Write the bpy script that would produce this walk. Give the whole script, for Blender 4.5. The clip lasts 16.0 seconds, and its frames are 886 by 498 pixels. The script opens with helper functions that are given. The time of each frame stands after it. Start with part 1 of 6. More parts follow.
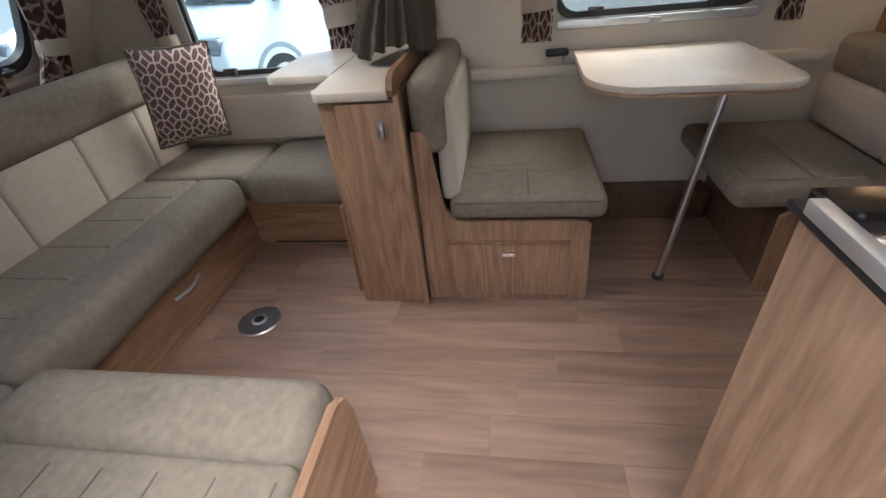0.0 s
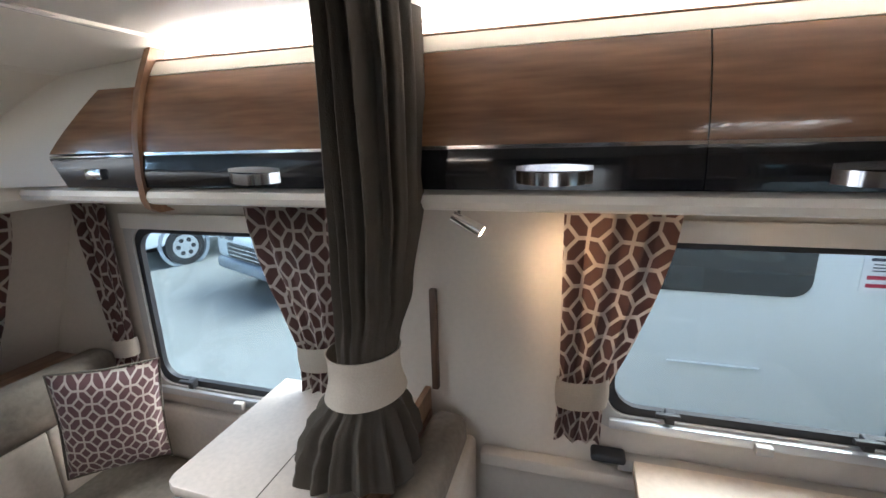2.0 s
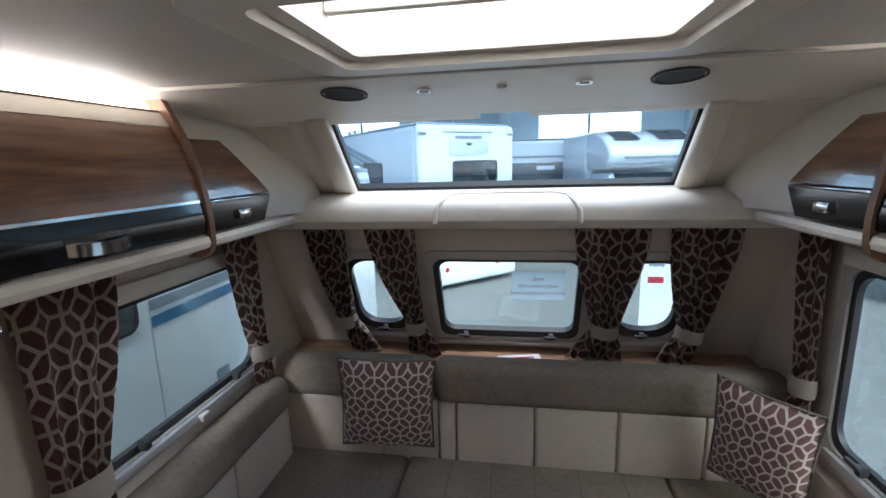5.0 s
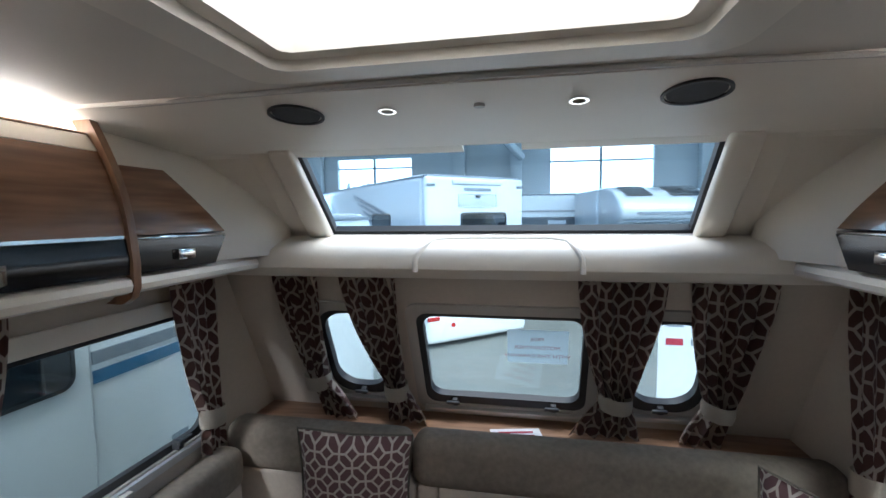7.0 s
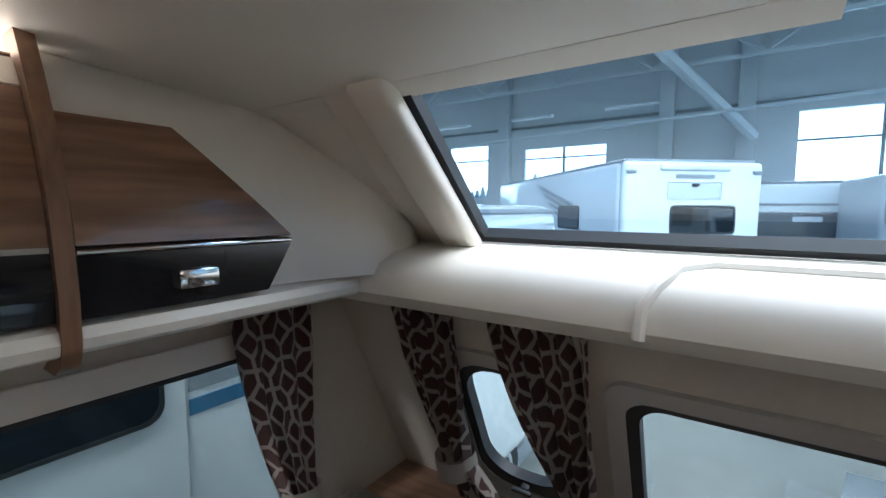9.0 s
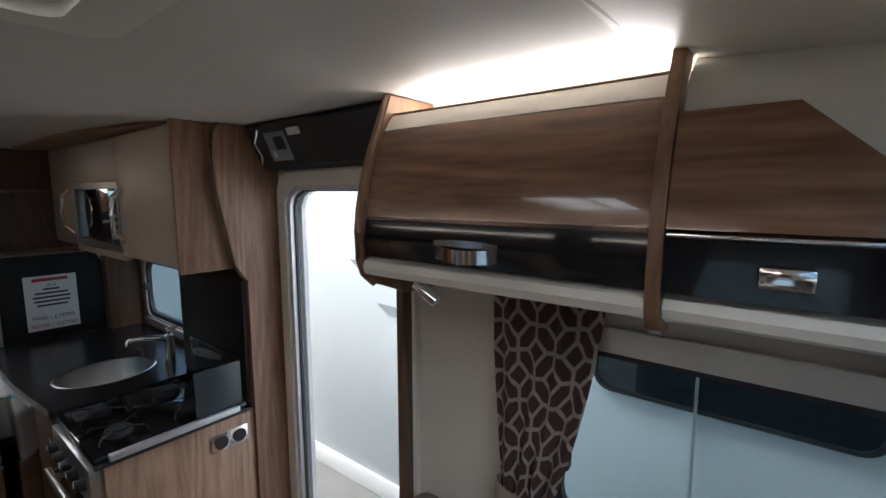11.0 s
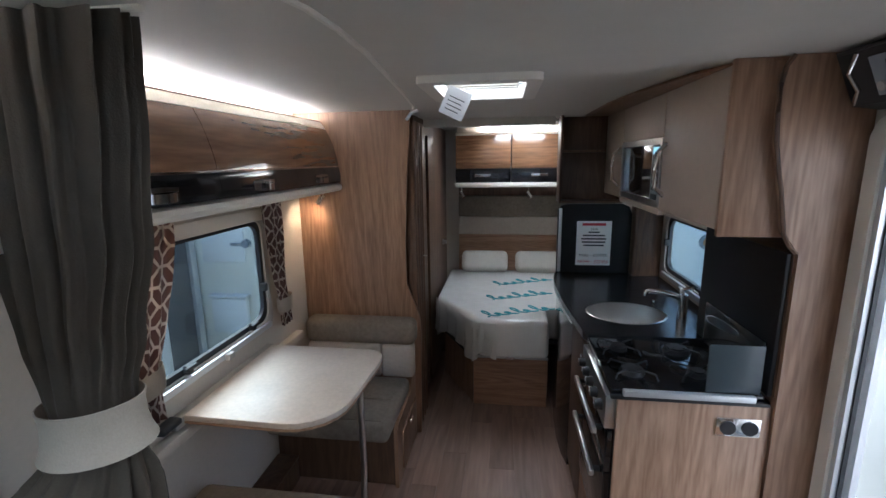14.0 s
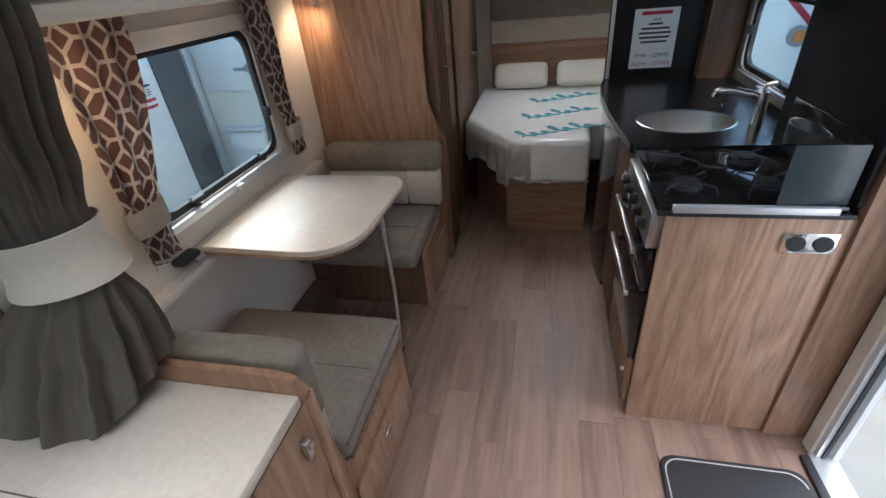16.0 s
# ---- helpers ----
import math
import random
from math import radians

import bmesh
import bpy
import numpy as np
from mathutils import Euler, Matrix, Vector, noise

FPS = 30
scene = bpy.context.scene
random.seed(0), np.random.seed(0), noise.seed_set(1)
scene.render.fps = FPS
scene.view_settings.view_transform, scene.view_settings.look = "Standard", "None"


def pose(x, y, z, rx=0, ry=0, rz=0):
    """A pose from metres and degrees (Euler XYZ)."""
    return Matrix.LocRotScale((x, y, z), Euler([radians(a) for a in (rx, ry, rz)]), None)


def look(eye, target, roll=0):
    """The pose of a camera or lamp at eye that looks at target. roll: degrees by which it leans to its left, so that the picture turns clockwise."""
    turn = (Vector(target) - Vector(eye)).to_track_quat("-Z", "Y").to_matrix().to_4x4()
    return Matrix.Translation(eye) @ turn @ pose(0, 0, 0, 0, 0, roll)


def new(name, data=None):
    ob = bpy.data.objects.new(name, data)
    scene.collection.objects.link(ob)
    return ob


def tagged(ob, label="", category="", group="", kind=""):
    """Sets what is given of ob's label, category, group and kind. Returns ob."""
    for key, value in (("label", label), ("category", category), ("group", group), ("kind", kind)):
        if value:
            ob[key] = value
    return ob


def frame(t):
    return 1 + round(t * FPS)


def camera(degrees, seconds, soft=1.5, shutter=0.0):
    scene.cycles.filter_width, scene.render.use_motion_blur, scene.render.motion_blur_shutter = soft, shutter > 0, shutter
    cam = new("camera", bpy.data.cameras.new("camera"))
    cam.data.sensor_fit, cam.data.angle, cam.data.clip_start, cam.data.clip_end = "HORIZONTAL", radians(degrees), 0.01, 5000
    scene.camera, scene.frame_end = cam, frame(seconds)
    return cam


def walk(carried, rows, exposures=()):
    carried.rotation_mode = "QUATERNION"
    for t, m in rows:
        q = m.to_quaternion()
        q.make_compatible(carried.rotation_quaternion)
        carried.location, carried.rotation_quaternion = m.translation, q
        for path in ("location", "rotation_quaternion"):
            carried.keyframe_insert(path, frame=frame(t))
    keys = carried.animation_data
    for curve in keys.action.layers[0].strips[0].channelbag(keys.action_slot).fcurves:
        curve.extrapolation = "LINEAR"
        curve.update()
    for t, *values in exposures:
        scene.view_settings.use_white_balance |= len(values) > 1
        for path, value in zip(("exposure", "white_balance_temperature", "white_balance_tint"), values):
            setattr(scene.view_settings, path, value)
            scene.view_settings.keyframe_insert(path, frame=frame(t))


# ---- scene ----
cam = camera(90.0, 16.0)
PATH = [
    (0.0, pose(0.995, 1.803, 1.207, 55.17, 5.19, 97.22)),
    (0.5, pose(0.632, 1.796, 1.376, 60.82, 3.91, 97.25)),
    (1.0, pose(0.445, 1.839, 1.614, 61.98, 2.23, 95.10)),
    (1.5, pose(0.243, 1.891, 1.633, 68.55, 1.87, 98.44)),
    (2.0, pose(0.104, 1.866, 1.682, 75.61, 1.60, 106.28)),
    (2.5, pose(-0.039, 1.707, 1.720, 78.74, 2.03, 123.74)),
    (3.0, pose(-0.173, 1.662, 1.738, 79.55, 3.33, 148.79)),
    (3.5, pose(-0.189, 1.703, 1.753, 78.43, 2.98, 171.97)),
    (4.0, pose(-0.092, 1.874, 1.765, 78.43, 1.24, -176.21)),
    (6.5, pose(-0.020, 1.871, 1.702, 83.34, 1.14, 190.90)),
    (7.0, pose(-0.103, 1.636, 1.698, 85.82, 0.54, 190.97)),
    (7.5, pose(-0.112, 1.500, 1.693, 86.42, 0.03, 189.92)),
    (8.0, pose(-0.042, 1.345, 1.705, 86.49, -0.06, 188.33)),
    (10.5, pose(0.268, 0.506, 1.710, 82.49, 0.98, 290.85)),
    (11.0, pose(0.129, 0.579, 1.711, 82.90, 0.09, 307.94)),
    (11.5, pose(-0.034, 0.663, 1.705, 83.88, -1.07, 321.06)),
    (12.0, pose(0.023, 0.728, 1.693, 83.74, -1.38, 336.70)),
    (12.5, pose(0.165, 0.744, 1.694, 82.67, -0.91, 352.37)),
    (13.0, pose(0.152, 0.735, 1.687, 80.81, -0.57, 361.27)),
    (13.5, pose(0.106, 0.728, 1.687, 79.73, -0.51, 365.70)),
    (14.0, pose(0.095, 0.732, 1.683, 78.64, 0.79, 367.78)),
    (14.5, pose(0.087, 0.758, 1.675, 76.14, 1.64, 367.72)),
    (15.0, pose(0.082, 0.818, 1.631, 69.34, 2.71, 367.01)),
    (15.5, pose(0.086, 0.883, 1.584, 63.29, 3.31, 366.67)),
    (16.0, pose(0.134, 0.927, 1.547, 57.62, 4.91, 371.69)),
]
# the clip's camera opens up low in the cabin and closes down against the windows
EXPOSURE = [(0.0, 2.9, 6650, 12), (0.5, 3.05, 6550, 12), (1.0, 3.05, 6450, 12), (1.5, 3.05, 6350, 12), (2.5, 2.85, 6200, 13), (3.5, 2.55, 6250, 12), (4.2, 2.25, 6200, 12), (6.5, 2.15, 6150, 11), (8.0, 2.2, 6150, 10), (10.5, 1.85, 6200, 10), (12.0, 2.15, 5900, 10), (13.5, 2.4, 5700, 9), (14.5, 2.55, 5700, 9), (15.0, 2.6, 5750, 9), (16.0, 2.85, 6050, 10)]
walk(cam, PATH, EXPOSURE)

# ---- light ----
world = bpy.data.worlds.new("sky")
scene.world = world
world.use_nodes = True
_nt = world.node_tree
_sky = _nt.nodes.new("ShaderNodeTexSky")
_sky.sky_type = "NISHITA"
_sky.sun_disc = False
_sky.sun_elevation = radians(52)
_sky.sun_rotation = radians(-39)
_sky.air_density = 1.0
_sky.dust_density = 4.0
_nt.links.new(_sky.outputs["Color"], _nt.nodes["Background"].inputs["Color"])
_nt.nodes["Background"].inputs["Strength"].default_value = 0.14
_sun = new("sun", bpy.data.lights.new("sun", "SUN"))
_sun.data.energy = 1.0
_sun.data.angle = radians(60)
_sun.data.color = (1.0, 0.97, 0.92)
_sun.matrix_world = look((-2.0, 2.5, 4.2), (0, 0, 0))

# unseen area lamp added above the entrance door, in place of daylight falling in
_door_lamp = new("door_fill", bpy.data.lights.new("door_fill", "AREA"))
_door_lamp.data.shape = "RECTANGLE"
_door_lamp.data.size, _door_lamp.data.size_y = 0.6, 0.5
_door_lamp.data.energy = 15.0
_door_lamp.data.color = (0.96, 0.98, 1.0)
_door_lamp.matrix_world = look((1.45, 2.05, 2.25), (-0.5, 1.0, 0.2))

# unseen area lamp added outside the panoramic window to brighten the front shelf
_pan = new("front_fill", bpy.data.lights.new("front_fill", "AREA"))
_pan.data.shape = "RECTANGLE"
_pan.data.size, _pan.data.size_y = 1.3, 0.5
_pan.data.energy = 9.0
_pan.data.color = (0.93, 0.97, 1.0)
_pan.matrix_world = look((0.0, -0.45, 2.6), (0.0, 0.5, 1.62))

# ---- materials ----
def mat(name, color, rough=0.6, metal=0.0, coat=0.0, var=0.08, scale=30.0, bump=0.0, spec=0.5):
    m = bpy.data.materials.new(name)
    m.use_nodes = True
    nt = m.node_tree
    b = nt.nodes["Principled BSDF"]
    b.inputs["Roughness"].default_value = rough
    b.inputs["Metallic"].default_value = metal
    b.inputs["Coat Weight"].default_value = coat
    b.inputs["Specular IOR Level"].default_value = spec
    tc = nt.nodes.new("ShaderNodeTexCoord")
    n1 = nt.nodes.new("ShaderNodeTexNoise")
    n1.inputs["Scale"].default_value = scale
    n1.inputs["Detail"].default_value = 4
    n2 = nt.nodes.new("ShaderNodeTexNoise")
    n2.inputs["Scale"].default_value = scale * 0.08
    for n in (n1, n2):
        nt.links.new(tc.outputs["Object"], n.inputs["Vector"])
    add = nt.nodes.new("ShaderNodeMath")
    add.operation = "ADD"
    nt.links.new(n1.outputs["Fac"], add.inputs[0])
    nt.links.new(n2.outputs["Fac"], add.inputs[1])
    mr = nt.nodes.new("ShaderNodeMapRange")
    mr.inputs["From Min"].default_value = 0.6
    mr.inputs["From Max"].default_value = 1.4
    nt.links.new(add.outputs[0], mr.inputs["Value"])
    mix = nt.nodes.new("ShaderNodeMix")
    mix.data_type = "RGBA"
    mix.inputs["A"].default_value = (*[c * (1 - var) for c in color], 1)
    mix.inputs["B"].default_value = (*[min(1, c * (1 + var)) for c in color], 1)
    nt.links.new(mr.outputs["Result"], mix.inputs["Factor"])
    nt.links.new(mix.outputs["Result"], b.inputs["Base Color"])
    if bump:
        bp = nt.nodes.new("ShaderNodeBump")
        bp.inputs["Strength"].default_value = bump
        bp.inputs["Distance"].default_value = 0.004
        nt.links.new(n1.outputs["Fac"], bp.inputs["Height"])
        nt.links.new(bp.outputs["Normal"], b.inputs["Normal"])
    return m


def wood(name, dark, light, axis, rough=0.4, coat=0.0, scale=1.0, per_piece=0.0):
    """Grain that runs along the axis, with wavy cathedral figure."""
    m = bpy.data.materials.new(name)
    m.use_nodes = True
    nt = m.node_tree
    b = nt.nodes["Principled BSDF"]
    b.inputs["Roughness"].default_value = rough
    b.inputs["Coat Weight"].default_value = coat
    b.inputs["Coat Roughness"].default_value = 0.03
    tc = nt.nodes.new("ShaderNodeTexCoord")
    mp = nt.nodes.new("ShaderNodeMapping")
    sc = [5.0 * scale] * 3
    sc["xyz".index(axis)] = 0.5 * scale
    mp.inputs["Scale"].default_value = sc
    nt.links.new(tc.outputs["Object"], mp.inputs["Vector"])
    vec = mp.outputs["Vector"]
    info = nt.nodes.new("ShaderNodeObjectInfo")
    if per_piece:
        va = nt.nodes.new("ShaderNodeVectorMath")
        va.operation = "ADD"
        cmb = nt.nodes.new("ShaderNodeMath")
        cmb.operation = "MULTIPLY"
        cmb.inputs[1].default_value = 37.0
        nt.links.new(info.outputs["Random"], cmb.inputs[0])
        nt.links.new(vec, va.inputs[0])
        nt.links.new(cmb.outputs[0], va.inputs[1])
        vec = va.outputs["Vector"]
    n1 = nt.nodes.new("ShaderNodeTexNoise")
    n1.inputs["Scale"].default_value = 1.0
    n1.inputs["Detail"].default_value = 2
    n1.inputs["Distortion"].default_value = 0.5
    nt.links.new(vec, n1.inputs["Vector"])
    mul = nt.nodes.new("ShaderNodeMath")
    mul.operation = "MULTIPLY"
    mul.inputs[1].default_value = 62.0
    nt.links.new(n1.outputs["Fac"], mul.inputs[0])
    sn = nt.nodes.new("ShaderNodeMath")
    sn.operation = "SINE"
    nt.links.new(mul.outputs[0], sn.inputs[0])
    n2 = nt.nodes.new("ShaderNodeTexNoise")
    n2.inputs["Scale"].default_value = 20.0
    n2.inputs["Detail"].default_value = 3
    n2.inputs["Roughness"].default_value = 0.4
    nt.links.new(vec, n2.inputs["Vector"])
    ma = nt.nodes.new("ShaderNodeMath")
    ma.operation = "MULTIPLY_ADD"
    ma.inputs[1].default_value = 0.17
    nt.links.new(sn.outputs[0], ma.inputs[0])
    nt.links.new(n2.outputs["Fac"], ma.inputs[2])
    last = ma.outputs[0]
    if per_piece:
        mb = nt.nodes.new("ShaderNodeMath")
        mb.operation = "MULTIPLY_ADD"
        mb.inputs[1].default_value = per_piece
        nt.links.new(info.outputs["Random"], mb.inputs[0])
        nt.links.new(last, mb.inputs[2])
        last = mb.outputs[0]
    ramp = nt.nodes.new("ShaderNodeMapRange")
    ramp.inputs["From Min"].default_value = 0.16
    ramp.inputs["From Max"].default_value = 0.84 + per_piece
    nt.links.new(last, ramp.inputs["Value"])
    mix = nt.nodes.new("ShaderNodeMix")
    mix.data_type = "RGBA"
    mix.inputs["A"].default_value = (*dark, 1)
    mix.inputs["B"].default_value = (*light, 1)
    nt.links.new(ramp.outputs["Result"], mix.inputs["Factor"])
    nt.links.new(mix.outputs["Result"], b.inputs["Base Color"])
    bp = nt.nodes.new("ShaderNodeBump")
    bp.inputs["Strength"].default_value = 0.02 if coat else 0.12
    bp.inputs["Distance"].default_value = 0.002
    nt.links.new(n2.outputs["Fac"], bp.inputs["Height"])
    nt.links.new(bp.outputs["Normal"], b.inputs["Normal"])
    return m


def lattice(name, ground, line, scale=15.0):
    """Printed cloth: a net of pale lines on a dark ground, laid out in the cloth's own metres."""
    m = bpy.data.materials.new(name)
    m.use_nodes = True
    nt = m.node_tree
    b = nt.nodes["Principled BSDF"]
    b.inputs["Roughness"].default_value = 0.85
    b.inputs["Sheen Weight"].default_value = 0.15
    uv = nt.nodes.new("ShaderNodeUVMap")
    mp = nt.nodes.new("ShaderNodeMapping")
    mp.inputs["Rotation"].default_value = (0, 0, radians(3))
    mp.inputs["Scale"].default_value = (scale, scale, 1)
    nt.links.new(uv.outputs["UV"], mp.inputs["Vector"])
    sep = nt.nodes.new("ShaderNodeSeparateXYZ")
    nt.links.new(mp.outputs["Vector"], sep.inputs[0])

    def m_(op, x, y=None, z=None):
        k = nt.nodes.new("ShaderNodeMath")
        k.operation = op
        for i, q in enumerate((x, y, z)):
            if isinstance(q, (int, float)):
                k.inputs[i].default_value = q
            elif q is not None:
                nt.links.new(q, k.inputs[i])
        return k.outputs[0]
    # diamonds in a chequer, joined point to point by bars, so that long hexagons lie between them
    fx, fy = m_("FRACT", sep.outputs[0]), m_("FRACT", sep.outputs[1])
    odd = m_("FLOORED_MODULO", m_("ADD", m_("FLOOR", sep.outputs[0]), m_("FLOOR", sep.outputs[1])), 2.0)
    px = m_("ABSOLUTE", m_("SUBTRACT", odd, fx))
    near = m_("SUBTRACT", 1.0, m_("ABSOLUTE", m_("SUBTRACT", fy, px)))
    half = 0.52
    dd = m_("MULTIPLY", m_("ABSOLUTE", m_("SUBTRACT", near, half)), 0.707)
    side = m_("MINIMUM", m_("MINIMUM", px, m_("SUBTRACT", 1.0, px)), m_("MINIMUM", fy, m_("SUBTRACT", 1.0, fy)))
    side = m_("ADD", side, m_("LESS_THAN", near, half))
    mr = nt.nodes.new("ShaderNodeMapRange")
    mr.inputs["From Min"].default_value = 0.072
    mr.inputs["From Max"].default_value = 0.098
    nt.links.new(m_("MINIMUM", dd, side), mr.inputs["Value"])
    n = nt.nodes.new("ShaderNodeTexNoise")
    n.inputs["Scale"].default_value = 900
    nt.links.new(uv.outputs["UV"], n.inputs["Vector"])
    mix = nt.nodes.new("ShaderNodeMix")
    mix.data_type = "RGBA"
    mix.inputs["A"].default_value = (*line, 1)
    mix.inputs["B"].default_value = (*ground, 1)
    nt.links.new(mr.outputs["Result"], mix.inputs["Factor"])
    m2 = nt.nodes.new("ShaderNodeMix")
    m2.data_type = "RGBA"
    m2.blend_type = "MULTIPLY"
    m2.inputs["Factor"].default_value = 0.35
    nt.links.new(mix.outputs["Result"], m2.inputs["A"])
    nt.links.new(n.outputs["Color"], m2.inputs["B"])
    nt.links.new(m2.outputs["Result"], b.inputs["Base Color"])
    return m


def glow(name, color, strength):
    m = bpy.data.materials.new(name)
    m.use_nodes = True
    b = m.node_tree.nodes["Principled BSDF"]
    b.inputs["Base Color"].default_value = (0.8, 0.8, 0.8, 1)
    b.inputs["Emission Color"].default_value = (*color, 1)
    b.inputs["Emission Strength"].default_value = strength
    return m


def glass(name, tint=(0.9, 0.95, 1.0), rough=0.0, alpha=0.12):
    """A thin pane: mostly clear with a glossy skin."""
    m = bpy.data.materials.new(name)
    m.use_nodes = True
    nt = m.node_tree
    nt.nodes.remove(nt.nodes["Principled BSDF"])
    out = nt.nodes["Material Output"]
    tr = nt.nodes.new("ShaderNodeBsdfTransparent")
    tr.inputs["Color"].default_value = (*tint, 1)
    gl = nt.nodes.new("ShaderNodeBsdfGlossy")
    gl.inputs["Roughness"].default_value = rough
    lw = nt.nodes.new("ShaderNodeLayerWeight")
    lw.inputs["Blend"].default_value = 0.5
    pw = nt.nodes.new("ShaderNodeMath")
    pw.operation = "POWER"
    pw.inputs[1].default_value = 4.0
    nt.links.new(lw.outputs["Facing"], pw.inputs[0])
    fr = nt.nodes.new("ShaderNodeMath")
    fr.operation = "MULTIPLY_ADD"
    fr.inputs[1].default_value = 0.6
    fr.inputs[2].default_value = 0.03
    nt.links.new(pw.outputs[0], fr.inputs[0])
    mx = nt.nodes.new("ShaderNodeMixShader")
    nt.links.new(fr.outputs[0], mx.inputs[0])
    nt.links.new(tr.outputs[0], mx.inputs[1])
    nt.links.new(gl.outputs[0], mx.inputs[2])
    nt.links.new(mx.outputs[0], out.inputs["Surface"])
    return m


M_WALL = mat("wall_vinyl", (0.56, 0.50, 0.43), 0.75, var=0.05, scale=60, bump=0.1)
M_CREAM = mat("cream_plastic", (0.72, 0.67, 0.59), 0.38, var=0.03, scale=8)
M_CEIL = mat("ceiling_board", (0.62, 0.58, 0.52), 0.6, var=0.03, scale=14, bump=0.05)
M_PANEL = wood("end_panel_wood", (0.27, 0.155, 0.095), (0.47, 0.30, 0.20), "z", 0.42)
M_WOODV = wood("wood_upright", (0.20, 0.108, 0.063), (0.36, 0.215, 0.135), "z", 0.42)
M_WOODY = wood("wood_level", (0.235, 0.125, 0.072), (0.41, 0.245, 0.155), "y", 0.42)
M_WOODX = wood("wood_cross", (0.235, 0.125, 0.072), (0.41, 0.245, 0.155), "x", 0.42)
M_GLOSSY = wood("gloss_walnut", (0.145, 0.068, 0.034), (0.28, 0.145, 0.078), "y", 0.22, 1.0, 0.8)
M_GLOSSX = wood("gloss_walnut_cross", (0.13, 0.062, 0.03), (0.30, 0.155, 0.08), "x", 0.22, 1.0, 0.8)
M_DARKW = wood("dark_wood", (0.075, 0.04, 0.025), (0.15, 0.085, 0.05), "z", 0.45)
M_TRIM = wood("trim_wood", (0.17, 0.085, 0.045), (0.27, 0.15, 0.085), "z", 0.4)
M_FLOOR = wood("floor_vinyl", (0.15, 0.09, 0.065), (0.33, 0.215, 0.16), "y", 0.4, scale=0.55, per_piece=0.55)
M_JOINT = mat("floor_joint", (0.13, 0.085, 0.062), 0.8)
M_TAUPE = mat("taupe_velour", (0.195, 0.164, 0.130), 0.95, var=0.26, scale=48, bump=0.25)
M_PALE = mat("pale_velour", (0.49, 0.43, 0.362), 0.95, var=0.10, scale=55, bump=0.25)
M_SEAM = mat("seam_thread", (0.12, 0.105, 0.085), 0.95)
M_TOP = mat("cream_laminate", (0.58, 0.51, 0.435), 0.42, var=0.12, scale=70)
M_TOPEDGE = wood("edging", (0.28, 0.165, 0.10), (0.42, 0.27, 0.17), "y", 0.45)
M_BLACK = mat("black_gloss", (0.012, 0.012, 0.014), 0.1, coat=0.35, var=0.2, spec=0.35)
M_BLACKS = mat("black_laminate", (0.014, 0.014, 0.016), 0.34, var=0.3, scale=120, spec=0.3)
M_BLACKM = mat("black_matt", (0.02, 0.02, 0.022), 0.5, var=0.2)
M_STONE = mat("black_worktop", (0.022, 0.022, 0.024), 0.22, var=0.5, scale=300)
M_CHROME = mat("chrome", (0.85, 0.85, 0.86), 0.1, 1.0, var=0.02)
M_PULL = mat("dark_chrome", (0.50, 0.50, 0.51), 0.12, 1.0, var=0.03)
M_STEEL = mat("brushed_steel", (0.55, 0.55, 0.55), 0.3, 1.0, var=0.05, scale=80)
M_ALU = mat("aluminium", (0.62, 0.63, 0.64), 0.38, 0.7, var=0.04)
M_RUBBER = mat("window_rubber", (0.025, 0.027, 0.03), 0.5, var=0.1)
M_FRAMEG = mat("window_grey", (0.42, 0.40, 0.37), 0.5, var=0.04)
M_GLASS = glass("window_acrylic", (0.60, 0.70, 0.74))
M_DARKGLASS = mat("tinted_glass", (0.012, 0.018, 0.024), 0.04, coat=1.0)
M_CURT = lattice("curtain_print", (0.13, 0.060, 0.052), (0.62, 0.53, 0.46), 15.5)
M_CUSH = lattice("cushion_print", (0.15, 0.074, 0.078), (0.62, 0.55, 0.49), 20.0)
M_TIE = mat("tie_back_linen", (0.48, 0.43, 0.36), 0.9, var=0.08, scale=200, bump=0.2)
M_GREYC = mat("grey_drape", (0.066, 0.055, 0.042), 0.92, var=0.12, scale=260, bump=0.2)
M_LED = glow("led_strip", (1.0, 0.96, 0.94), 4.1)
M_LEDB = glow("bedroom_led", (1.0, 0.95, 0.9), 5.0)
M_BULB = glow("bulb", (1.0, 0.78, 0.5), 18.0)
# emission stands in for daylight through the roof blind
M_BLIND = glow("glowing_blind", (0.95, 0.97, 1.0), 0.9)
M_NOTICE = mat("notice_paper", (0.75, 0.74, 0.73), 0.6, var=0.03)
_pb = M_NOTICE.node_tree.nodes["Principled BSDF"]
_pt = M_NOTICE.node_tree.nodes.new("ShaderNodeBsdfTranslucent")
_pm = M_NOTICE.node_tree.nodes.new("ShaderNodeMixShader")
_pt.inputs["Color"].default_value = (0.93, 0.92, 0.91, 1)
_pm.inputs[0].default_value = 0.8
M_NOTICE.node_tree.links.new(_pb.outputs[0], _pm.inputs[1])
M_NOTICE.node_tree.links.new(_pt.outputs[0], _pm.inputs[2])
M_NOTICE.node_tree.links.new(_pm.outputs[0], M_NOTICE.node_tree.nodes["Material Output"].inputs["Surface"])
M_PAPER = mat("paper", (0.78, 0.78, 0.80), 0.6, var=0.03)
M_INK = mat("ink", (0.05, 0.05, 0.07), 0.7)
M_FADED = mat("faded_red_ink", (0.55, 0.18, 0.18), 0.7)
M_REDINK = mat("red_ink", (0.45, 0.03, 0.06), 0.7)
M_TEAL = mat("teal_print", (0.05, 0.36, 0.42), 0.4)
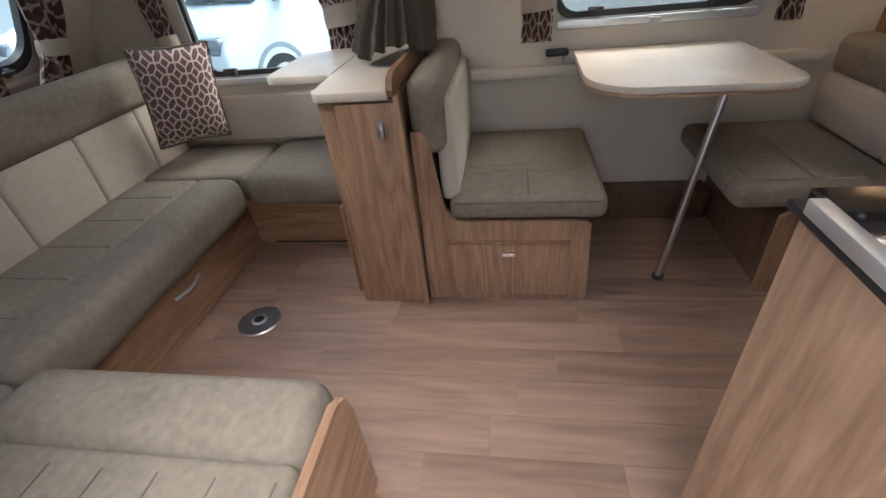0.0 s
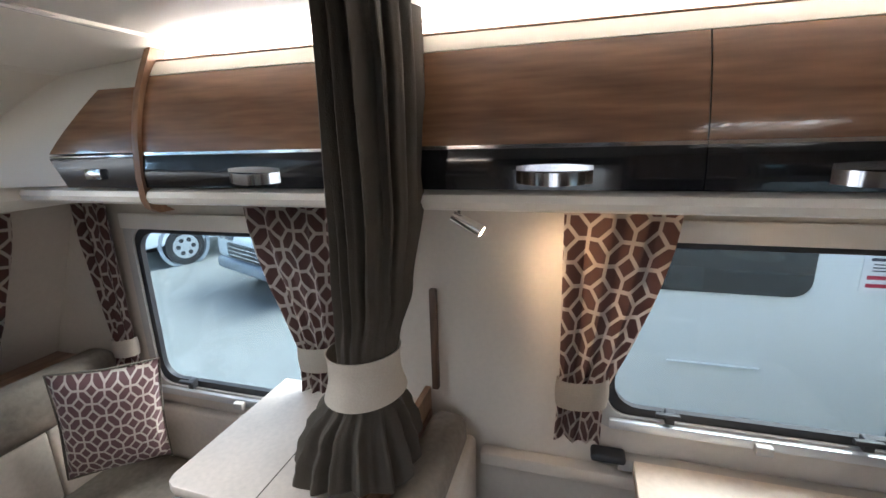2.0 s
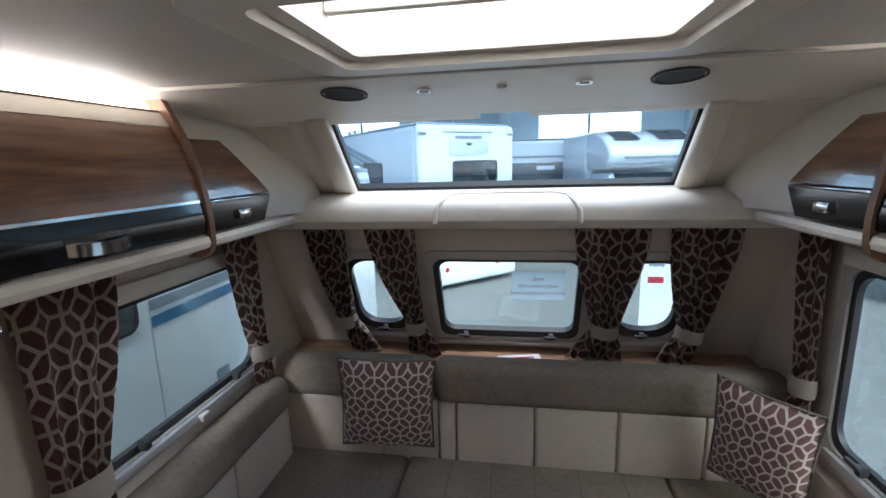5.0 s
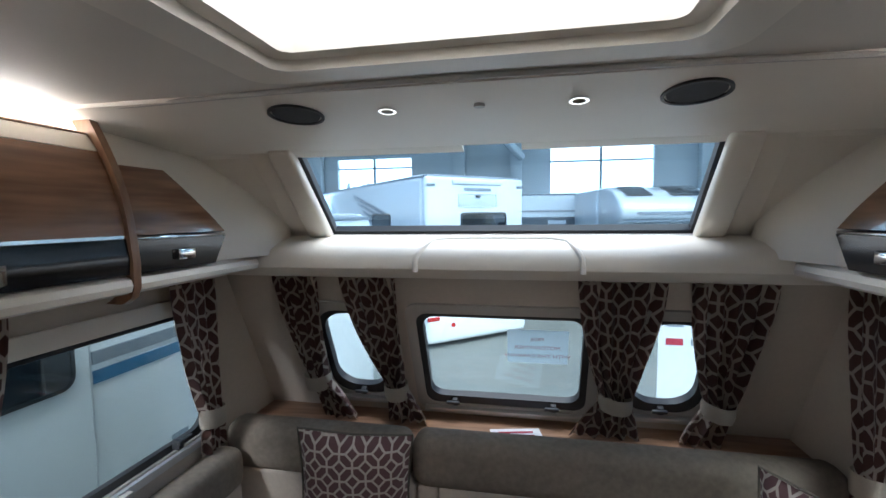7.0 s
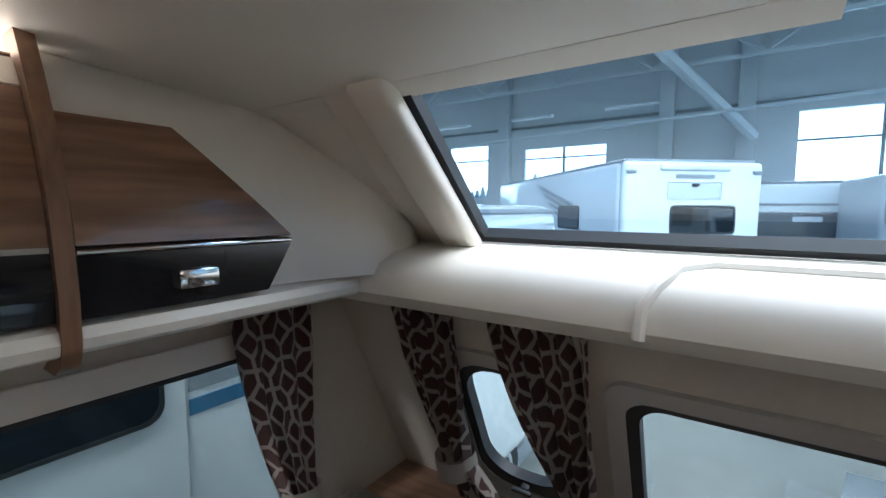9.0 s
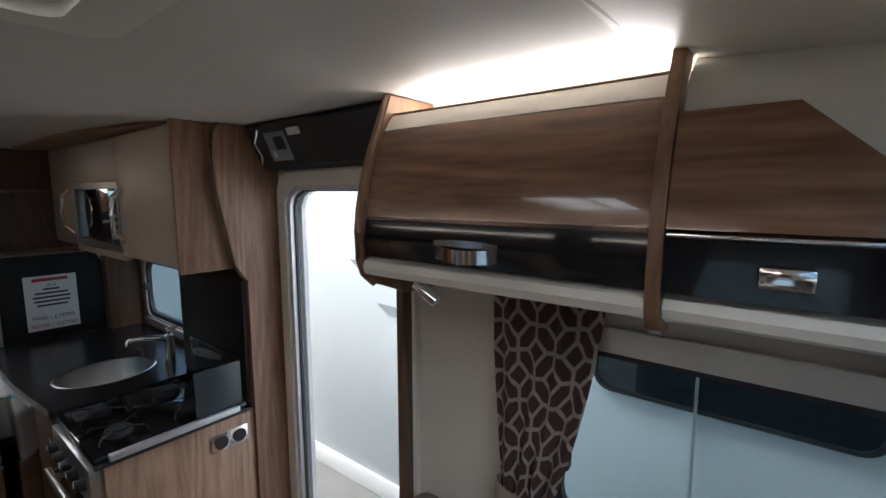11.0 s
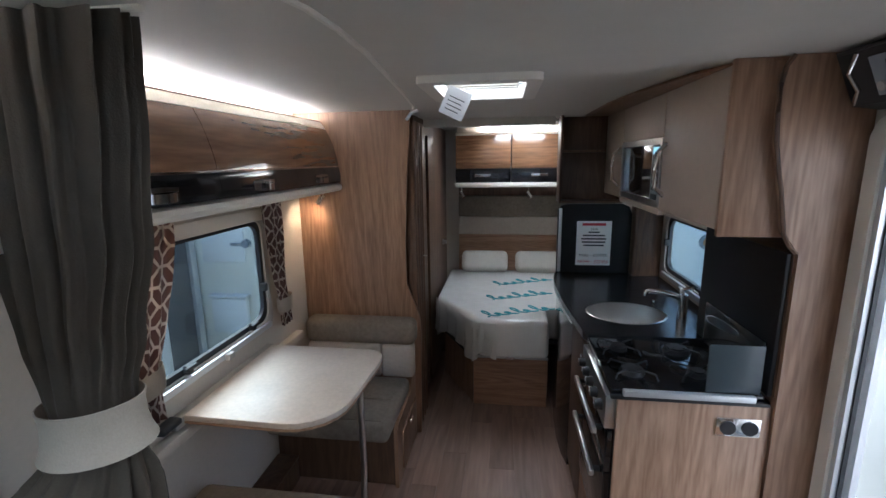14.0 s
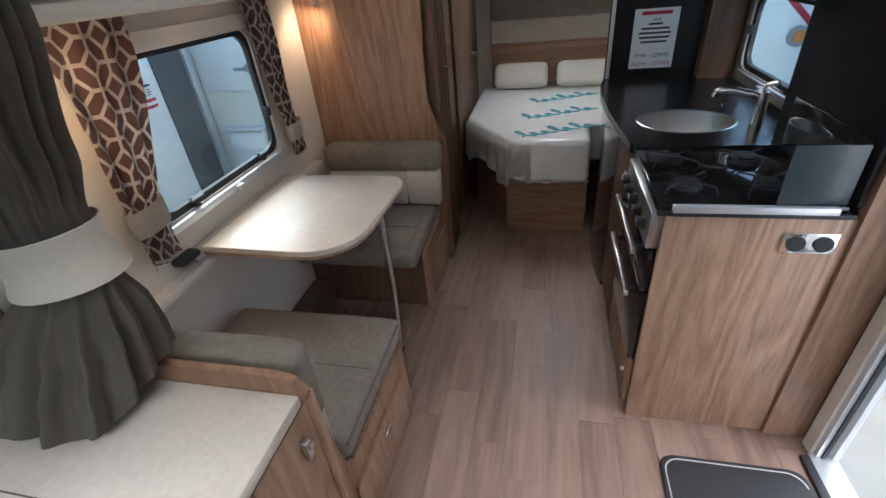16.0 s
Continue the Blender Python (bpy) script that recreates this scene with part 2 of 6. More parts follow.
M_WRAP = mat("plastic_wrapped_mattress", (0.78, 0.77, 0.74), 0.3, coat=0.7, var=0.09, scale=11, bump=1.0)
M_WHITE = mat("white_bodywork", (0.80, 0.82, 0.83), 0.22, coat=0.7, var=0.02, scale=4)
M_HALLW = mat("hall_panel", (0.64, 0.67, 0.69), 0.6, var=0.03, scale=3)
M_PARTN = mat("partition_paint", (0.50, 0.56, 0.575), 0.5, var=0.03, scale=3)
M_CONC = mat("hall_floor", (0.215, 0.217, 0.205), 0.5, var=0.14, scale=3, bump=0.02, spec=0.22)
M_TYRE = mat("tyre", (0.02, 0.02, 0.021), 0.8)
M_BLUE = mat("blue_stripe", (0.03, 0.16, 0.30), 0.3, coat=0.5)
M_GREYS = mat("grey_decal", (0.25, 0.28, 0.31), 0.35)
M_HALLD = mat("hall_steel", (0.25, 0.28, 0.30), 0.6)
M_REDL = mat("tail_lamp", (0.5, 0.02, 0.02), 0.15, coat=1.0)
M_SPK = mat("speaker_mesh", (0.02, 0.021, 0.024), 0.7, var=0.4, scale=500, bump=0.4)


# ---- building helpers ----
def box(bm, x0, x1, y0, y1, z0, z1, bevel=0.0, seg=2):
    g = bmesh.ops.create_cube(bm, size=1.0)
    vs = g["verts"]
    for v in vs:
        v.co = Vector(((x0 + x1) / 2 + v.co.x * (x1 - x0), (y0 + y1) / 2 + v.co.y * (y1 - y0), (z0 + z1) / 2 + v.co.z * (z1 - z0)))
    if bevel:
        es = list({e for v in vs for e in v.link_edges})
        bmesh.ops.bevel(bm, geom=es, offset=bevel, segments=seg, profile=0.5, affect="EDGES")
    return bm


def bx(x0, x1, y0, y1, z0, z1, bevel=0.003, seg=2):
    return box(bmesh.new(), x0, x1, y0, y1, z0, z1, bevel, seg)


def prism(points, axis, a, b, bevel=0.0, seg=2):
    """A profile, given in the two other axes in x, y, z order, drawn out along the axis from a to b."""
    bm = bmesh.new()
    def put(p, c):
        q = list(p)
        q.insert("xyz".index(axis), c)
        return bm.verts.new(q)
    lo = [put(p, a) for p in points]
    hi = [put(p, b) for p in points]
    n = len(points)
    bm.faces.new(lo)
    bm.faces.new(hi[::-1])
    for i in range(n):
        bm.faces.new((lo[i], hi[i], hi[(i + 1) % n], lo[(i + 1) % n]))
    bmesh.ops.recalc_face_normals(bm, faces=bm.faces)
    if bevel:
        bmesh.ops.bevel(bm, geom=list(bm.edges), offset=bevel, segments=seg, profile=0.5, affect="EDGES")
    return bm


def cyl(bm, p, q, r, r2=None, seg=16):
    p, q = Vector(p), Vector(q)
    d = q - p
    m = Matrix.Translation((p + q) / 2) @ d.to_track_quat("Z", "Y").to_matrix().to_4x4()
    bmesh.ops.create_cone(bm, cap_ends=True, segments=seg, radius1=r, radius2=r if r2 is None else r2, depth=d.length, matrix=m)
    return bm


def tube(points, r, seg=8):
    """A round bar through the points."""
    bm = bmesh.new()
    pts = [Vector(p) for p in points]
    rings = []
    for i, p in enumerate(pts):
        d = (pts[min(i + 1, len(pts) - 1)] - pts[max(i - 1, 0)]).normalized()
        m = d.to_track_quat("Z", "Y").to_matrix()
        rings.append([bm.verts.new(p + m @ Vector((r * math.cos(k * math.tau / seg), r * math.sin(k * math.tau / seg), 0))) for k in range(seg)])
    for a, b in zip(rings, rings[1:]):
        for k in range(seg):
            bm.faces.new((a[k], a[(k + 1) % seg], b[(k + 1) % seg], b[k]))
    bm.faces.new(rings[0][::-1])
    bm.faces.new(rings[-1])
    return bm


def ring(outer, inner, axis, a, b):
    """A frame between two closed outlines of the same count, drawn out along the axis."""
    bm = bmesh.new()
    def put(p, c):
        q = list(p)
        q.insert("xyz".index(axis), c)
        return bm.verts.new(q)
    A = [put(p, a) for p in outer]
    B = [put(p, b) for p in outer]
    C = [put(p, a) for p in inner]
    D = [put(p, b) for p in inner]
    n = len(outer)
    for i in range(n):
        j = (i + 1) % n
        bm.faces.new((A[i], A[j], B[j], B[i]))
        bm.faces.new((C[i], D[i], D[j], C[j]))
        bm.faces.new((A[i], C[i], C[j], A[j]))
        bm.faces.new((B[i], B[j], D[j], D[i]))
    bmesh.ops.recalc_face_normals(bm, faces=bm.faces)
    return bm


def rrect(u0, u1, v0, v1, r, n=5):
    out = []
    for cu, cv, a0 in ((u1 - r, v1 - r, 0), (u0 + r, v1 - r, 90), (u0 + r, v0 + r, 180), (u1 - r, v0 + r, 270)):
        for k in range(n + 1):
            a = radians(a0 + 90 * k / n)
            out.append((cu + r * math.cos(a), cv + r * math.sin(a)))
    return out


def mesh_of(bm, name, smooth=True):
    me = bpy.data.meshes.new(name)
    bm.to_mesh(me)
    bm.free()
    if smooth:
        me.shade_smooth()
        me.set_sharp_from_angle(angle=radians(38))
    return me


def thing(name, base, label="", category="", group="", kind=""):
    ob = new(name)
    ob.location = base
    ob.empty_display_size = 0.1
    return tagged(ob, label, category, group, kind)


def part(name, bm, material, parent, label=""):
    me = mesh_of(bm, name)
    me.materials.append(material)
    ob = new(name, me)
    ob.parent = parent
    if parent is not None and parent.parent is None:
        ob.matrix_parent_inverse = parent.matrix_basis.inverted()
    return tagged(ob, label) if label else ob


def solid(name, bm, material, label="", category="", group="", kind=""):
    me = mesh_of(bm, name)
    me.materials.append(material)
    return tagged(new(name, me), label, category, group, kind)


def move(bm, m):
    bmesh.ops.transform(bm, matrix=m, verts=bm.verts)
    return bm


def lettering(body, size, m, material, parent, name="lettering"):
    cu = bpy.data.curves.new(name, "FONT")
    cu.body = body
    cu.size = size
    cu.align_x = "CENTER"
    cu.extrude = 0.0004
    tmp = new("tmp_text", cu)
    bpy.context.view_layer.update()
    me = bpy.data.meshes.new_from_object(tmp.evaluated_get(bpy.context.evaluated_depsgraph_get()))
    bpy.data.objects.remove(tmp)
    bpy.data.curves.remove(cu)
    me.materials.clear()
    me.materials.append(material)
    me.transform(m)
    ob = new(name, me)
    ob.parent = parent
    if parent.parent is None:
        ob.matrix_parent_inverse = parent.matrix_basis.inverted()
    return ob

# ---- shell of the caravan ----
W = 1.10       # half of the inner width
H = 1.955      # ceiling
YB = 4.95      # rear wall
T = 0.035      # wall thickness

def side_wall(name, s, openings, y0, y1):
    """A side wall with openings (y0, y1, z0, z1) cut through it."""
    ys = sorted({y0, y1, *[o[0] for o in openings], *[o[1] for o in openings]})
    bm = bmesh.new()
    xa, xb = (W, W + T) if s > 0 else (-W - T, -W)
    for a, b in zip(ys, ys[1:]):
        cuts = sorted([(o[2], o[3]) for o in openings if o[0] <= a + 1e-6 and o[1] >= b - 1e-6])
        z = -0.05
        for c0, c1 in cuts:
            if c0 > z:
                box(bm, xa, xb, a, b, z, c0)
            z = c1
        box(bm, xa, xb, a, b, z, H + 0.03)
    return solid(name, bm, M_WALL, kind="structure", label="greige vinyl faced caravan side wall", category="wall")

OWIN = (0.31, 1.12, 0.75, 1.40)
DWIN = (1.97, 2.76, 0.885, 1.42)
NWIN = (0.18, 1.00, 0.89, 1.38)
KWIN = (2.85, 3.60, 0.98, 1.34)
DOOR = (1.47, 2.075, -0.05, 1.745)
side_wall("wall_offside", -1, [OWIN, DWIN], -0.35, YB)
side_wall("wall_doorside", 1, [NWIN, KWIN, DOOR], -0.35, YB)
solid("wall_rear", bx(-W - T, W + T, YB, YB + T, -0.05, H + 0.03, 0), M_WALL, kind="structure", label="greige rear caravan wall behind the bed", category="wall")

# floor slab; the planks come last
floor = solid("floor", bx(-W - T, W + T, -0.4, YB + T, -0.05, -0.004, 0), M_JOINT, kind="structure", label="wood-look vinyl plank floor with dark joints", category="floor")

# ceiling with the roof window, roof vent and added bed vent cut out
HEKI = (-0.33, 0.30, 0.965, 1.34)
VENT = (-0.15, 0.165, 2.285, 2.685)
bm = bmesh.new()
for a, b, c, d in ((-W, W, 0.80, HEKI[2]), (-W, HEKI[0], HEKI[2], HEKI[3]), (HEKI[1], W, HEKI[2], HEKI[3]), (-W, W, HEKI[3], VENT[2]), (-W, VENT[0], VENT[2], VENT[3]), (VENT[1], W, VENT[2], VENT[3]), (-W, W, VENT[3], 4.02), (-W, 0.05, 4.02, 4.42), (0.45, W, 4.02, 4.42), (-W, W, 4.42, YB)):
    box(bm, a, b, c, d, H, H + 0.03)
solid("ceiling", bm, M_CEIL, kind="structure", label="off-white smooth caravan ceiling board", category="ceiling")

# roof window: raised cream surround, well, blind that glows in place of daylight
roof_window = thing("roof_window", (-0.02, 1.2, H), "large cream framed roof window with a self-glowing pleated blind", "roof window")
part("surround", ring(rrect(HEKI[0] - 0.07, HEKI[1] + 0.07, HEKI[2] - 0.06, HEKI[3] + 0.05, 0.05), rrect(HEKI[0], HEKI[1], HEKI[2], HEKI[3], 0.03), "z", H - 0.022, H + 0.001), M_CREAM, roof_window)
part("inner_lip", ring(rrect(HEKI[0] + 0.001, HEKI[1] - 0.001, HEKI[2] + 0.001, HEKI[3] - 0.001, 0.03), rrect(HEKI[0] + 0.03, HEKI[1] - 0.03, HEKI[2] + 0.03, HEKI[3] - 0.03, 0.02), "z", H - 0.005, H + 0.06), M_CREAM, roof_window)
part("blind", bx(HEKI[0] + 0.02, HEKI[1] - 0.02, HEKI[2] + 0.02, HEKI[3] - 0.02, H + 0.062, H + 0.068, 0), M_BLIND, roof_window, "white pleated blind glowing in place of daylight")
part("blind_rail", bx(HEKI[0] + 0.031, HEKI[1] - 0.031, HEKI[2] + 0.16, HEKI[2] + 0.18, H + 0.03, H + 0.055), M_CREAM, roof_window)

roof_vent = thing("roof_vent", (0.0, 2.62, H), "white square roof vent with louvres and a frosted lid", "roof vent")
part("frame", ring(rrect(VENT[0] - 0.05, VENT[1] + 0.05, VENT[2] - 0.05, VENT[3] + 0.05, 0.03), rrect(VENT[0], VENT[1], VENT[2], VENT[3], 0.02), "z", H - 0.025, H - 0.001), M_CREAM, roof_vent)
# the lid emits its own light in place of daylight from above
part("lid", bx(VENT[0], VENT[1], VENT[2], VENT[3], H + 0.035, H + 0.045), glow("glowing_vent_lid", (0.9, 0.95, 1.0), 0.9), roof_vent, "frosted lid glowing in place of daylight")
for k in range(5):
    part("louvre", bx(VENT[0] + 0.02, VENT[1] - 0.02, VENT[2] + 0.05 + k * 0.055, VENT[2] + 0.07 + k * 0.055, H + 0.0, H + 0.02), M_CREAM, roof_vent)
# unseen vent added over the bed; its glowing lid brightens the mattress
bed_fill = thing("bed_fill_vent", (0.25, 4.22, H), "added unseen roof vent whose glowing lid brightens the bed", "roof vent")
part("frame", ring(rrect(0.0, 0.5, 3.97, 4.47, 0.03), rrect(0.05, 0.45, 4.02, 4.42, 0.02), "z", H - 0.02, H - 0.001), M_CREAM, bed_fill)
part("lid", bx(0.05, 0.45, 4.02, 4.42, H + 0.035, H + 0.045), glow("bed_fill_glow", (0.92, 0.96, 1.0), 3.0), bed_fill, "frosted lid glowing in place of daylight")
tag = thing("paper_tag", (-0.06, 2.37, H - 0.06), "small white handwritten paper tag hanging from the vent", "tag")
part("card", move(bx(-0.045, 0.045, -0.001, 0.001, -0.10, 0.0, 0), pose(-0.06, 2.37, H - 0.03, 12, 25, 8)), M_PAPER, tag)
for k in range(4):
    part("scribble", move(bx(-0.03, 0.028 - 0.006 * (k % 2), -0.0022, -0.0012, -0.035 - 0.015 * k, -0.032 - 0.015 * k, 0), pose(-0.06, 2.37, H - 0.03, 12, 25, 8)), M_INK, tag)
part("string", tube([(-0.06, 2.37, H - 0.03), (-0.05, 2.40, H - 0.02)], 0.001, 5), M_PAPER, tag)

# ---- windows in the side walls ----
def side_window(name, s, o, label, latches=2):
    y0, y1, z0, z1 = o
    w = thing(name, (s * W, (y0 + y1) / 2, z0), label, "window", kind="structure")
    xi, xo = s * (W - 0.012), s * (W + T)
    part("window_frame", ring(rrect(y0 - 0.022, y1 + 0.022, z0 - 0.03, z1 + 0.022, 0.05), rrect(y0 + 0.012, y1 - 0.012, z0 + 0.012, z1 - 0.012, 0.06), "x", min(xi, s * (W - 0.002)), max(xi, s * (W - 0.002))), M_FRAMEG, w)
    part("rubber_seal", ring(rrect(y0 + 0.002, y1 - 0.002, z0 + 0.002, z1 - 0.002, 0.06), rrect(y0 + 0.03, y1 - 0.03, z0 + 0.035, z1 - 0.03, 0.07), "x", min(s * W, s * (W + 0.02)), max(s * W, s * (W + 0.02))), M_RUBBER, w)
    g = part("pane", prism(rrect(y0 + 0.02, y1 - 0.02, z0 + 0.02, z1 - 0.02, 0.06), "x", s * (W + 0.024), s * (W + 0.030)), M_GLASS, w)
    g.visible_shadow = False
    part("lower_rail", bx(min(s * (W - 0.03), s * (W - 0.013)), max(s * (W - 0.03), s * (W - 0.013)), y0 + 0.02, y1 - 0.02, z0 - 0.022, z0 + 0.006), M_ALU, w)
    part("upper_cassette", bx(min(s * (W - 0.024), s * (W - 0.013)), max(s * (W - 0.024), s * (W - 0.013)), y0 - 0.02, y1 + 0.02, z1 - 0.012, z1 + 0.045, 0.006), M_CREAM, w)
    for k in range(latches):
        yc = y0 + (y1 - y0) * (0.22 + 0.56 * k)
        la = part("latch", bx(min(s * (W - 0.03), s * (W - 0.0)), max(s * (W - 0.03), s * (W - 0.0)), yc - 0.012, yc + 0.012, z0 + 0.015, z0 + 0.05, 0.004), M_RUBBER, w)
        part("lever", bx(min(s * (W - 0.045), s * (W - 0.03)), max(s * (W - 0.045), s * (W - 0.03)), yc - 0.04, yc + 0.022, z0 + 0.04, z0 + 0.054, 0.004), M_RUBBER, la)
    la = part("latch", bx(min(s * (W - 0.03), s * W), max(s * (W - 0.03), s * W), y1 - 0.055, y1 - 0.03, z0 + 0.17, z0 + 0.21, 0.004), M_RUBBER, w)
    part("catch", bx(min(s * (W - 0.05), s * (W - 0.025)), max(s * (W - 0.05), s * (W - 0.025)), (y0 + y1) / 2 - 0.02, (y0 + y1) / 2 + 0.02, z0 - 0.026, z0 + 0.0, 0.003), M_FRAMEG, w)
    return w

side_window("window_1", -1, OWIN, "lounge window, dark rubber seal in a grey frame, offside")
side_window("window_2", -1, DWIN, "dinette window with black latches and aluminium rail")
side_window("window_3", 1, NWIN, "doorside lounge window with black latches and grey frame")
side_window("window_4", 1, KWIN, "small kitchen window behind the tap", 1)

# ---- front: raked lower wall with three windows ----
RAKE = pose(0, -0.265, 0.79, -25, 0, 0)
FWIN = [(-0.34, 0.34, 0.11, 0.61), (0.46, 0.76, 0.14, 0.61), (-0.76, -0.46, 0.14, 0.61)]
bm = bmesh.new()
xs = sorted({-W - T, W + T, *[w[0] for w in FWIN], *[w[1] for w in FWIN]})
for a, b in zip(xs, xs[1:]):
    c = [w for w in FWIN if w[0] <= a + 1e-6 and w[1] >= b - 1e-6]
    if c:
        box(bm, a, b, -T, 0, -0.05, c[0][2])
        box(bm, a, b, -T, 0, c[0][3], 0.80)
    else:
        box(bm, a, b, -T, 0, -0.05, 0.80)
move(bm, RAKE)
solid("wall_front", bm, M_WALL, kind="structure", label="greige raked front wall under the shelf", category="wall")
solid("wall_front_lower", bx(-W - T, W + T, -0.36, -0.30, -0.05, 0.79, 0), M_WALL, kind="structure", label="plain lower front wall behind the sofa", category="wall")
for i, (a, b, c, d) in enumerate(FWIN):
    w = thing("window_%d" % (5 + i), RAKE @ Vector(((a + b) / 2, 0, c)), "raked front caravan window with rounded black seal", "window", kind="structure")
    r = 0.05 if i == 0 else 0.09
    part("window_frame", move(ring(rrect(a - 0.03, b + 0.03, c - 0.03, d + 0.03, r), rrect(a + 0.01, b - 0.01, c + 0.01, d - 0.01, r), "y", 0.001, 0.014), RAKE), M_FRAMEG, w)
    part("rubber_seal", move(ring(rrect(a + 0.001, b - 0.001, c + 0.001, d - 0.001, r), rrect(a + 0.036, b - 0.036, c + 0.052, d - 0.026, r), "y", -0.022, 0.010), RAKE), M_RUBBER, w)
    g = part("pane", move(prism(rrect(a + 0.02, b - 0.02, c + 0.02, d - 0.02, r), "y", -0.03, -0.024), RAKE), M_GLASS, w)
    g.visible_shadow = False
    part("lower_rail", move(bx(a, b, 0.014, 0.034, c - 0.028, c - 0.004), RAKE), M_ALU, w)
    for k in ((0.2, 0.8) if i == 0 else (0.5,)):
        xc = a + (b - a) * k
        la = part("latch", move(bx(xc - 0.012, xc + 0.012, 0.0, 0.03, c + 0.01, c + 0.045, 0.004), RAKE), M_RUBBER, w)
        part("lever", move(bx(xc - 0.022, xc + 0.036, 0.03, 0.042, c + 0.03, c + 0.044, 0.004), RAKE), M_RUBBER, la)

# wooden ledge behind the sofa back
solid("window_ledge", bx(-W, W, -0.262, 0.03, 0.80, 0.825), M_WOODX, "wooden ledge below the front windows", "ledge", kind="structure")
# cream shelf over the front windows
prof = [(-0.10, 1.47), (0.15, 1.485), (0.195, 1.497), (0.22, 1.525), (0.22, 1.555), (0.20, 1.588), (0.155, 1.612), (0.06, 1.630), (-0.05, 1.64), (-0.18, 1.64), (-0.18, 1.47)]
shelf = thing("front_shelf", (0, 0.0, 1.47), "cream moulded shelf over the front windows", "shelf", kind="structure")
part("moulding", prism(prof, "x", -W, W), M_CREAM, shelf)
ridge = [(-0.265, 0.215), (-0.25, 0.195), (-0.225, 0.14), (-0.18, 0.11), (0.18, 0.11), (0.225, 0.14), (0.25, 0.195), (0.265, 0.215)]
part("ridge", tube([(-0.268, 0.221, 1.515)] + [(x, y, float(np.interp(y, (0.06, 0.155, 0.20, 0.22), (1.630, 1.612, 1.588, 1.555)))) for x, y in ridge] + [(0.268, 0.221, 1.515)], 0.010, 8), M_CREAM, shelf)
# raked panoramic window above the shelf
ANG = math.degrees(math.atan2(0.27, 0.35))
SK = pose(0, 0.035, 1.630, ANG, 0, 0)
SL = 0.44
bm = bmesh.new()
for s in (-1, 1):
    vs = [(s * 0.66, 0.0), (s * W, 0.0), (s * W, SL + 0.02), (s * 0.62, SL + 0.02)]
    lo = [bm.verts.new((x, y, 0.0)) for x, y in vs]
    hi = [bm.verts.new((x, y, 0.03)) for x, y in vs]
    bm.faces.new(lo[::-1]); bm.faces.new(hi)
    for k in range(4):
        bm.faces.new((lo[k], lo[(k + 1) % 4], hi[(k + 1) % 4], hi[k]))
bmesh.ops.recalc_face_normals(bm, faces=bm.faces)
move(bm, SK)
solid("wall_front_upper", bm, M_CREAM, kind="structure", label="cream moulded panels beside the panoramic front window", category="wall")
pano = thing("window_8", (0, 0.035, 1.64), "panoramic tinted front window with cream side pillars", "window", kind="structure")
def trap(a, b, y0, y1):
    return [(-a, y0), (a, y0), (b, y1), (-b, y1)]
part("seal", move(ring(trap(0.66, 0.62, 0.0, SL + 0.02), trap(0.625, 0.585, 0.02, SL - 0.005), "z", 0.005, 0.03), SK), M_RUBBER, pano)
g = part("pane", move(prism(trap(0.64, 0.60, 0.01, SL), "z", 0.032, 0.038), SK), glass("pano_glass", (0.52, 0.64, 0.72)), pano)
g.visible_shadow = False
for s in (-1, 1):
    part("pillar", move(prism([(s * 0.632, -0.005), (s * 0.722, -0.005), (s * 0.700, 0.22), (s * 0.668, SL + 0.03), (s * 0.590, SL + 0.03), (s * 0.612, 0.22)], "z", -0.034, 0.0035, 0.013, 3), SK), M_CREAM, pano)
    part("pillar_fillet", move(prism([(s * 0.7225, -0.005), (s * 0.80, -0.005), (s * 0.775, 0.22), (s * 0.745, SL + 0.03), (s * 0.6685, SL + 0.03), (s * 0.7005, 0.22)], "z", -0.012, 0.0025, 0.006, 2), SK), M_CREAM, pano)
# sloping ceiling panel with speakers and spot lamps
front_panel = thing("ceiling_front", (0, 0.65, 1.9), "sloping cream ceiling panel above the panoramic window", "ceiling panel", kind="structure")
part("panel", prism([(0.40, 1.895), (0.55, 1.914), (0.70, 1.931), (0.80, 1.946), (0.80, 1.985), (0.40, 1.93)], "x", -W, W), M_CREAM, front_panel)
for a, b in ((-W, -0.082), (0.082, W)):
    part("header_lip", prism([(0.352, 1.884), (0.372, 1.8875), (0.3995, 1.8945), (0.3995, 1.93), (0.365, 1.905)], "x", a, b), M_CREAM, front_panel)
part("joint_rib", tube([(x, 0.79 + 0.035 * math.cos(x * 2.2), H - 0.006) for x in [k * 0.1 - 0.9 for k in range(19)]], 0.006, 6), M_FRAMEG, front_panel)
for x in (-0.415, 0.415):
    sp = thing("ceiling_speaker", (x, 0.76, 1.92), "oval black mesh loudspeaker set in the ceiling", "speaker", "ceiling speakers")
    m = pose(x, 0.695, 1.9345, 6.6, 0, 0)
    g = bmesh.new()
    bmesh.ops.create_cone(g, cap_ends=True, segments=32, radius1=0.052, radius2=0.056, depth=0.012, matrix=m)
    part("grille", g, M_SPK, sp)
    part("rim", move(ring([(0.062 * math.cos(k * math.tau / 32), 0.062 * math.sin(k * math.tau / 32)) for k in range(32)], [(0.0555 * math.cos(k * math.tau / 32), 0.0555 * math.sin(k * math.tau / 32)) for k in range(32)], "z", -0.008, 0.004), m), M_BLACKM, sp)
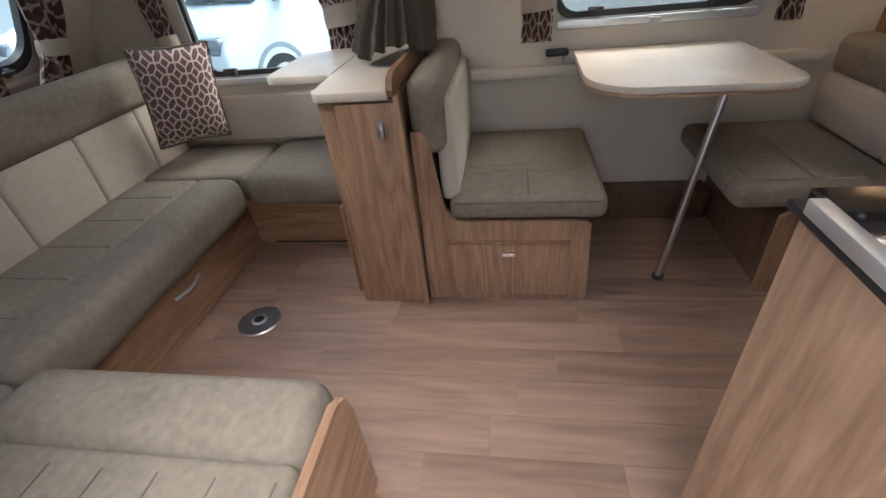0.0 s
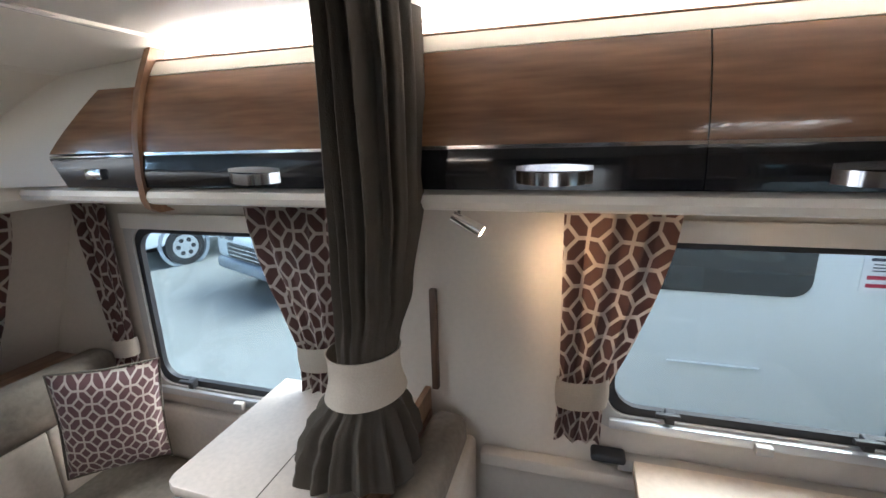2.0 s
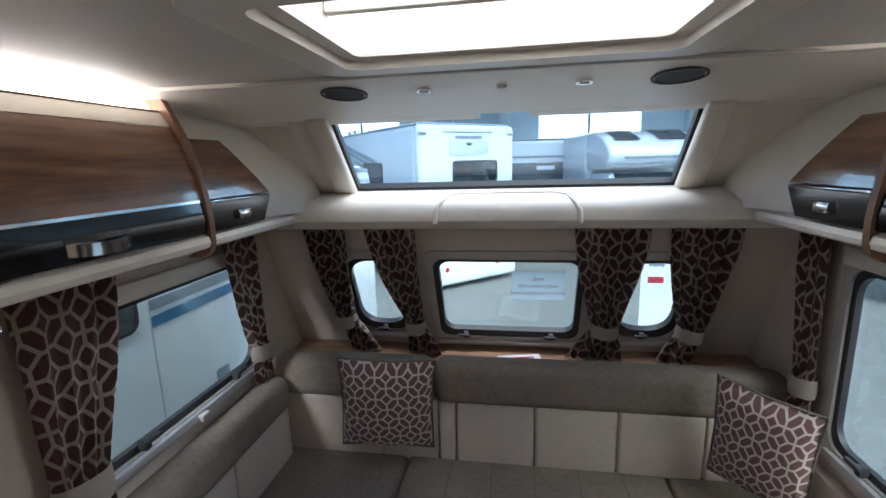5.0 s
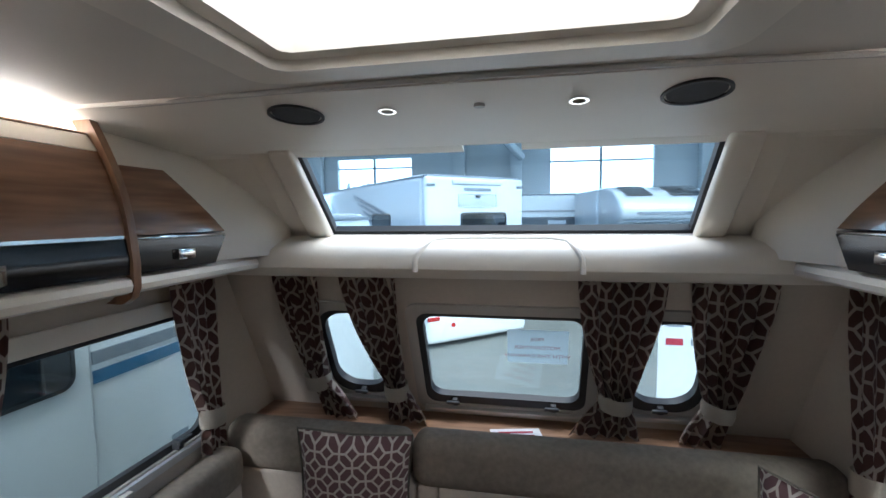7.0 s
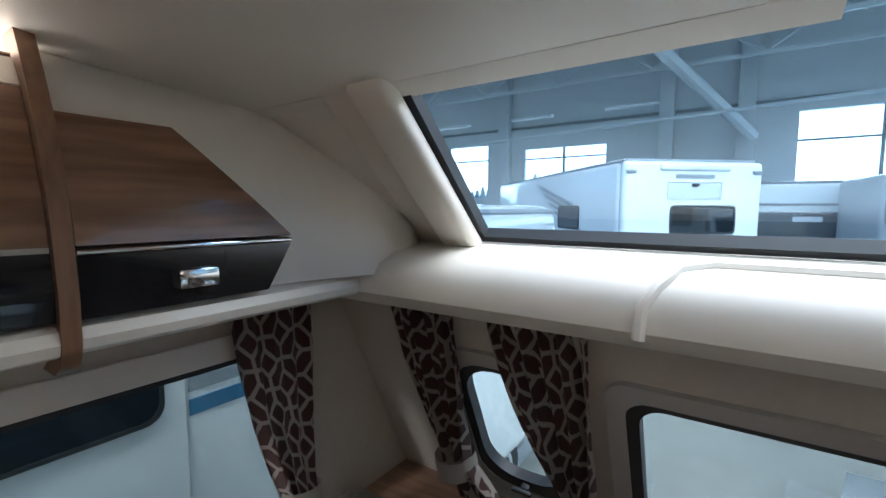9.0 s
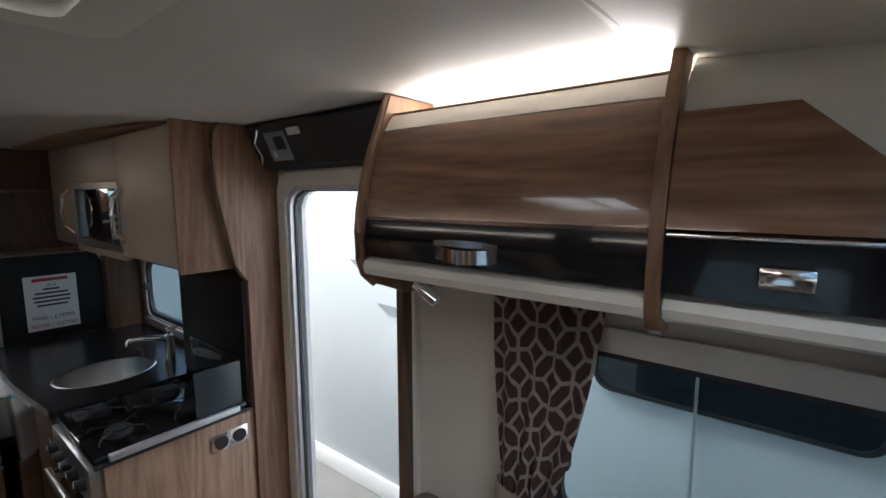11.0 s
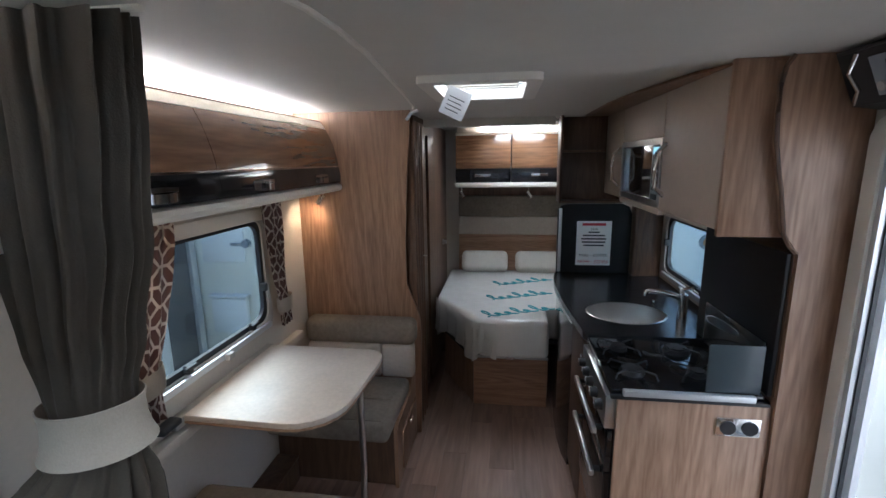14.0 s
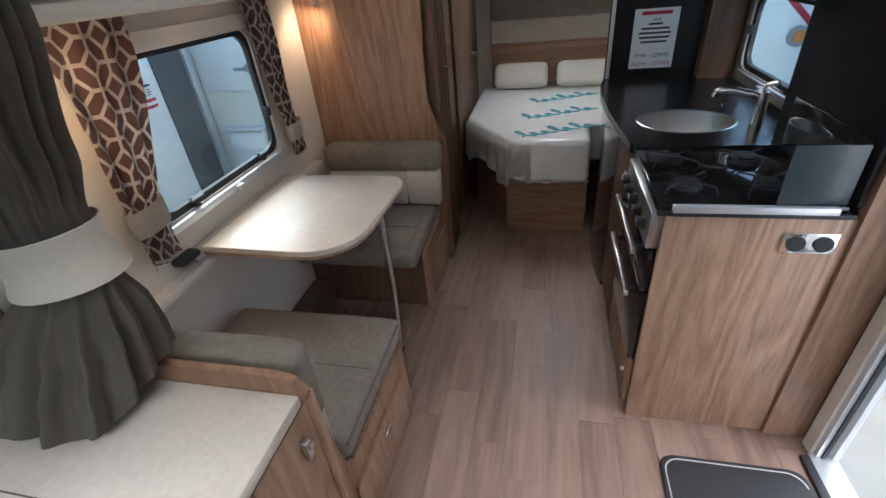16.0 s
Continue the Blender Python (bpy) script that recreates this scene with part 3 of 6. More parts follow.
for x in (-0.20, 0.20):
    sp = thing("ceiling_spotlight", (x, 0.714, 1.92), "small recessed chrome ceiling spotlight", "spotlight", "recessed spotlights")
    m = pose(x, 0.695, 1.9345, 6.6, 0, 0)
    part("bezel", move(ring([(0.020 * math.cos(k * math.tau / 24), 0.020 * math.sin(k * math.tau / 24)) for k in range(24)], [(0.0135 * math.cos(k * math.tau / 24), 0.0135 * math.sin(k * math.tau / 24)) for k in range(24)], "z", -0.009, 0.004), m), M_CHROME, sp)
    g = bmesh.new()
    bmesh.ops.create_cone(g, cap_ends=True, segments=20, radius1=0.0135, radius2=0.0135, depth=0.004, matrix=m)
    part("lens", g, M_PAPER, sp)
sen = thing("smoke_sensor", (0.0, 0.714, 1.92), "tiny round cream ceiling sensor", "sensor")
g = bmesh.new()
cyl(g, (0.0, 0.695, 1.925), (0.0, 0.695, 1.934), 0.012)
part("dome", g, M_FRAMEG, sen)

# ---- overhead lockers ----
DX, DZ = 0.068, -0.008
LOCK = [(0.775, 1.668), (0.777, 1.685), (0.780, 1.705), (0.785, 1.728), (0.792, 1.752), (0.800, 1.778), (0.811, 1.81), (0.824, 1.84), (0.838, 1.868), (0.868, 1.908)]

def signed(points, s):
    return [(s * min(x + DX, 1.099), z + DZ) for x, z in points]

def curved_door(s, y0, y1):
    face = LOCK[:-1]
    back = [(x + 0.018, z - 0.006) for x, z in face]
    return prism(signed(face + back[::-1], s), "y", y0, y1, 0.0)

def bow_handle(s, y, z=1.598, half=0.076):
    """A chrome pull: a flat bar that bows out from the black band, over a shallow dished plate."""
    bm = bmesh.new()
    n = 14
    for bow, z0, z1, th in ((0.024, -0.017, 0.009, 0.004), (0.001, -0.004, 0.018, 0.002)):
        rows = []
        for k in range(n + 1):
            u = -1 + 2 * k / n
            c = 1 - u * u
            out = 0.764 + DX - bow * c
            rows.append([bm.verts.new((s * (out + dx), y + u * half, z + dz)) for dx, dz in ((0, z0 - 0.005 * c), (0, z1 - (0.004 * c if bow > 0.01 else -0.004 * c)), (th, z1 - (0.004 * c if bow > 0.01 else -0.004 * c)), (th, z0 - 0.005 * c))])
        for a, b in zip(rows, rows[1:]):
            for k in range(4):
                bm.faces.new((a[k], a[(k + 1) % 4], b[(k + 1) % 4], b[k]))
        bm.faces.new(rows[0]); bm.faces.new(rows[-1][::-1])
    bmesh.ops.recalc_face_normals(bm, faces=bm.faces)
    return bm

def locker_run(s, spans, y0, y1, handles, group, tail):
    t = thing("overhead_locker_carcass", (s * 0.95, (y0 + y1) / 2, 1.515), "cream overhead locker carcass with padded rail, " + tail, "locker carcass")
    part("bottom", prism(signed([(1.099, 1.535), (0.81, 1.535), (0.81, 1.573), (1.099, 1.573)], s), "y", y0, y1), M_CREAM, t)
    part("lower_rail", prism(signed([(0.81, 1.524), (0.785, 1.525), (0.766, 1.532), (0.760, 1.547), (0.766, 1.562), (0.785, 1.571), (0.81, 1.572)], s), "y", y0, y1), M_CREAM, t)
    part("top_board", prism(signed([(0.872, 1.889), (1.099, 1.889), (1.099, 1.898), (0.872, 1.898)], s), "y", y0, y1), M_CREAM, t)
    part("light_lip", prism(signed([(0.8395, 1.870), (0.853, 1.891), (0.869, 1.911), (0.874, 1.911), (0.874, 1.888), (0.858, 1.868)], s), "y", y0 + 0.001, y1 - 0.001), M_CREAM, t, "cream lip in front of the strip light")
    part("lip_edge", tube([(s * (0.869 + DX), y0 + 0.002, 1.911 + DZ), (s * (0.869 + DX), y1 - 0.002, 1.911 + DZ)], 0.0035, 6), M_TRIM, t, "thin walnut edge")
    part("light_bar", prism(signed([(0.915, 1.8985), (0.975, 1.8985), (0.965, 1.925), (0.925, 1.925)], s), "y", y0 + 0.03, y1 - 0.03), M_LED, t, "glowing white strip light above the lockers")
    for (a, b), h in zip(spans, handles):
        d = thing("overhead_locker", (s * 0.85, (a + b) / 2, 1.545), "curved gloss walnut locker with black band and chrome pull", "locker", group)
        part("door", curved_door(s, a + 0.0015, b - 0.0015), M_GLOSSY, d)
        part("black_band", prism(signed([(0.768, 1.574), (0.765, 1.61), (0.7735, 1.660), (0.80, 1.660), (0.80, 1.574)], s), "y", a + 0.001, b - 0.001), M_BLACK, d)
        part("chrome_line", prism(signed([(0.7725, 1.6605), (0.7730, 1.6675), (0.80, 1.6675), (0.80, 1.6605)], s), "y", a + 0.001, b - 0.001), M_CHROME, d)
        if h:
            part("handle", bow_handle(s, h), M_PULL, d, "bowed chrome handle")
    return t

locker_run(-1, [(0.742, 1.46), (1.46, 2.10), (2.10, 2.665), (2.665, 3.195)], 0.742, 3.195, (1.10, 1.825, 2.37, 2.93), "overhead lockers over the lounge and dinette", "lounge and dinette side")
locker_run(1, [(0.742, 1.365)], 0.742, 1.365, (1.076,), "overhead lockers over the door-side sofa", "door side")

def cut_front(bm, s):
    """Cuts a piece off along the slanting front line of the corner locker."""
    n = Vector((0, -0.20, 0.205)).normalized()
    g = list(bm.verts) + list(bm.edges) + list(bm.faces)
    bmesh.ops.bisect_plane(bm, geom=g, plane_co=(0, 0.583, 1.838), plane_no=n, clear_outer=True)
    bmesh.ops.holes_fill(bm, edges=[e for e in bm.edges if e.is_boundary])
    return bm

def fairing(s):
    """A smooth moulding that follows the locker's curve and sweeps inwards to the front pillar."""
    bm = bmesh.new()
    rows = []
    curve = [(1.55, 0.772)] + [(z, x) for x, z in LOCK] + [(1.97, 0.96)]
    def face(z):
        for (za, xa), (zb, xb) in zip(curve, curve[1:]):
            if z <= zb:
                return xa + (xb - xa) * max(0.0, (z - za) / (zb - za))
        return curve[-1][1]
    n = 14
    for k in range(25):
        y = 0.719 - 0.639 * k / 24
        top = min(1.955, 1.70 + 0.77 * (y - 0.04))
        f = min(1.0, max(0.0, (0.42 - y) / 0.34))
        f = f * f * (3 - 2 * f)
        row = [bm.verts.new((s * 1.099, y, 1.5655))]
        for i in range(n + 1):
            z = 1.5655 + (top - 1.5655) * i / n
            x = face(z) + DX + 0.022 - 0.085 * f * (1 - 0.35 * i / n)
            row.append(bm.verts.new((s * min(x, 1.098), y, z)))
        row.append(bm.verts.new((s * 1.099, y, top)))
        rows.append(row)
    for p, q in zip(rows, rows[1:]):
        m = len(p)
        for i in range(m):
            bm.faces.new((p[i], p[(i + 1) % m], q[(i + 1) % m], q[i]))
    bm.faces.new(rows[0])
    bm.faces.new(rows[-1][::-1])
    bmesh.ops.recalc_face_normals(bm, faces=bm.faces)
    return bm

for s in (-1, 1):
    d = thing("corner_locker", (s * 0.9, 0.62, 1.545), "slant-cut gloss walnut corner locker with chrome push button", "locker", "corner lockers")
    out = [(x - 0.008, z) for x, z in LOCK if z < 1.845]
    back = [(x + 0.02, z - 0.006) for x, z in out]
    part("door", cut_front(prism(signed(out + back[::-1], s), "y", 0.34, 0.719), s), M_GLOSSY, d)
    bm = prism([(0.719, 1.566), (0.719, 1.647), (0.402, 1.647), (0.452, 1.566)], "x", min(s * 0.832, s * 0.90), max(s * 0.832, s * 0.90))
    part("black_band", bm, M_BLACK, d)
    part("chrome_line", bx(min(s * 0.833, s * 0.85), max(s * 0.833, s * 0.85), 0.398, 0.719, 1.6475, 1.6550), M_CHROME, d)
    part("push_button", bx(min(s * 0.818, s * 0.8315), max(s * 0.818, s * 0.8315), 0.545, 0.605, 1.588, 1.618, 0.005), M_CHROME, d, "chrome push button")
    c = thing("corner_fairing", (s * 0.95, 0.5, 1.466), "cream moulded fairing round the corner locker", "moulding", "corner fairings")
    part("lower_rail", prism(signed([(1.099, 1.522), (0.80, 1.522), (0.778, 1.532), (0.772, 1.547), (0.778, 1.562), (0.797, 1.572), (1.099, 1.572)], s), "y", 0.19, 0.719), M_CREAM, c)
    part("cheek", fairing(s), M_CREAM, c)
    tr = thing("upright_trim", (s * 0.85, 0.73, 1.45), "thin curved walnut trim strip between lockers", "trim", kind="structure")
    rail = [(0.796, 1.500), (0.770, 1.516), (0.760, 1.54), (0.758, 1.60), (0.764, 1.66), (0.770, 1.71), (0.782, 1.765), (0.801, 1.825), (0.828, 1.885), (0.868, 1.962)]
    back = [(x + 0.05, z) for x, z in rail]
    part("strip", prism(signed(rail + back[::-1], s), "y", 0.7205, 0.7415), M_TRIM, tr)
# end cheek of the door-side locker
tr = thing("locker_end_panel", (0.95, 1.375, 1.4), "walnut end panel closing the locker beside the door", "end panel")
rail = [(0.875, 1.492), (0.842, 1.52), (0.828, 1.56), (0.826, 1.62), (0.834, 1.68), (0.844, 1.725), (0.859, 1.775), (0.880, 1.83), (0.905, 1.885), (0.932, 1.95)]
part("edge_trim", tube([(x, 1.378, z) for x, z in rail], 0.009, 8), M_TRIM, tr)
part("panel", prism(rail + [(1.099, 1.95), (1.099, 1.45), (0.99, 1.45)], "y", 1.3655, 1.39), M_TRIM, tr)

# ---- lounge ----
def rolled(x0, x1, y0, y1, z0, z1, r=0.04, seg=4):
    return bx(x0, x1, y0, y1, z0, z1, r, seg)

# front sofa along the windows
sofa = thing("front_sofa", (0, 0.3, 0), "taupe and cream velour front sofa on a wooden base", "sofa")
part("base_panel", bx(-0.785, 0.415, 0.50, 0.52, 0.0, 0.30), M_WOODX, sofa)
part("base_box", bx(-1.09, 0.415, -0.25, 0.4985, 0.0, 0.30), M_DARKW, sofa)
part("seat_pad", rolled(-0.66, 0.44, 0.10, 0.42, 0.305, 0.435, 0.03), M_TAUPE, sofa)
part("seat_bolster", rolled(-0.66, 0.44, 0.405, 0.625, 0.27, 0.447, 0.06, 5), M_TAUPE, sofa)
for k in range(5):
    part("seat_seam", bx(-0.66 + 0.18 * (k + 1), -0.657 + 0.18 * (k + 1), 0.13, 0.405, 0.433, 0.4365, 0), M_SEAM, sofa)
part("corner_pad", rolled(-1.085, -0.664, 0.10, 0.62, 0.305, 0.435, 0.03), M_TAUPE, sofa)
part("corner_pad", rolled(0.444, 1.085, 0.10, 0.62, 0.305, 0.435, 0.03), M_TAUPE, sofa)
for a, b in ((-1.04, -0.80), (-0.797, -0.46), (-0.457, -0.12), (-0.117, 0.22), (0.223, 0.30), (0.303, 0.56), (0.563, 1.04)):
    part("back_pad", rolled(a, b, 0.035, 0.125, 0.42, 0.715, 0.018, 3), M_PALE, sofa)
part("back_roll", rolled(-1.09, 0.32, 0.0, 0.14, 0.70, 0.90, 0.055, 5), M_TAUPE, sofa)
part("back_roll", rolled(0.323, 1.09, 0.0, 0.14, 0.70, 0.895, 0.055, 5), M_TAUPE, sofa)
h = part("drawer_pull", tube([(-0.30 + 0.16 * k / 8, 0.522 + 0.022 * math.sin(math.pi * k / 8), 0.17) for k in range(9)], 0.009, 8), M_ALU, sofa, "bowed steel pull")
part("press_button", move(cyl(bmesh.new(), (0.15, 0.52, 0.25), (0.15, 0.528, 0.25), 0.010, seg=12), Matrix()), M_CHROME, sofa)

off = thing("offside_sofa", (-0.9, 0.8, 0), "short taupe velour side sofa beside the cabinet", "sofa")
part("base_panel", bx(-0.785, -0.765, 0.5205, 1.19, 0.0, 0.29), M_WOODY, off)
# slot is not cut; a thin black strip paints its shade
part("slot_shade_strip", bx(-0.7645, -0.7635, 0.60, 1.18, 0.012, 0.024, 0), M_BLACKM, off)
part("seat_cushion", rolled(-1.085, -0.62, 0.63, 1.185, 0.295, 0.445, 0.05, 5), M_TAUPE, off)
part("back_pad", rolled(-1.097, -1.055, 0.16, 0.92, 0.45, 0.68, 0.015, 3), M_PALE, off)
part("base_box", bx(-1.09, -0.787, 0.5205, 1.185, 0.0, 0.29), M_DARKW, off)

near = thing("doorside_sofa", (0.8, 1.0, 0), "taupe and cream velour side sofa next to the entrance door", "sofa")
part("base_panel", bx(0.415, 0.435, 0.5205, 1.415, 0.0, 0.29), M_WOODY, near)
part("end_panel", prism([(0.40, 0.0), (0.40, 0.33), (0.42, 0.40), (0.46, 0.425), (1.098, 0.425), (1.098, 0.0)], "y", 1.4155, 1.436), M_WOODX, near)
part("seat_bolster", rolled(0.385, 0.60, 0.63, 1.412, 0.27, 0.45, 0.06, 5), M_TAUPE, near)
part("seat_pad", rolled(0.585, 1.05, 0.63, 1.41, 0.30, 0.437, 0.03), M_TAUPE, near)
for k in range(6):
    part("seat_seam", bx(0.63, 1.03, 0.66 + 0.12 * (k + 1), 0.664 + 0.12 * (k + 1), 0.4345, 0.4385, 0), M_SEAM, near)
for a, b in ((0.16, 0.56), (0.563, 0.97), (0.973, 1.385)):
    part("back_pad", rolled(0.985, 1.06, a, b, 0.42, 0.68, 0.018, 3), M_PALE, near)
part("back_roll", rolled(0.965, 1.095, 0.152, 1.41, 0.665, 0.83, 0.05, 5), M_TAUPE, near)
part("base_box", bx(0.437, 1.035, 0.5205, 1.41, 0.0, 0.29), M_DARKW, near)

def cushion(name, m, size=0.40, wide=1.0, thick=0.14):
    """A square scatter cushion: full in the middle, pinched corners."""
    bm = bmesh.new()
    uvl = bm.loops.layers.uv.new("UVMap")
    n = 14
    def p(i, j, side):
        u, v = -1 + 2 * i / n, -1 + 2 * j / n
        f = ((1 - u * u) * (1 - v * v)) ** 0.38
        pin = 1 - 0.07 * (1 - abs(u) ** 3) * abs(v) ** 2
        pin2 = 1 - 0.07 * (1 - abs(v) ** 3) * abs(u) ** 2
        wob = 0.006 * noise.noise(Vector((u * 2, v * 2, side * 3)))
        return Vector((u * pin2 * size * wide / 2, side * (f * thick / 2 + wob * f), v * pin * size / 2))
    grids = {}
    for side in (-1, 1):
        for i in range(n + 1):
            for j in range(n + 1):
                edge = i in (0, n) or j in (0, n)
                if edge and side == 1:
                    grids[(1, i, j)] = grids[(-1, i, j)]
                else:
                    grids[(side, i, j)] = bm.verts.new(p(i, j, side))
    for side in (-1, 1):
        for i in range(n):
            for j in range(n):
                ids = [(i, j), (i + 1, j), (i + 1, j + 1), (i, j + 1)]
                if side == 1:
                    ids = ids[::-1]
                f = bm.faces.new([grids[(side, a, b)] for a, b in ids])
                for lp, (a, b) in zip(f.loops, ids):
                    lp[uvl].uv = (a / n * size + (0.7 if side > 0 else 0), b / n * size)
    bmesh.ops.recalc_face_normals(bm, faces=bm.faces)
    t = thing(name, m.translation, "plum lattice print scatter cushion propped in the sofa corner", "cushion", "lattice scatter cushions")
    part("cover", move(bm, m), M_CUSH, t)
    edge = [(-1, -1), (0, -0.94), (1, -1), (0.94, 0), (1, 1), (0, 0.94), (-1, 1), (-0.94, 0), (-1, -1)]
    part("piping", move(tube([(u * size * wide / 2, 0, v * size / 2) for u, v in edge], 0.004, 6), m), M_SEAM, t)

cushion("scatter_cushion", pose(-0.885, 0.325, 0.735, 8, 4, 134), 0.44, 0.72)
cushion("scatter_cushion", pose(0.505, 0.20, 0.735, -9, -3, 8), 0.45, 0.9)

leaflet = thing("leaflet", (-0.06, -0.07, 0.801), "white folded leaflet with red print lying on the ledge", "leaflet")
part("sheet", move(bx(-0.10, 0.10, -0.06, 0.06, 0.0, 0.004, 0), pose(-0.06, -0.08, 0.8265, 0, 0, 12)), M_PAPER, leaflet)
for k in range(3):
    part("red_print", move(bx(-0.07, 0.07 - 0.03 * k, -0.035 + 0.03 * k, -0.022 + 0.03 * k, 0.0042, 0.0048, 0), pose(-0.06, -0.08, 0.8265, 0, 0, 12)), M_REDINK, leaflet)

# ---- cabinet with the L-shaped top ----
cab = thing("tall_cabinet", (-0.6, 1.33, 0), "narrow walnut cabinet with a small chrome catch", "cabinet")
part("door", bx(-0.345, -0.329, 1.255, 1.448, 0.05, 0.82), M_WOODV, cab)
part("body", bx(-1.095, -0.347, 1.195, 1.455, 0.0, 0.826), M_WOODV, cab)
part("side_post", bx(-0.3465, -0.315, 1.4495, 1.468, 0.0, 0.84), M_WOODV, cab)
part("inner_post", bx(-0.40, -0.335, 1.185, 1.194, 0.06, 0.45), M_TRIM, cab)
ct = part("catch", bx(-0.3285, -0.312, 1.385, 1.405, 0.71, 0.765, 0.005), M_STEEL, cab, "brushed steel catch")
part("catch_lip", bx(-0.312, -0.304, 1.388, 1.402, 0.745, 0.76, 0.002), M_STEEL, ct)
outl = [(-1.098, 0.905), (-0.62, 0.905), (-0.595, 0.915), (-0.583, 0.94), (-0.578, 1.15), (-0.56, 1.172), (-0.36, 1.178), (-0.335, 1.19), (-0.325, 1.215), (-0.325, 1.432), (-1.098, 1.432)]
ctop = thing("cabinet_top", (-0.7, 1.2, 0.813), "cream L-shaped laminate cabinet top with walnut edging", "worktop")
part("slab", prism(outl, "z", 0.828, 0.857, 0.004), M_TOP, ctop)
part("joint", bx(-1.095, -0.575, 1.1695, 1.1725, 0.8568, 0.8578, 0), M_SEAM, ctop)
part("upstand", prism([(-1.098, 0.827), (-0.315, 0.841), (-0.31, 0.86), (-0.33, 0.89), (-0.37, 0.902), (-1.098, 0.902)], "y", 1.433, 1.452), M_TRIM, ctop, "walnut upstand")

# ---- dinette ----
ds = thing("dinette_bench", (-0.7, 1.8, 0), "taupe velour dinette bench backing the cabinet, drawer below", "bench", "dinette benches")
part("end_panel", prism([(1.470, 0.0), (2.088, 0.0), (2.078, 0.345), (2.055, 0.36), (1.66, 0.36), (1.60, 0.37), (1.565, 0.41), (1.55, 0.50), (1.53, 0.68), (1.51, 0.708), (1.475, 0.708)], "x", -0.395, -0.373), M_WOODV, ds)
dr = part("drawer", bx(-0.3725, -0.362, 1.56, 2.01, 0.03, 0.272), M_WOODV, ds)
part("drawer_rail", bx(-0.3725, -0.356, 1.56, 2.01, 0.273, 0.285), M_TRIM, dr)
part("handle", bx(-0.3615, -0.348, 1.765, 1.815, 0.222, 0.24, 0.004), M_CHROME, dr, "small chrome handle")
part("base_box", bx(-1.095, -0.397, 1.462, 2.06, 0.0, 0.34), M_DARKW, ds)
part("seat_cushion", rolled(-1.06, -0.375, 1.58, 2.13, 0.362, 0.455, 0.035, 4), M_TAUPE, ds)
part("seat_panel", bx(-1.0, -0.60, 1.64, 2.06, 0.452, 0.459, 0.003), M_TAUPE, ds)
part("seat_seam", tube([(-1.03, 1.86, 0.4575), (-0.40, 1.86, 0.4555)], 0.0022, 6), M_SEAM, ds)
part("seat_seam", tube([(-0.64, 1.63, 0.4575), (-0.64, 1.86, 0.4595)], 0.0022, 6), M_SEAM, ds)
part("seat_piping", tube([(-0.379, 1.60, 0.437), (-0.379, 2.10, 0.437)], 0.004, 6), M_SEAM, ds)
part("backrest", rolled(-1.05, -0.375, 1.472, 1.59, 0.62, 0.875, 0.045, 4), M_TAUPE, ds)
part("back_pad", rolled(-1.04, -0.415, 1.55, 1.615, 0.43, 0.80, 0.02, 3), M_PALE, ds, "cream back pad")

rs = thing("dinette_bench", (-0.75, 3.0, 0), "taupe and cream velour dinette bench against the wooden partition", "bench", "dinette benches")
part("base_box", bx(-1.095, -0.45, 2.73, 3.19, 0.0, 0.32), M_DARKW, rs)
part("end_panel", prism([(2.71, 0.0), (3.195, 0.0), (3.195, 0.70), (3.16, 0.70), (3.12, 0.56), (3.09, 0.42), (3.04, 0.365), (2.75, 0.355), (2.71, 0.33)], "x", -0.449, -0.43), M_WOODV, rs)
dr = part("drawer", bx(-0.4295, -0.42, 2.80, 3.16, 0.05, 0.27), M_WOODV, rs)
part("handle", bx(-0.4195, -0.408, 2.95, 3.0, 0.225, 0.243, 0.004), M_CHROME, dr, "small chrome handle")
part("seat_cushion", rolled(-1.06, -0.435, 2.55, 3.07, 0.355, 0.45, 0.035, 4), M_TAUPE, rs)
for a, b in ((2.60, 2.78), (2.80, 2.95)):
    part("seat_panel", bx(-1.02, -0.48, a, b, 0.447, 0.454, 0.003), M_TAUPE, rs)
part("back_pad", rolled(-1.04, -0.60, 3.04, 3.13, 0.45, 0.645, 0.02, 3), M_PALE, rs, "cream back pad")
part("back_pad", rolled(-0.598, -0.41, 3.04, 3.13, 0.45, 0.645, 0.02, 3), M_PALE, rs, "cream back pad")
part("back_roll", rolled(-1.06, -0.40, 3.05, 3.185, 0.635, 0.785, 0.045, 4), M_TAUPE, rs)

table = thing("dining_table", (-0.75, 2.4, 0), "cream laminate dining table hinged on the wall, one steel leg", "table")
to = [(-1.06, 2.06), (-0.67, 2.05)]
to += [(-0.67 + 0.19 * math.sin(a) * 1.0, 2.24 - 0.19 * math.cos(a)) for a in [radians(15 * k) for k in range(1, 7)]]
to += [(-0.462, 2.58), (-0.470, 2.64), (-0.50, 2.68), (-0.54, 2.695), (-1.06, 2.70)]
part("tabletop", prism(to, "z", 0.755, 0.779, 0.004), M_TOP, table)
part("edging", prism([(x * 0.997 - 0.002, y * 0.999 + 0.002) for x, y in to], "z", 0.746, 0.7545), M_TOPEDGE, table, "wood-look edging")
lg = part("leg", tube([(-0.53, 2.47, 0.747), (-0.51, 2.42, 0.35), (-0.515, 2.39, 0.012)], 0.014, 12), M_STEEL, table, "brushed steel leg")
part("foot", cyl(bmesh.new(), (-0.515, 2.39, 0.0), (-0.515, 2.39, 0.016), 0.022), M_RUBBER, lg)
part("knob", cyl(bmesh.new(), (-0.62, 2.28, 0.72), (-0.62, 2.28, 0.7455), 0.012), M_FRAMEG, table)
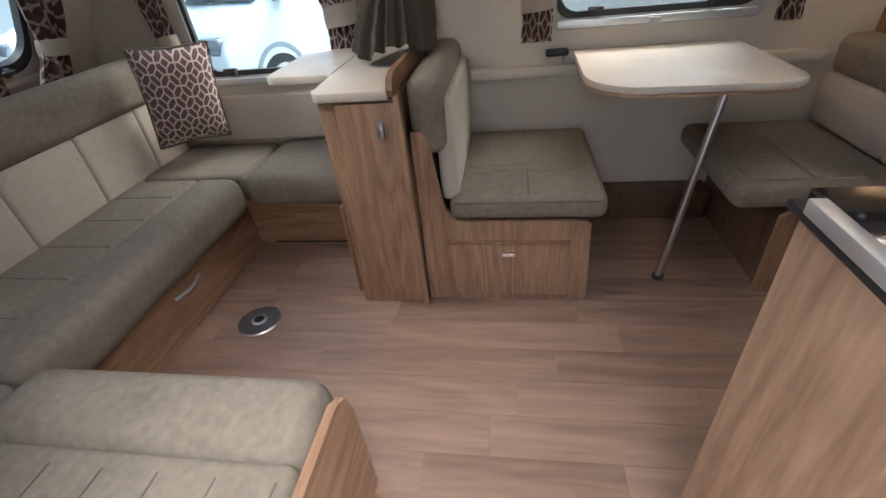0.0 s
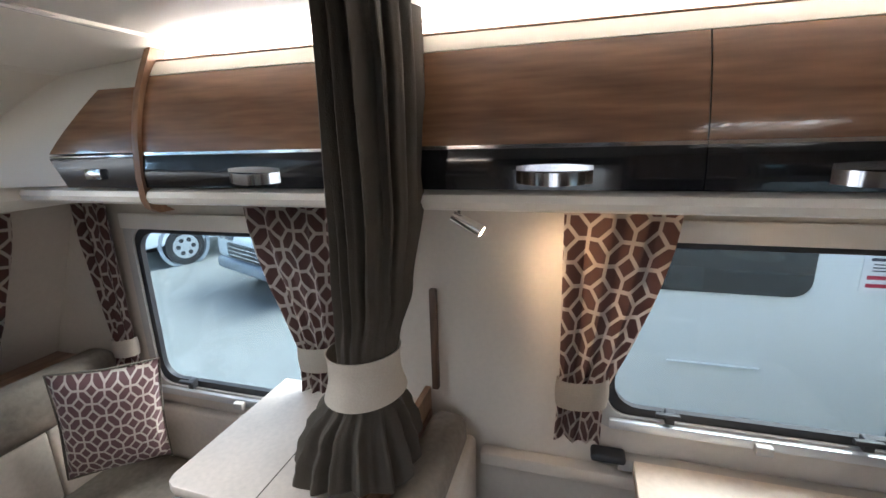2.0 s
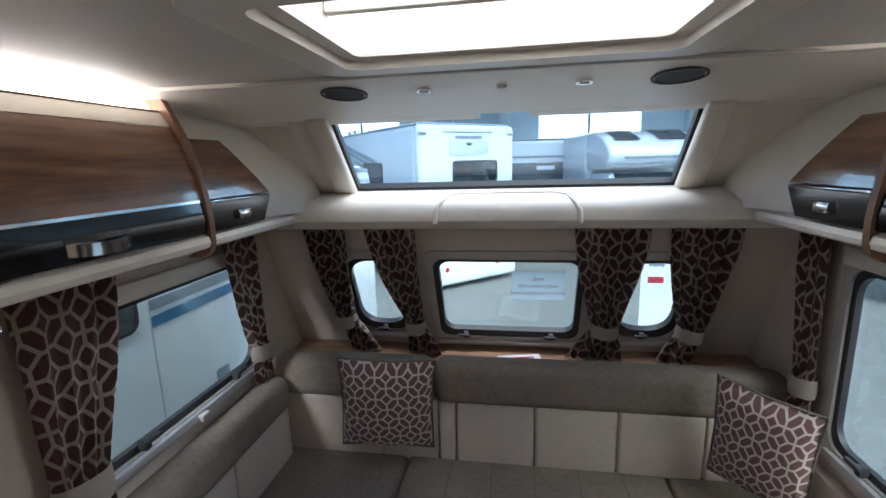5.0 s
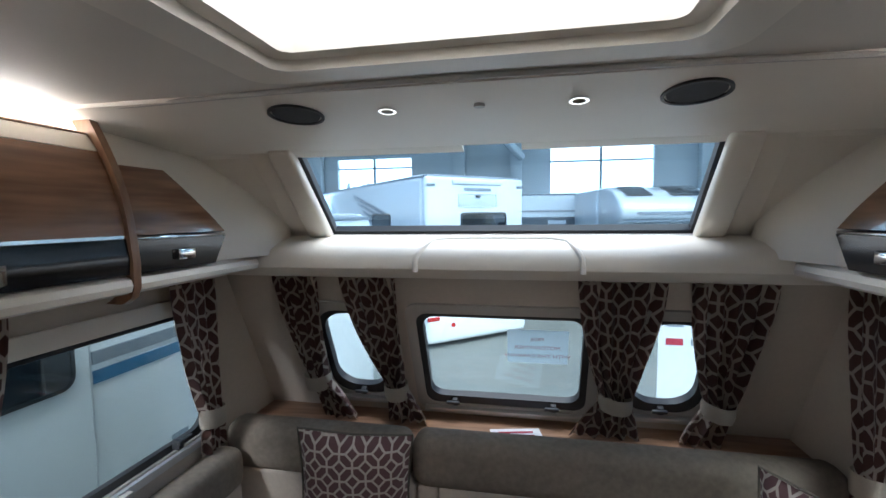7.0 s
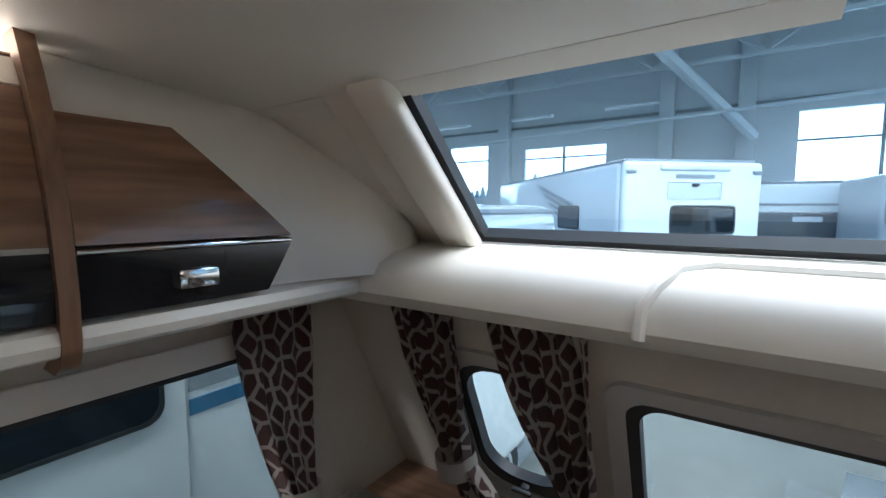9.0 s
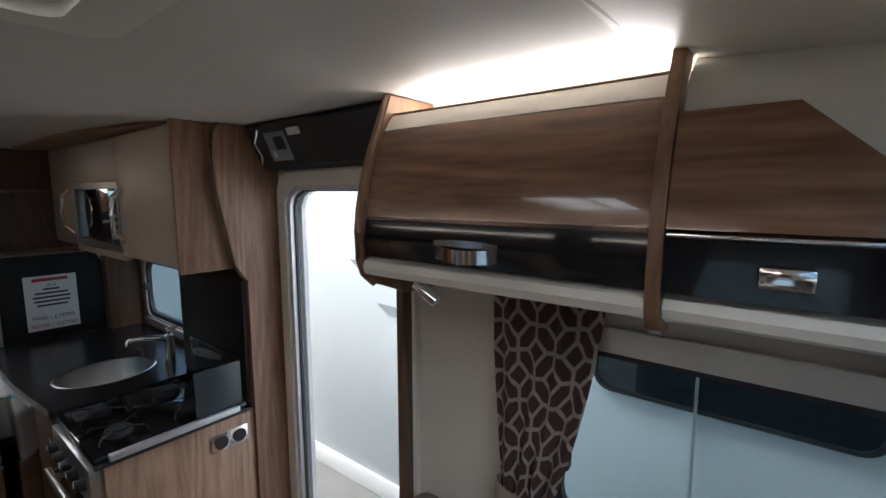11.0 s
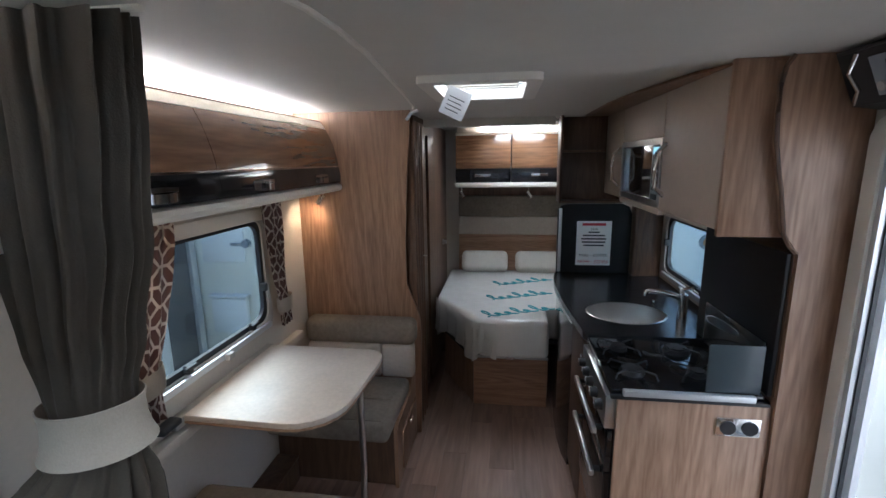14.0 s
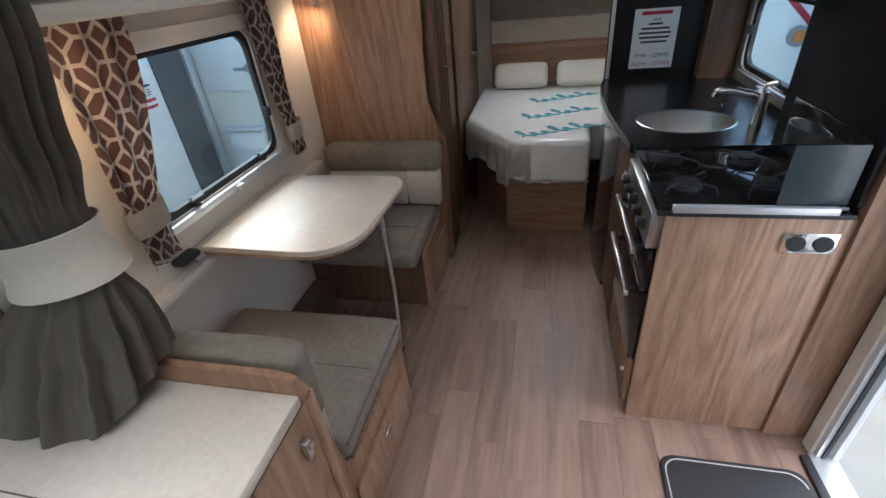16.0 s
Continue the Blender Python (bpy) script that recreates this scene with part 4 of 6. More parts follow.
part("wall_rail", bx(-1.098, -1.061, 2.02, 2.72, 0.735, 0.775, 0.004), M_FRAMEG, table)
part("wall_hook", bx(-1.097, -1.045, 1.945, 2.04, 0.762, 0.788, 0.010, 3), M_RUBBER, table, "dark rubber-tipped hinge bar")
solid("wall_ledge", bx(-1.099, -1.05, 1.62, 3.04, 0.68, 0.725, 0.01), M_WALL, "padded greige ledge along the dinette wall", "ledge", kind="structure")
hs = thing("heating_duct", (-1.03, 2.4, 0.0), "dark boxed heating duct along the dinette wall under the table", "duct")
part("casing", bx(-1.095, -0.98, 2.07, 2.715, 0.0, 0.13, 0.006), M_DARKW, hs)
part("cover", bx(-1.095, -0.975, 2.07, 2.715, 0.131, 0.145, 0.003), M_DARKW, hs)

# ---- curtains ----
def curtain(name, at0, along, out, z_top, z_bot, z_tie, top, tie, bot, material, cloth, label, folds=6, depth=0.02, tie_h=0.05, tie_mat=None, group=""):
    """A tied-back curtain. at0: a point under its rail; along, out: unit vectors; top, tie, bot: (from, to) along."""
    at0, along, out = Vector(at0), Vector(along), Vector(out)
    bm = bmesh.new()
    uvl = bm.loops.layers.uv.new("UVMap")
    N, K = folds * 8, 30
    rng = random.Random(int(1000 * (at0.x + 2 * top[0] + 5)))
    ph = [rng.uniform(-0.5, 0.5) for _ in range(folds + 2)]
    def span(z):
        if z >= z_tie:
            f = (z_top - z) / (z_top - z_tie)
            f = f ** 1.6
            a, b = top, tie
        else:
            f = ((z_tie - z) / max(0.01, z_tie - z_bot)) ** 0.7
            a, b = tie, bot
        return a[0] + (b[0] - a[0]) * f, a[1] + (b[1] - a[1]) * f
    rows = []
    for k in range(K + 1):
        z = z_top + (z_bot - z_top) * k / K
        u0, u1 = span(z)
        amp = depth * (0.48 + 0.60 * (1 - (u1 - u0) / max(0.01, (top[1] - top[0]))))
        row = []
        for i in range(N + 1):
            s = i / N
            a = s * folds * math.tau + ph[int(s * folds)] * 0.6 + 0.6 * math.sin(k * 0.25)
            u = u0 + (u1 - u0) * s
            o = amp * (math.sin(a) + 0.45 * math.sin(0.61 * a + 1.7) + 0.2 * math.sin(2.3 * a)) + 0.5 * amp * noise.noise(Vector((s * 5, k * 0.2, at0.y + top[0])))
            row.append(bm.verts.new(at0 + along * u + out * o + Vector((0, 0, z))))
        rows.append(row)
    for k in range(K):
        for i in range(N):
            f = bm.faces.new((rows[k][i], rows[k][i + 1], rows[k + 1][i + 1], rows[k + 1][i]))
            for lp, (kk, ii) in zip(f.loops, ((k, i), (k, i + 1), (k + 1, i + 1), (k + 1, i))):
                lp[uvl].uv = (ii / N * cloth + at0.y, (z_top - (z_top - z_bot) * kk / K))
    t = thing(name, at0 + along * sum(top) / 2 + Vector((0, 0, z_bot)), label, "curtain", group)
    bmesh.ops.solidify(bm, geom=list(bm.faces), thickness=0.002)
    part("cloth", bm, material, t)
    c = (tie[0] + tie[1]) / 2
    h = (tie[1] - tie[0]) / 2 + 0.008
    ringp = []
    for i in range(24):
        a = i * math.tau / 24
        ringp.append((h * math.cos(a), (depth * 2.0 + 0.008) * math.sin(a)))
    bm = bmesh.new()
    for j, (dz, g) in enumerate(((-tie_h, 1.0), (-tie_h * 0.3, 1.05), (tie_h * 0.4, 1.04), (tie_h, 1.0))):
        for u, o in ringp:
            bm.verts.new(at0 + along * (c + u * g) + out * (o * g) + Vector((0, 0, z_tie + dz + u * 0.10)))
    bm.verts.ensure_lookup_table()
    for j in range(3):
        for i in range(24):
            bm.faces.new((bm.verts[j * 24 + i], bm.verts[j * 24 + (i + 1) % 24], bm.verts[j * 24 + 24 + (i + 1) % 24], bm.verts[j * 24 + 24 + i]))
    bmesh.ops.solidify(bm, geom=list(bm.faces), thickness=0.003)
    part("tie_back", bm, tie_mat or M_TIE, t, "pale linen tie-back")
    return t

LAB = "brown curtain with a pale lattice print, tied back beside the window"
G = "lattice print window curtains"
Y = (0, 1, 0)
# offside lounge window
curtain("window_curtain", (-1.045, 0, 0), Y, (1, 0, 0), 1.525, 0.76, 0.93, (0.12, 0.29), (0.19, 0.28), (0.17, 0.30), M_CURT, 0.30, LAB, 3, 0.013, 0.035, group=G)
curtain("window_curtain", (-1.045, 0, 0), Y, (1, 0, 0), 1.525, 0.83, 0.99, (0.87, 1.17), (1.02, 1.15), (1.01, 1.15), M_CURT, 0.36, LAB, 4, 0.014, 0.042, group=G)
# dinette window
curtain("window_curtain", (-1.045, 0, 0), Y, (1, 0, 0), 1.525, 0.825, 0.985, (1.845, 2.12), (1.85, 1.97), (1.84, 1.965), M_CURT, 0.32, LAB, 3, 0.013, 0.042, group=G)
curtain("window_curtain", (-1.045, 0, 0), Y, (1, 0, 0), 1.525, 0.84, 0.96, (2.67, 2.875), (2.79, 2.88), (2.79, 2.89), M_CURT, 0.32, LAB, 3, 0.013, 0.038, group=G)
# door-side lounge window
curtain("window_curtain", (1.045, 0, 0), Y, (-1, 0, 0), 1.525, 0.84, 0.97, (0.20, 0.41), (0.19, 0.28), (0.18, 0.29), M_CURT, 0.32, LAB, 4, 0.014, 0.035, group=G)
curtain("window_curtain", (1.045, 0, 0), Y, (-1, 0, 0), 1.525, 0.76, 0.95, (0.86, 1.135), (0.98, 1.11), (0.97, 1.12), M_CURT, 0.36, LAB, 4, 0.014, 0.042, group=G)
# front windows, hanging under the shelf and leaning with the raked wall
def front_curtain(top, tie, bot, tz):
    t = curtain("front_curtain", (0, 0.06, 0), (1, 0, 0), Y, 1.472, 0.832, tz, top, tie, bot, M_CURT, 0.40, "brown lattice print curtain tied back between the front windows", 5, 0.030, 0.032, group="front window curtains")
    for ch in t.children:
        for v in ch.data.vertices:
            v.co.y -= (1.465 - v.co.z) * 0.30
front_curtain((0.385, 0.61), (0.395, 0.47), (0.31, 0.48), 0.985)
front_curtain((0.70, 0.89), (0.735, 0.815), (0.62, 0.77), 1.01)
front_curtain((-0.56, -0.27), (-0.475, -0.375), (-0.52, -0.26), 0.995)
front_curtain((-0.89, -0.63), (-0.82, -0.735), (-0.80, -0.66), 0.99)
# heavy room-divider drape by the cabinet
def drape():
    """A gathered drape: a rippled bundle of cloth, wide at its rail, drawn in by a band, fanning out below."""
    # height, middle x, middle y, half width x, half width y
    prof = [(1.945, -0.752, 1.488, 0.168, 0.052), (1.80, -0.750, 1.487, 0.158, 0.056), (1.55, -0.744, 1.478, 0.135, 0.062), (1.35, -0.728, 1.457, 0.100, 0.066), (1.24, -0.716, 1.440, 0.082, 0.064), (1.18, -0.710, 1.432, 0.074, 0.056), (1.13, -0.713, 1.425, 0.086, 0.068), (1.04, -0.725, 1.40, 0.125, 0.108), (0.96, -0.742, 1.385, 0.145, 0.132), (0.905, -0.755, 1.375, 0.155, 0.142)]
    t = thing("divider_drape", (-0.76, 1.37, 0.91), "heavy dark grey divider drape tied with a pale band", "curtain")
    bm = bmesh.new()
    N, K = 240, 52
    def ring_at(z):
        for p, q in zip(prof, prof[1:]):
            if p[0] >= z >= q[0] - 1e-6:
                f = (p[0] - z) / (p[0] - q[0])
                f = f * f * (3 - 2 * f)
                return [p[i] + (q[i] - p[i]) * f for i in range(1, 5)]
        return prof[-1][1:]
    rows = []
    for k in range(K + 1):
        z = 1.945 + (0.905 - 1.945) * k / K
        cx, cy, rx, ry = ring_at(z)
        below = max(0.0, 1.18 - z) / 0.26
        row = []
        for i in range(N):
            a = i * math.tau / N
            w = 0.30 * noise.noise(Vector((math.cos(a) * 1.5, math.sin(a) * 1.5, z * 1.6)))
            rip = math.sin(15 * a + 3 * w) + 0.45 * math.sin(26 * a + 1.3 + 4 * w)
            f = 1 + (0.10 + 0.09 * min(1.0, max(0.0, (z - 1.25) / 0.3)) - 0.085 * max(0.0, 1 - (abs(z - 1.18) / 0.14) ** 2)) * rip + 0.12 * w
            dz = 0.020 * below * math.sin(3 * a + 0.8) + 0.008 * below * rip
            row.append(bm.verts.new((cx + rx * f * math.cos(a), cy + ry * f * math.sin(a), z + dz)))
        rows.append(row)
    for p, q in zip(rows, rows[1:]):
        for i in range(N):
            bm.faces.new((p[i], p[(i + 1) % N], q[(i + 1) % N], q[i]))
    bmesh.ops.recalc_face_normals(bm, faces=bm.faces)
    bmesh.ops.solidify(bm, geom=list(bm.faces), thickness=0.002)
    part("cloth", bm, M_GREYC, t)
    band = bmesh.new()
    loops = []
    for dz, g in ((-0.052, 1.42), (-0.03, 1.30), (0.0, 1.22), (0.03, 1.22), (0.050, 1.27)):
        loops.append([band.verts.new((-0.710 + 0.080 * g * math.cos(i * math.tau / 36), 1.432 + 0.062 * g * math.sin(i * math.tau / 36), 1.18 + dz + 0.10 * 0.088 * math.cos(i * math.tau / 36))) for i in range(36)])
    for p, q in zip(loops, loops[1:]):
        for i in range(36):
            band.faces.new((p[i], p[(i + 1) % 36], q[(i + 1) % 36], q[i]))
    bmesh.ops.recalc_face_normals(band, faces=band.faces)
    bmesh.ops.solidify(band, geom=list(band.faces), thickness=0.003)
    part("tie_back", band, M_TIE, t, "pale linen tie-back")
drape()
rl = thing("drape_rail", (-0.8, 1.445, 1.93), "slim white ceiling track for the divider drape", "curtain track")
part("track", bx(-1.05, -0.53, 1.480, 1.496, 1.944, 1.9545), M_CREAM, rl)
sp = thing("wall_post", (-1.08, 1.49, 0.88), "dark slim wall post behind the divider drape", "post")
part("post", bx(-1.098, -1.075, 1.462, 1.485, 0.905, 1.24, 0.006), M_DARKW, sp)

# ---- reading lamps under the lockers ----
def reading_lamp(base, tip, lit, label, power=2.6):
    t = thing("reading_lamp", base, label, "lamp", "chrome reading lamps")
    b = Vector(base); q = Vector(tip)
    part("base", cyl(bmesh.new(), b + Vector((0, 0, -0.010)), b, 0.020), M_CHROME, t)
    part("stem", tube([b, b + Vector((0, 0, -0.045))], 0.005), M_CHROME, t)
    m = b + Vector((0, 0, -0.045))
    d = (q - m).normalized()
    hd = part("head", cyl(bmesh.new(), m - d * 0.02, q, 0.014, 0.017), M_CHROME, t)
    part("bulb", cyl(bmesh.new(), q - d * 0.004, q + d * 0.001, 0.012), M_BULB if lit else M_PAPER, hd, "lit warm bulb" if lit else "")
    if lit:
        la = new("lamp_light", bpy.data.lights.new("lamp_light", "SPOT"))
        la.data.energy = power
        la.data.color = (1.0, 0.68, 0.40)
        la.data.spot_size = radians(125)
        la.data.spot_blend = 0.8
        la.data.shadow_soft_size = 0.02
        la.matrix_world = look(q + d * 0.012, q + d)
        la.parent = t
        la.matrix_parent_inverse = t.matrix_basis.inverted()
reading_lamp((-0.93, 1.60, 1.527), (-0.932, 1.655, 1.452), True, "small chrome reading lamp, lit, under the locker", 1.05)
reading_lamp((-0.92, 3.10, 1.527), (-0.94, 3.11, 1.455), True, "small chrome reading lamp, lit, beside the wooden partition", 0.6)
reading_lamp((0.93, 1.27, 1.527), (0.94, 1.23, 1.455), False, "small chrome reading lamp, unlit, under the locker", 1.3)

# switch strip on the wall post by the lounge window
st = thing("socket_strip", (-1.08, 1.205, 1.0), "walnut strip with three chrome sockets beside the lounge curtain", "socket strip")
part("board", bx(-1.099, -1.072, 1.165, 1.235, 0.90, 1.50, 0.004), M_TRIM, st)
for z in (1.303, 1.225, 1.15):
    pl = part("socket", bx(-1.0715, -1.062, 1.17, 1.23, z - 0.032, z + 0.032, 0.004), M_CHROME, st, "chrome socket plate")
    part("insert", cyl(bmesh.new(), (-1.0618, 1.20, z), (-1.058, 1.20, z), 0.019, seg=20), M_BLACKM, pl)
# floor socket for the table leg
dn = thing("floor_socket", (-0.21, 0.78, 0), "round grey metal table-leg socket set in the floor", "floor socket")
part("plate", cyl(bmesh.new(), (-0.21, 0.78, 0.0005), (-0.21, 0.78, 0.006), 0.088, 0.082, 32), M_STEEL, dn)
part("ring", cyl(bmesh.new(), (-0.21, 0.78, 0.006), (-0.21, 0.78, 0.010), 0.032, 0.030, 24), M_ALU, dn)
# no opening is cut: a black disc gives the socket's inner shade
part("hole", cyl(bmesh.new(), (-0.21, 0.78, 0.010), (-0.21, 0.78, 0.0105), 0.020, 0.020, 20), M_BLACKM, dn)

# ---- partition and bathroom wall ----
pn = thing("wardrobe_partition", (-0.75, 3.26, 0), "tall walnut partition with a flared lower edge behind the dinette", "partition", kind="structure")
part("panel", prism([(-1.098, 0.0), (-0.40, 0.0), (-0.39, 0.66), (-0.395, 0.76), (-0.43, 0.86), (-0.468, 0.96), (-0.47, 1.2), (-0.45, 1.60), (-0.43, 1.80), (-0.425, 1.953), (-1.098, 1.953)], "y", 3.20, 3.222), M_WOODV, pn)
ws = thing("folding_screen", (-0.44, 3.4, 0), "dark folded concertina screen beside the partition", "screen")
for k in range(6):
    part("fold", move(bx(-0.055, 0.055, -0.012, 0.012, 0.02, 1.90, 0.004), pose(-0.455, 3.25 + 0.035 * k, 0, 0, 0, 24 if k % 2 else -24)), M_DARKW, ws)
part("bolt", cyl(bmesh.new(), (-0.40, 3.30, 1.12), (-0.36, 3.30, 1.12), 0.006), M_CHROME, ws)
part("top_hook", tube([(-0.44, 3.19, 1.90), (-0.41, 3.18, 1.935), (-0.37, 3.17, 1.945)], 0.009), M_PAPER, ws)
bw = thing("bathroom_wall", (-0.45, 4.2, 0), "dark walnut bathroom wall with a door and knob", "wall", kind="structure")
part("wall", bx(-0.48, -0.455, 3.47, YB - 0.001, 0.0, 1.953), M_DARKW, bw)
bd = part("door", bx(-0.4545, -0.435, 3.85, 4.60, 0.03, 1.85, 0.004), M_DARKW, bw)
part("knob", cyl(bmesh.new(), (-0.434, 4.52, 0.98), (-0.40, 4.52, 0.98), 0.018), M_STEEL, bd)
part("back_plate", cyl(bmesh.new(), (-0.4345, 4.52, 0.98), (-0.428, 4.52, 0.98), 0.026), M_STEEL, bd)

# ---- bedroom ----
bed = thing("bed", (0.35, 4.2, 0), "fixed bed with a new mattress still in printed plastic wrap", "bed")
part("base_front", bx(-0.10, 0.40, 3.58, 3.60, 0.0, 0.36), M_WOODX, bed)
part("base_corner", prism([(-0.13, 3.64), (-0.1005, 3.58), (-0.1005, 3.60), (-0.12, 3.645)], "z", 0.0, 0.36), M_WOODV, bed)
part("base_side", prism([(-0.36, 4.04), (-0.13, 3.645), (-0.11, 3.65), (-0.34, 4.05)], "z", 0.0, 0.36), M_WOODV, bed)
part("slat_frame", prism([(-0.38, YB - 0.06), (-0.38, 4.03), (-0.12, 3.56), (0.40, 3.56), (0.40, 3.83), (1.09, 3.83), (1.09, YB - 0.06)], "z", 0.361, 0.385), M_BLACKM, bed)
part("steel_edge", bx(-0.08, 0.40, 3.535, 3.559, 0.366, 0.382), M_STEEL, bed)
part("catch", bx(0.12, 0.18, 3.525, 3.5345, 0.366, 0.384), M_CHROME, bed)
mt = prism([(-0.41, YB - 0.07), (-0.41, 4.02), (-0.38, 3.96), (-0.10, 3.55), (-0.04, 3.50), (0.38, 3.49), (0.395, 3.52), (0.395, 3.835), (1.085, 3.835), (1.085, YB - 0.07)], "z", 0.386, 0.65, 0.035, 4)
mattress = part("mattress", mt, M_WRAP, bed, "mattress in clear crumpled plastic wrap")
for cx, cy in ((0.20, 3.68), (0.22, 4.05), (0.26, 4.45)):
    pts = []
    for q in range(113):
        f = q / 112
        ph = f * 7 * math.tau
        tall = 1.7 if int(f * 7) in (0, 3, 5) else 0.75
        pts.append((-0.25 + 0.50 * f + 0.034 * math.sin(ph + 0.5), 0.036 * tall * (1 - math.cos(ph)) - 0.03, 0))
    part("print_stroke", move(tube(pts, 0.0055, 5), pose(cx, cy, 0.6515, 0, 0, 24)), M_TEAL, mattress)
# wrap hanging down at the cut corner
bm = bmesh.new()
pts = [(-0.415, 4.05), (-0.385, 3.95), (-0.24, 3.745), (-0.105, 3.54), (-0.04, 3.492), (0.06, 3.485)]
rows = []
for k in range(7):
    row = []
    for i in range(81):
        f = i / 80 * (len(pts) - 1)
        j = min(int(f), len(pts) - 2)
        g = f - j
        x = pts[j][0] * (1 - g) + pts[j + 1][0] * g
        y = pts[j][1] * (1 - g) + pts[j + 1][1] * g
        o = 0.010 + 0.014 * (k / 6) * math.sin(i * 0.75) + 0.012 * noise.noise(Vector((i * 0.2, k * 0.6, 0)))
        drop = 0.24 + 0.05 * math.sin(i * 0.16)
        row.append(bm.verts.new((x - o * 0.9, y - o * 0.6, 0.63 - drop * k / 6)))
    rows.append(row)
for a, b in zip(rows, rows[1:]):
    for i in range(80):
        bm.faces.new((a[i], a[i + 1], b[i + 1], b[i]))
bmesh.ops.solidify(bm, geom=list(bm.faces), thickness=0.0015)
part("hanging_wrap", bm, M_WRAP, bed, "loose plastic wrap hanging off the corner")
for k, x in enumerate((-0.08, 0.42)):
    p = thing("pillow", (x, 4.75, 0.61), "white pillow standing against the headboard", "pillow", "bed pillows")
    part("case", move(bx(-0.215, 0.215, -0.055, 0.055, 0.0, 0.20, 0.05, 4), pose(x, 4.78, 0.652, -24, 0, 0)), mat("pillow_cotton", (0.66, 0.62, 0.56), 0.9, var=0.05, scale=20, bump=0.2), p)
hb = thing("headboard", (0.3, 4.9, 0.52), "padded headboard in taupe, cream and walnut bands", "headboard")
part("walnut_band", bx(-0.33, 1.09, 4.90, 4.949, 0.62, 0.985), M_WOODX, hb)
part("cream_band", bx(-0.33, 1.09, 4.88, 4.949, 0.987, 1.155, 0.012, 3), M_PALE, hb)
part("taupe_band", bx(-0.33, 1.09, 4.88, 4.949, 1.157, 1.35, 0.012, 3), M_TAUPE, hb)
part("dark_band", bx(-0.33, 1.09, 4.91, 4.949, 1.352, 1.45, 0.004), M_DARKW, hb)
bl = thing("bedroom_locker_carcass", (0.1, 4.75, 1.27), "cream trimmed bedroom locker carcass with a lit strip", "locker carcass")
part("rail", bx(-0.32, 0.62, 4.49, 4.949, 1.372, 1.41, 0.008), M_CREAM, bl)
part("top", bx(-0.32, 0.62, 4.54, 4.949, 1.80, 1.82), M_CREAM, bl)
part("light_bar", bx(-0.10, 0.56, 4.60, 4.65, 1.835, 1.85), M_LEDB, bl, "glowing strip light")
part("back", bx(-0.32, 0.62, 4.70, 4.9, 1.8205, 1.95), M_WALL, bl)
for a, b in ((-0.315, 0.145), (0.15, 0.61)):
    d = thing("bedroom_locker", ((a + b) / 2, 4.6, 1.41), "gloss walnut bedroom locker with black band and chrome pull", "locker", "bedroom lockers")
    part("door", bx(a, b, 4.515, 4.535, 1.53, 1.80, 0.004), M_GLOSSX, d)
    part("black_band", bx(a, b, 4.51, 4.535, 1.412, 1.525), M_BLACK, d)
    part("handle", bx((a + b) / 2 - 0.07, (a + b) / 2 + 0.07, 4.492, 4.509, 1.458, 1.485, 0.006), M_CHROME, d)
    part("body", bx(a, b, 4.536, 4.94, 1.412, 1.798), M_DARKW, d)
for x in (-0.27, 0.30):
    t = thing("bed_reading_lamp", (x, 4.6, 1.3), "small chrome bed lamp under the locker", "lamp", "bed lamps")
    part("stem", cyl(bmesh.new(), (x, 4.6, 1.372), (x, 4.6, 1.32), 0.006), M_CHROME, t)
    part("head", cyl(bmesh.new(), (x - 0.01, 4.6, 1.325), (x + 0.02, 4.57, 1.28), 0.014), M_CHROME, t)
for t in [o for o in bpy.data.objects if o.parent is None and o.name.startswith(("bedroom_locker", "bed_reading_lamp"))]:
    t.matrix_basis = Matrix.Translation((0, 0, 0.08)) @ t.matrix_basis
# bulkhead over the bedroom entrance
bk = thing("bedroom_bulkhead", (0, 3.62, 1.8), "off-white bulkhead over the bedroom opening", "bulkhead", kind="structure")
part("beam", bx(-0.454, 0.42, 3.79, 3.83, 1.90, 1.953), M_CEIL, bk)

# shelf unit above the black panel
su = thing("open_shelf_unit", (0.75, 3.8, 1.34), "dark walnut open shelf unit above the black panel", "shelf unit")
part("back", bx(0.44, 1.09, 3.91, 3.925, 1.335, 1.953), M_DARKW, su)
part("side", bx(0.425, 0.44, 3.77, 3.925, 1.335, 1.953), M_DARKW, su)
part("shelf", bx(0.4405, 1.09, 3.78, 3.909, 1.665, 1.68), M_TRIM, su)
part("bottom", bx(0.4405, 1.09, 3.77, 3.909, 1.336, 1.35), M_DARKW, su)

su.matrix_basis = Matrix.Translation((0.03, 0, 0.055)) @ su.matrix_basis
solid("ceiling_rib", tube([(-0.33, 1.30, 1.952), (-0.294, 1.392, 1.952), (-0.26, 1.55, 1.952), (-0.252, 1.683, 1.952), (-0.258, 1.90, 1.952), (-0.279, 2.144, 1.952), (-0.315, 2.55, 1.952), (-0.367, 3.042, 1.952), (-0.40, 3.19, 1.952)], 0.007, 8), M_CREAM, "slim curved cream rib along the ceiling", "ceiling rib", kind="structure")

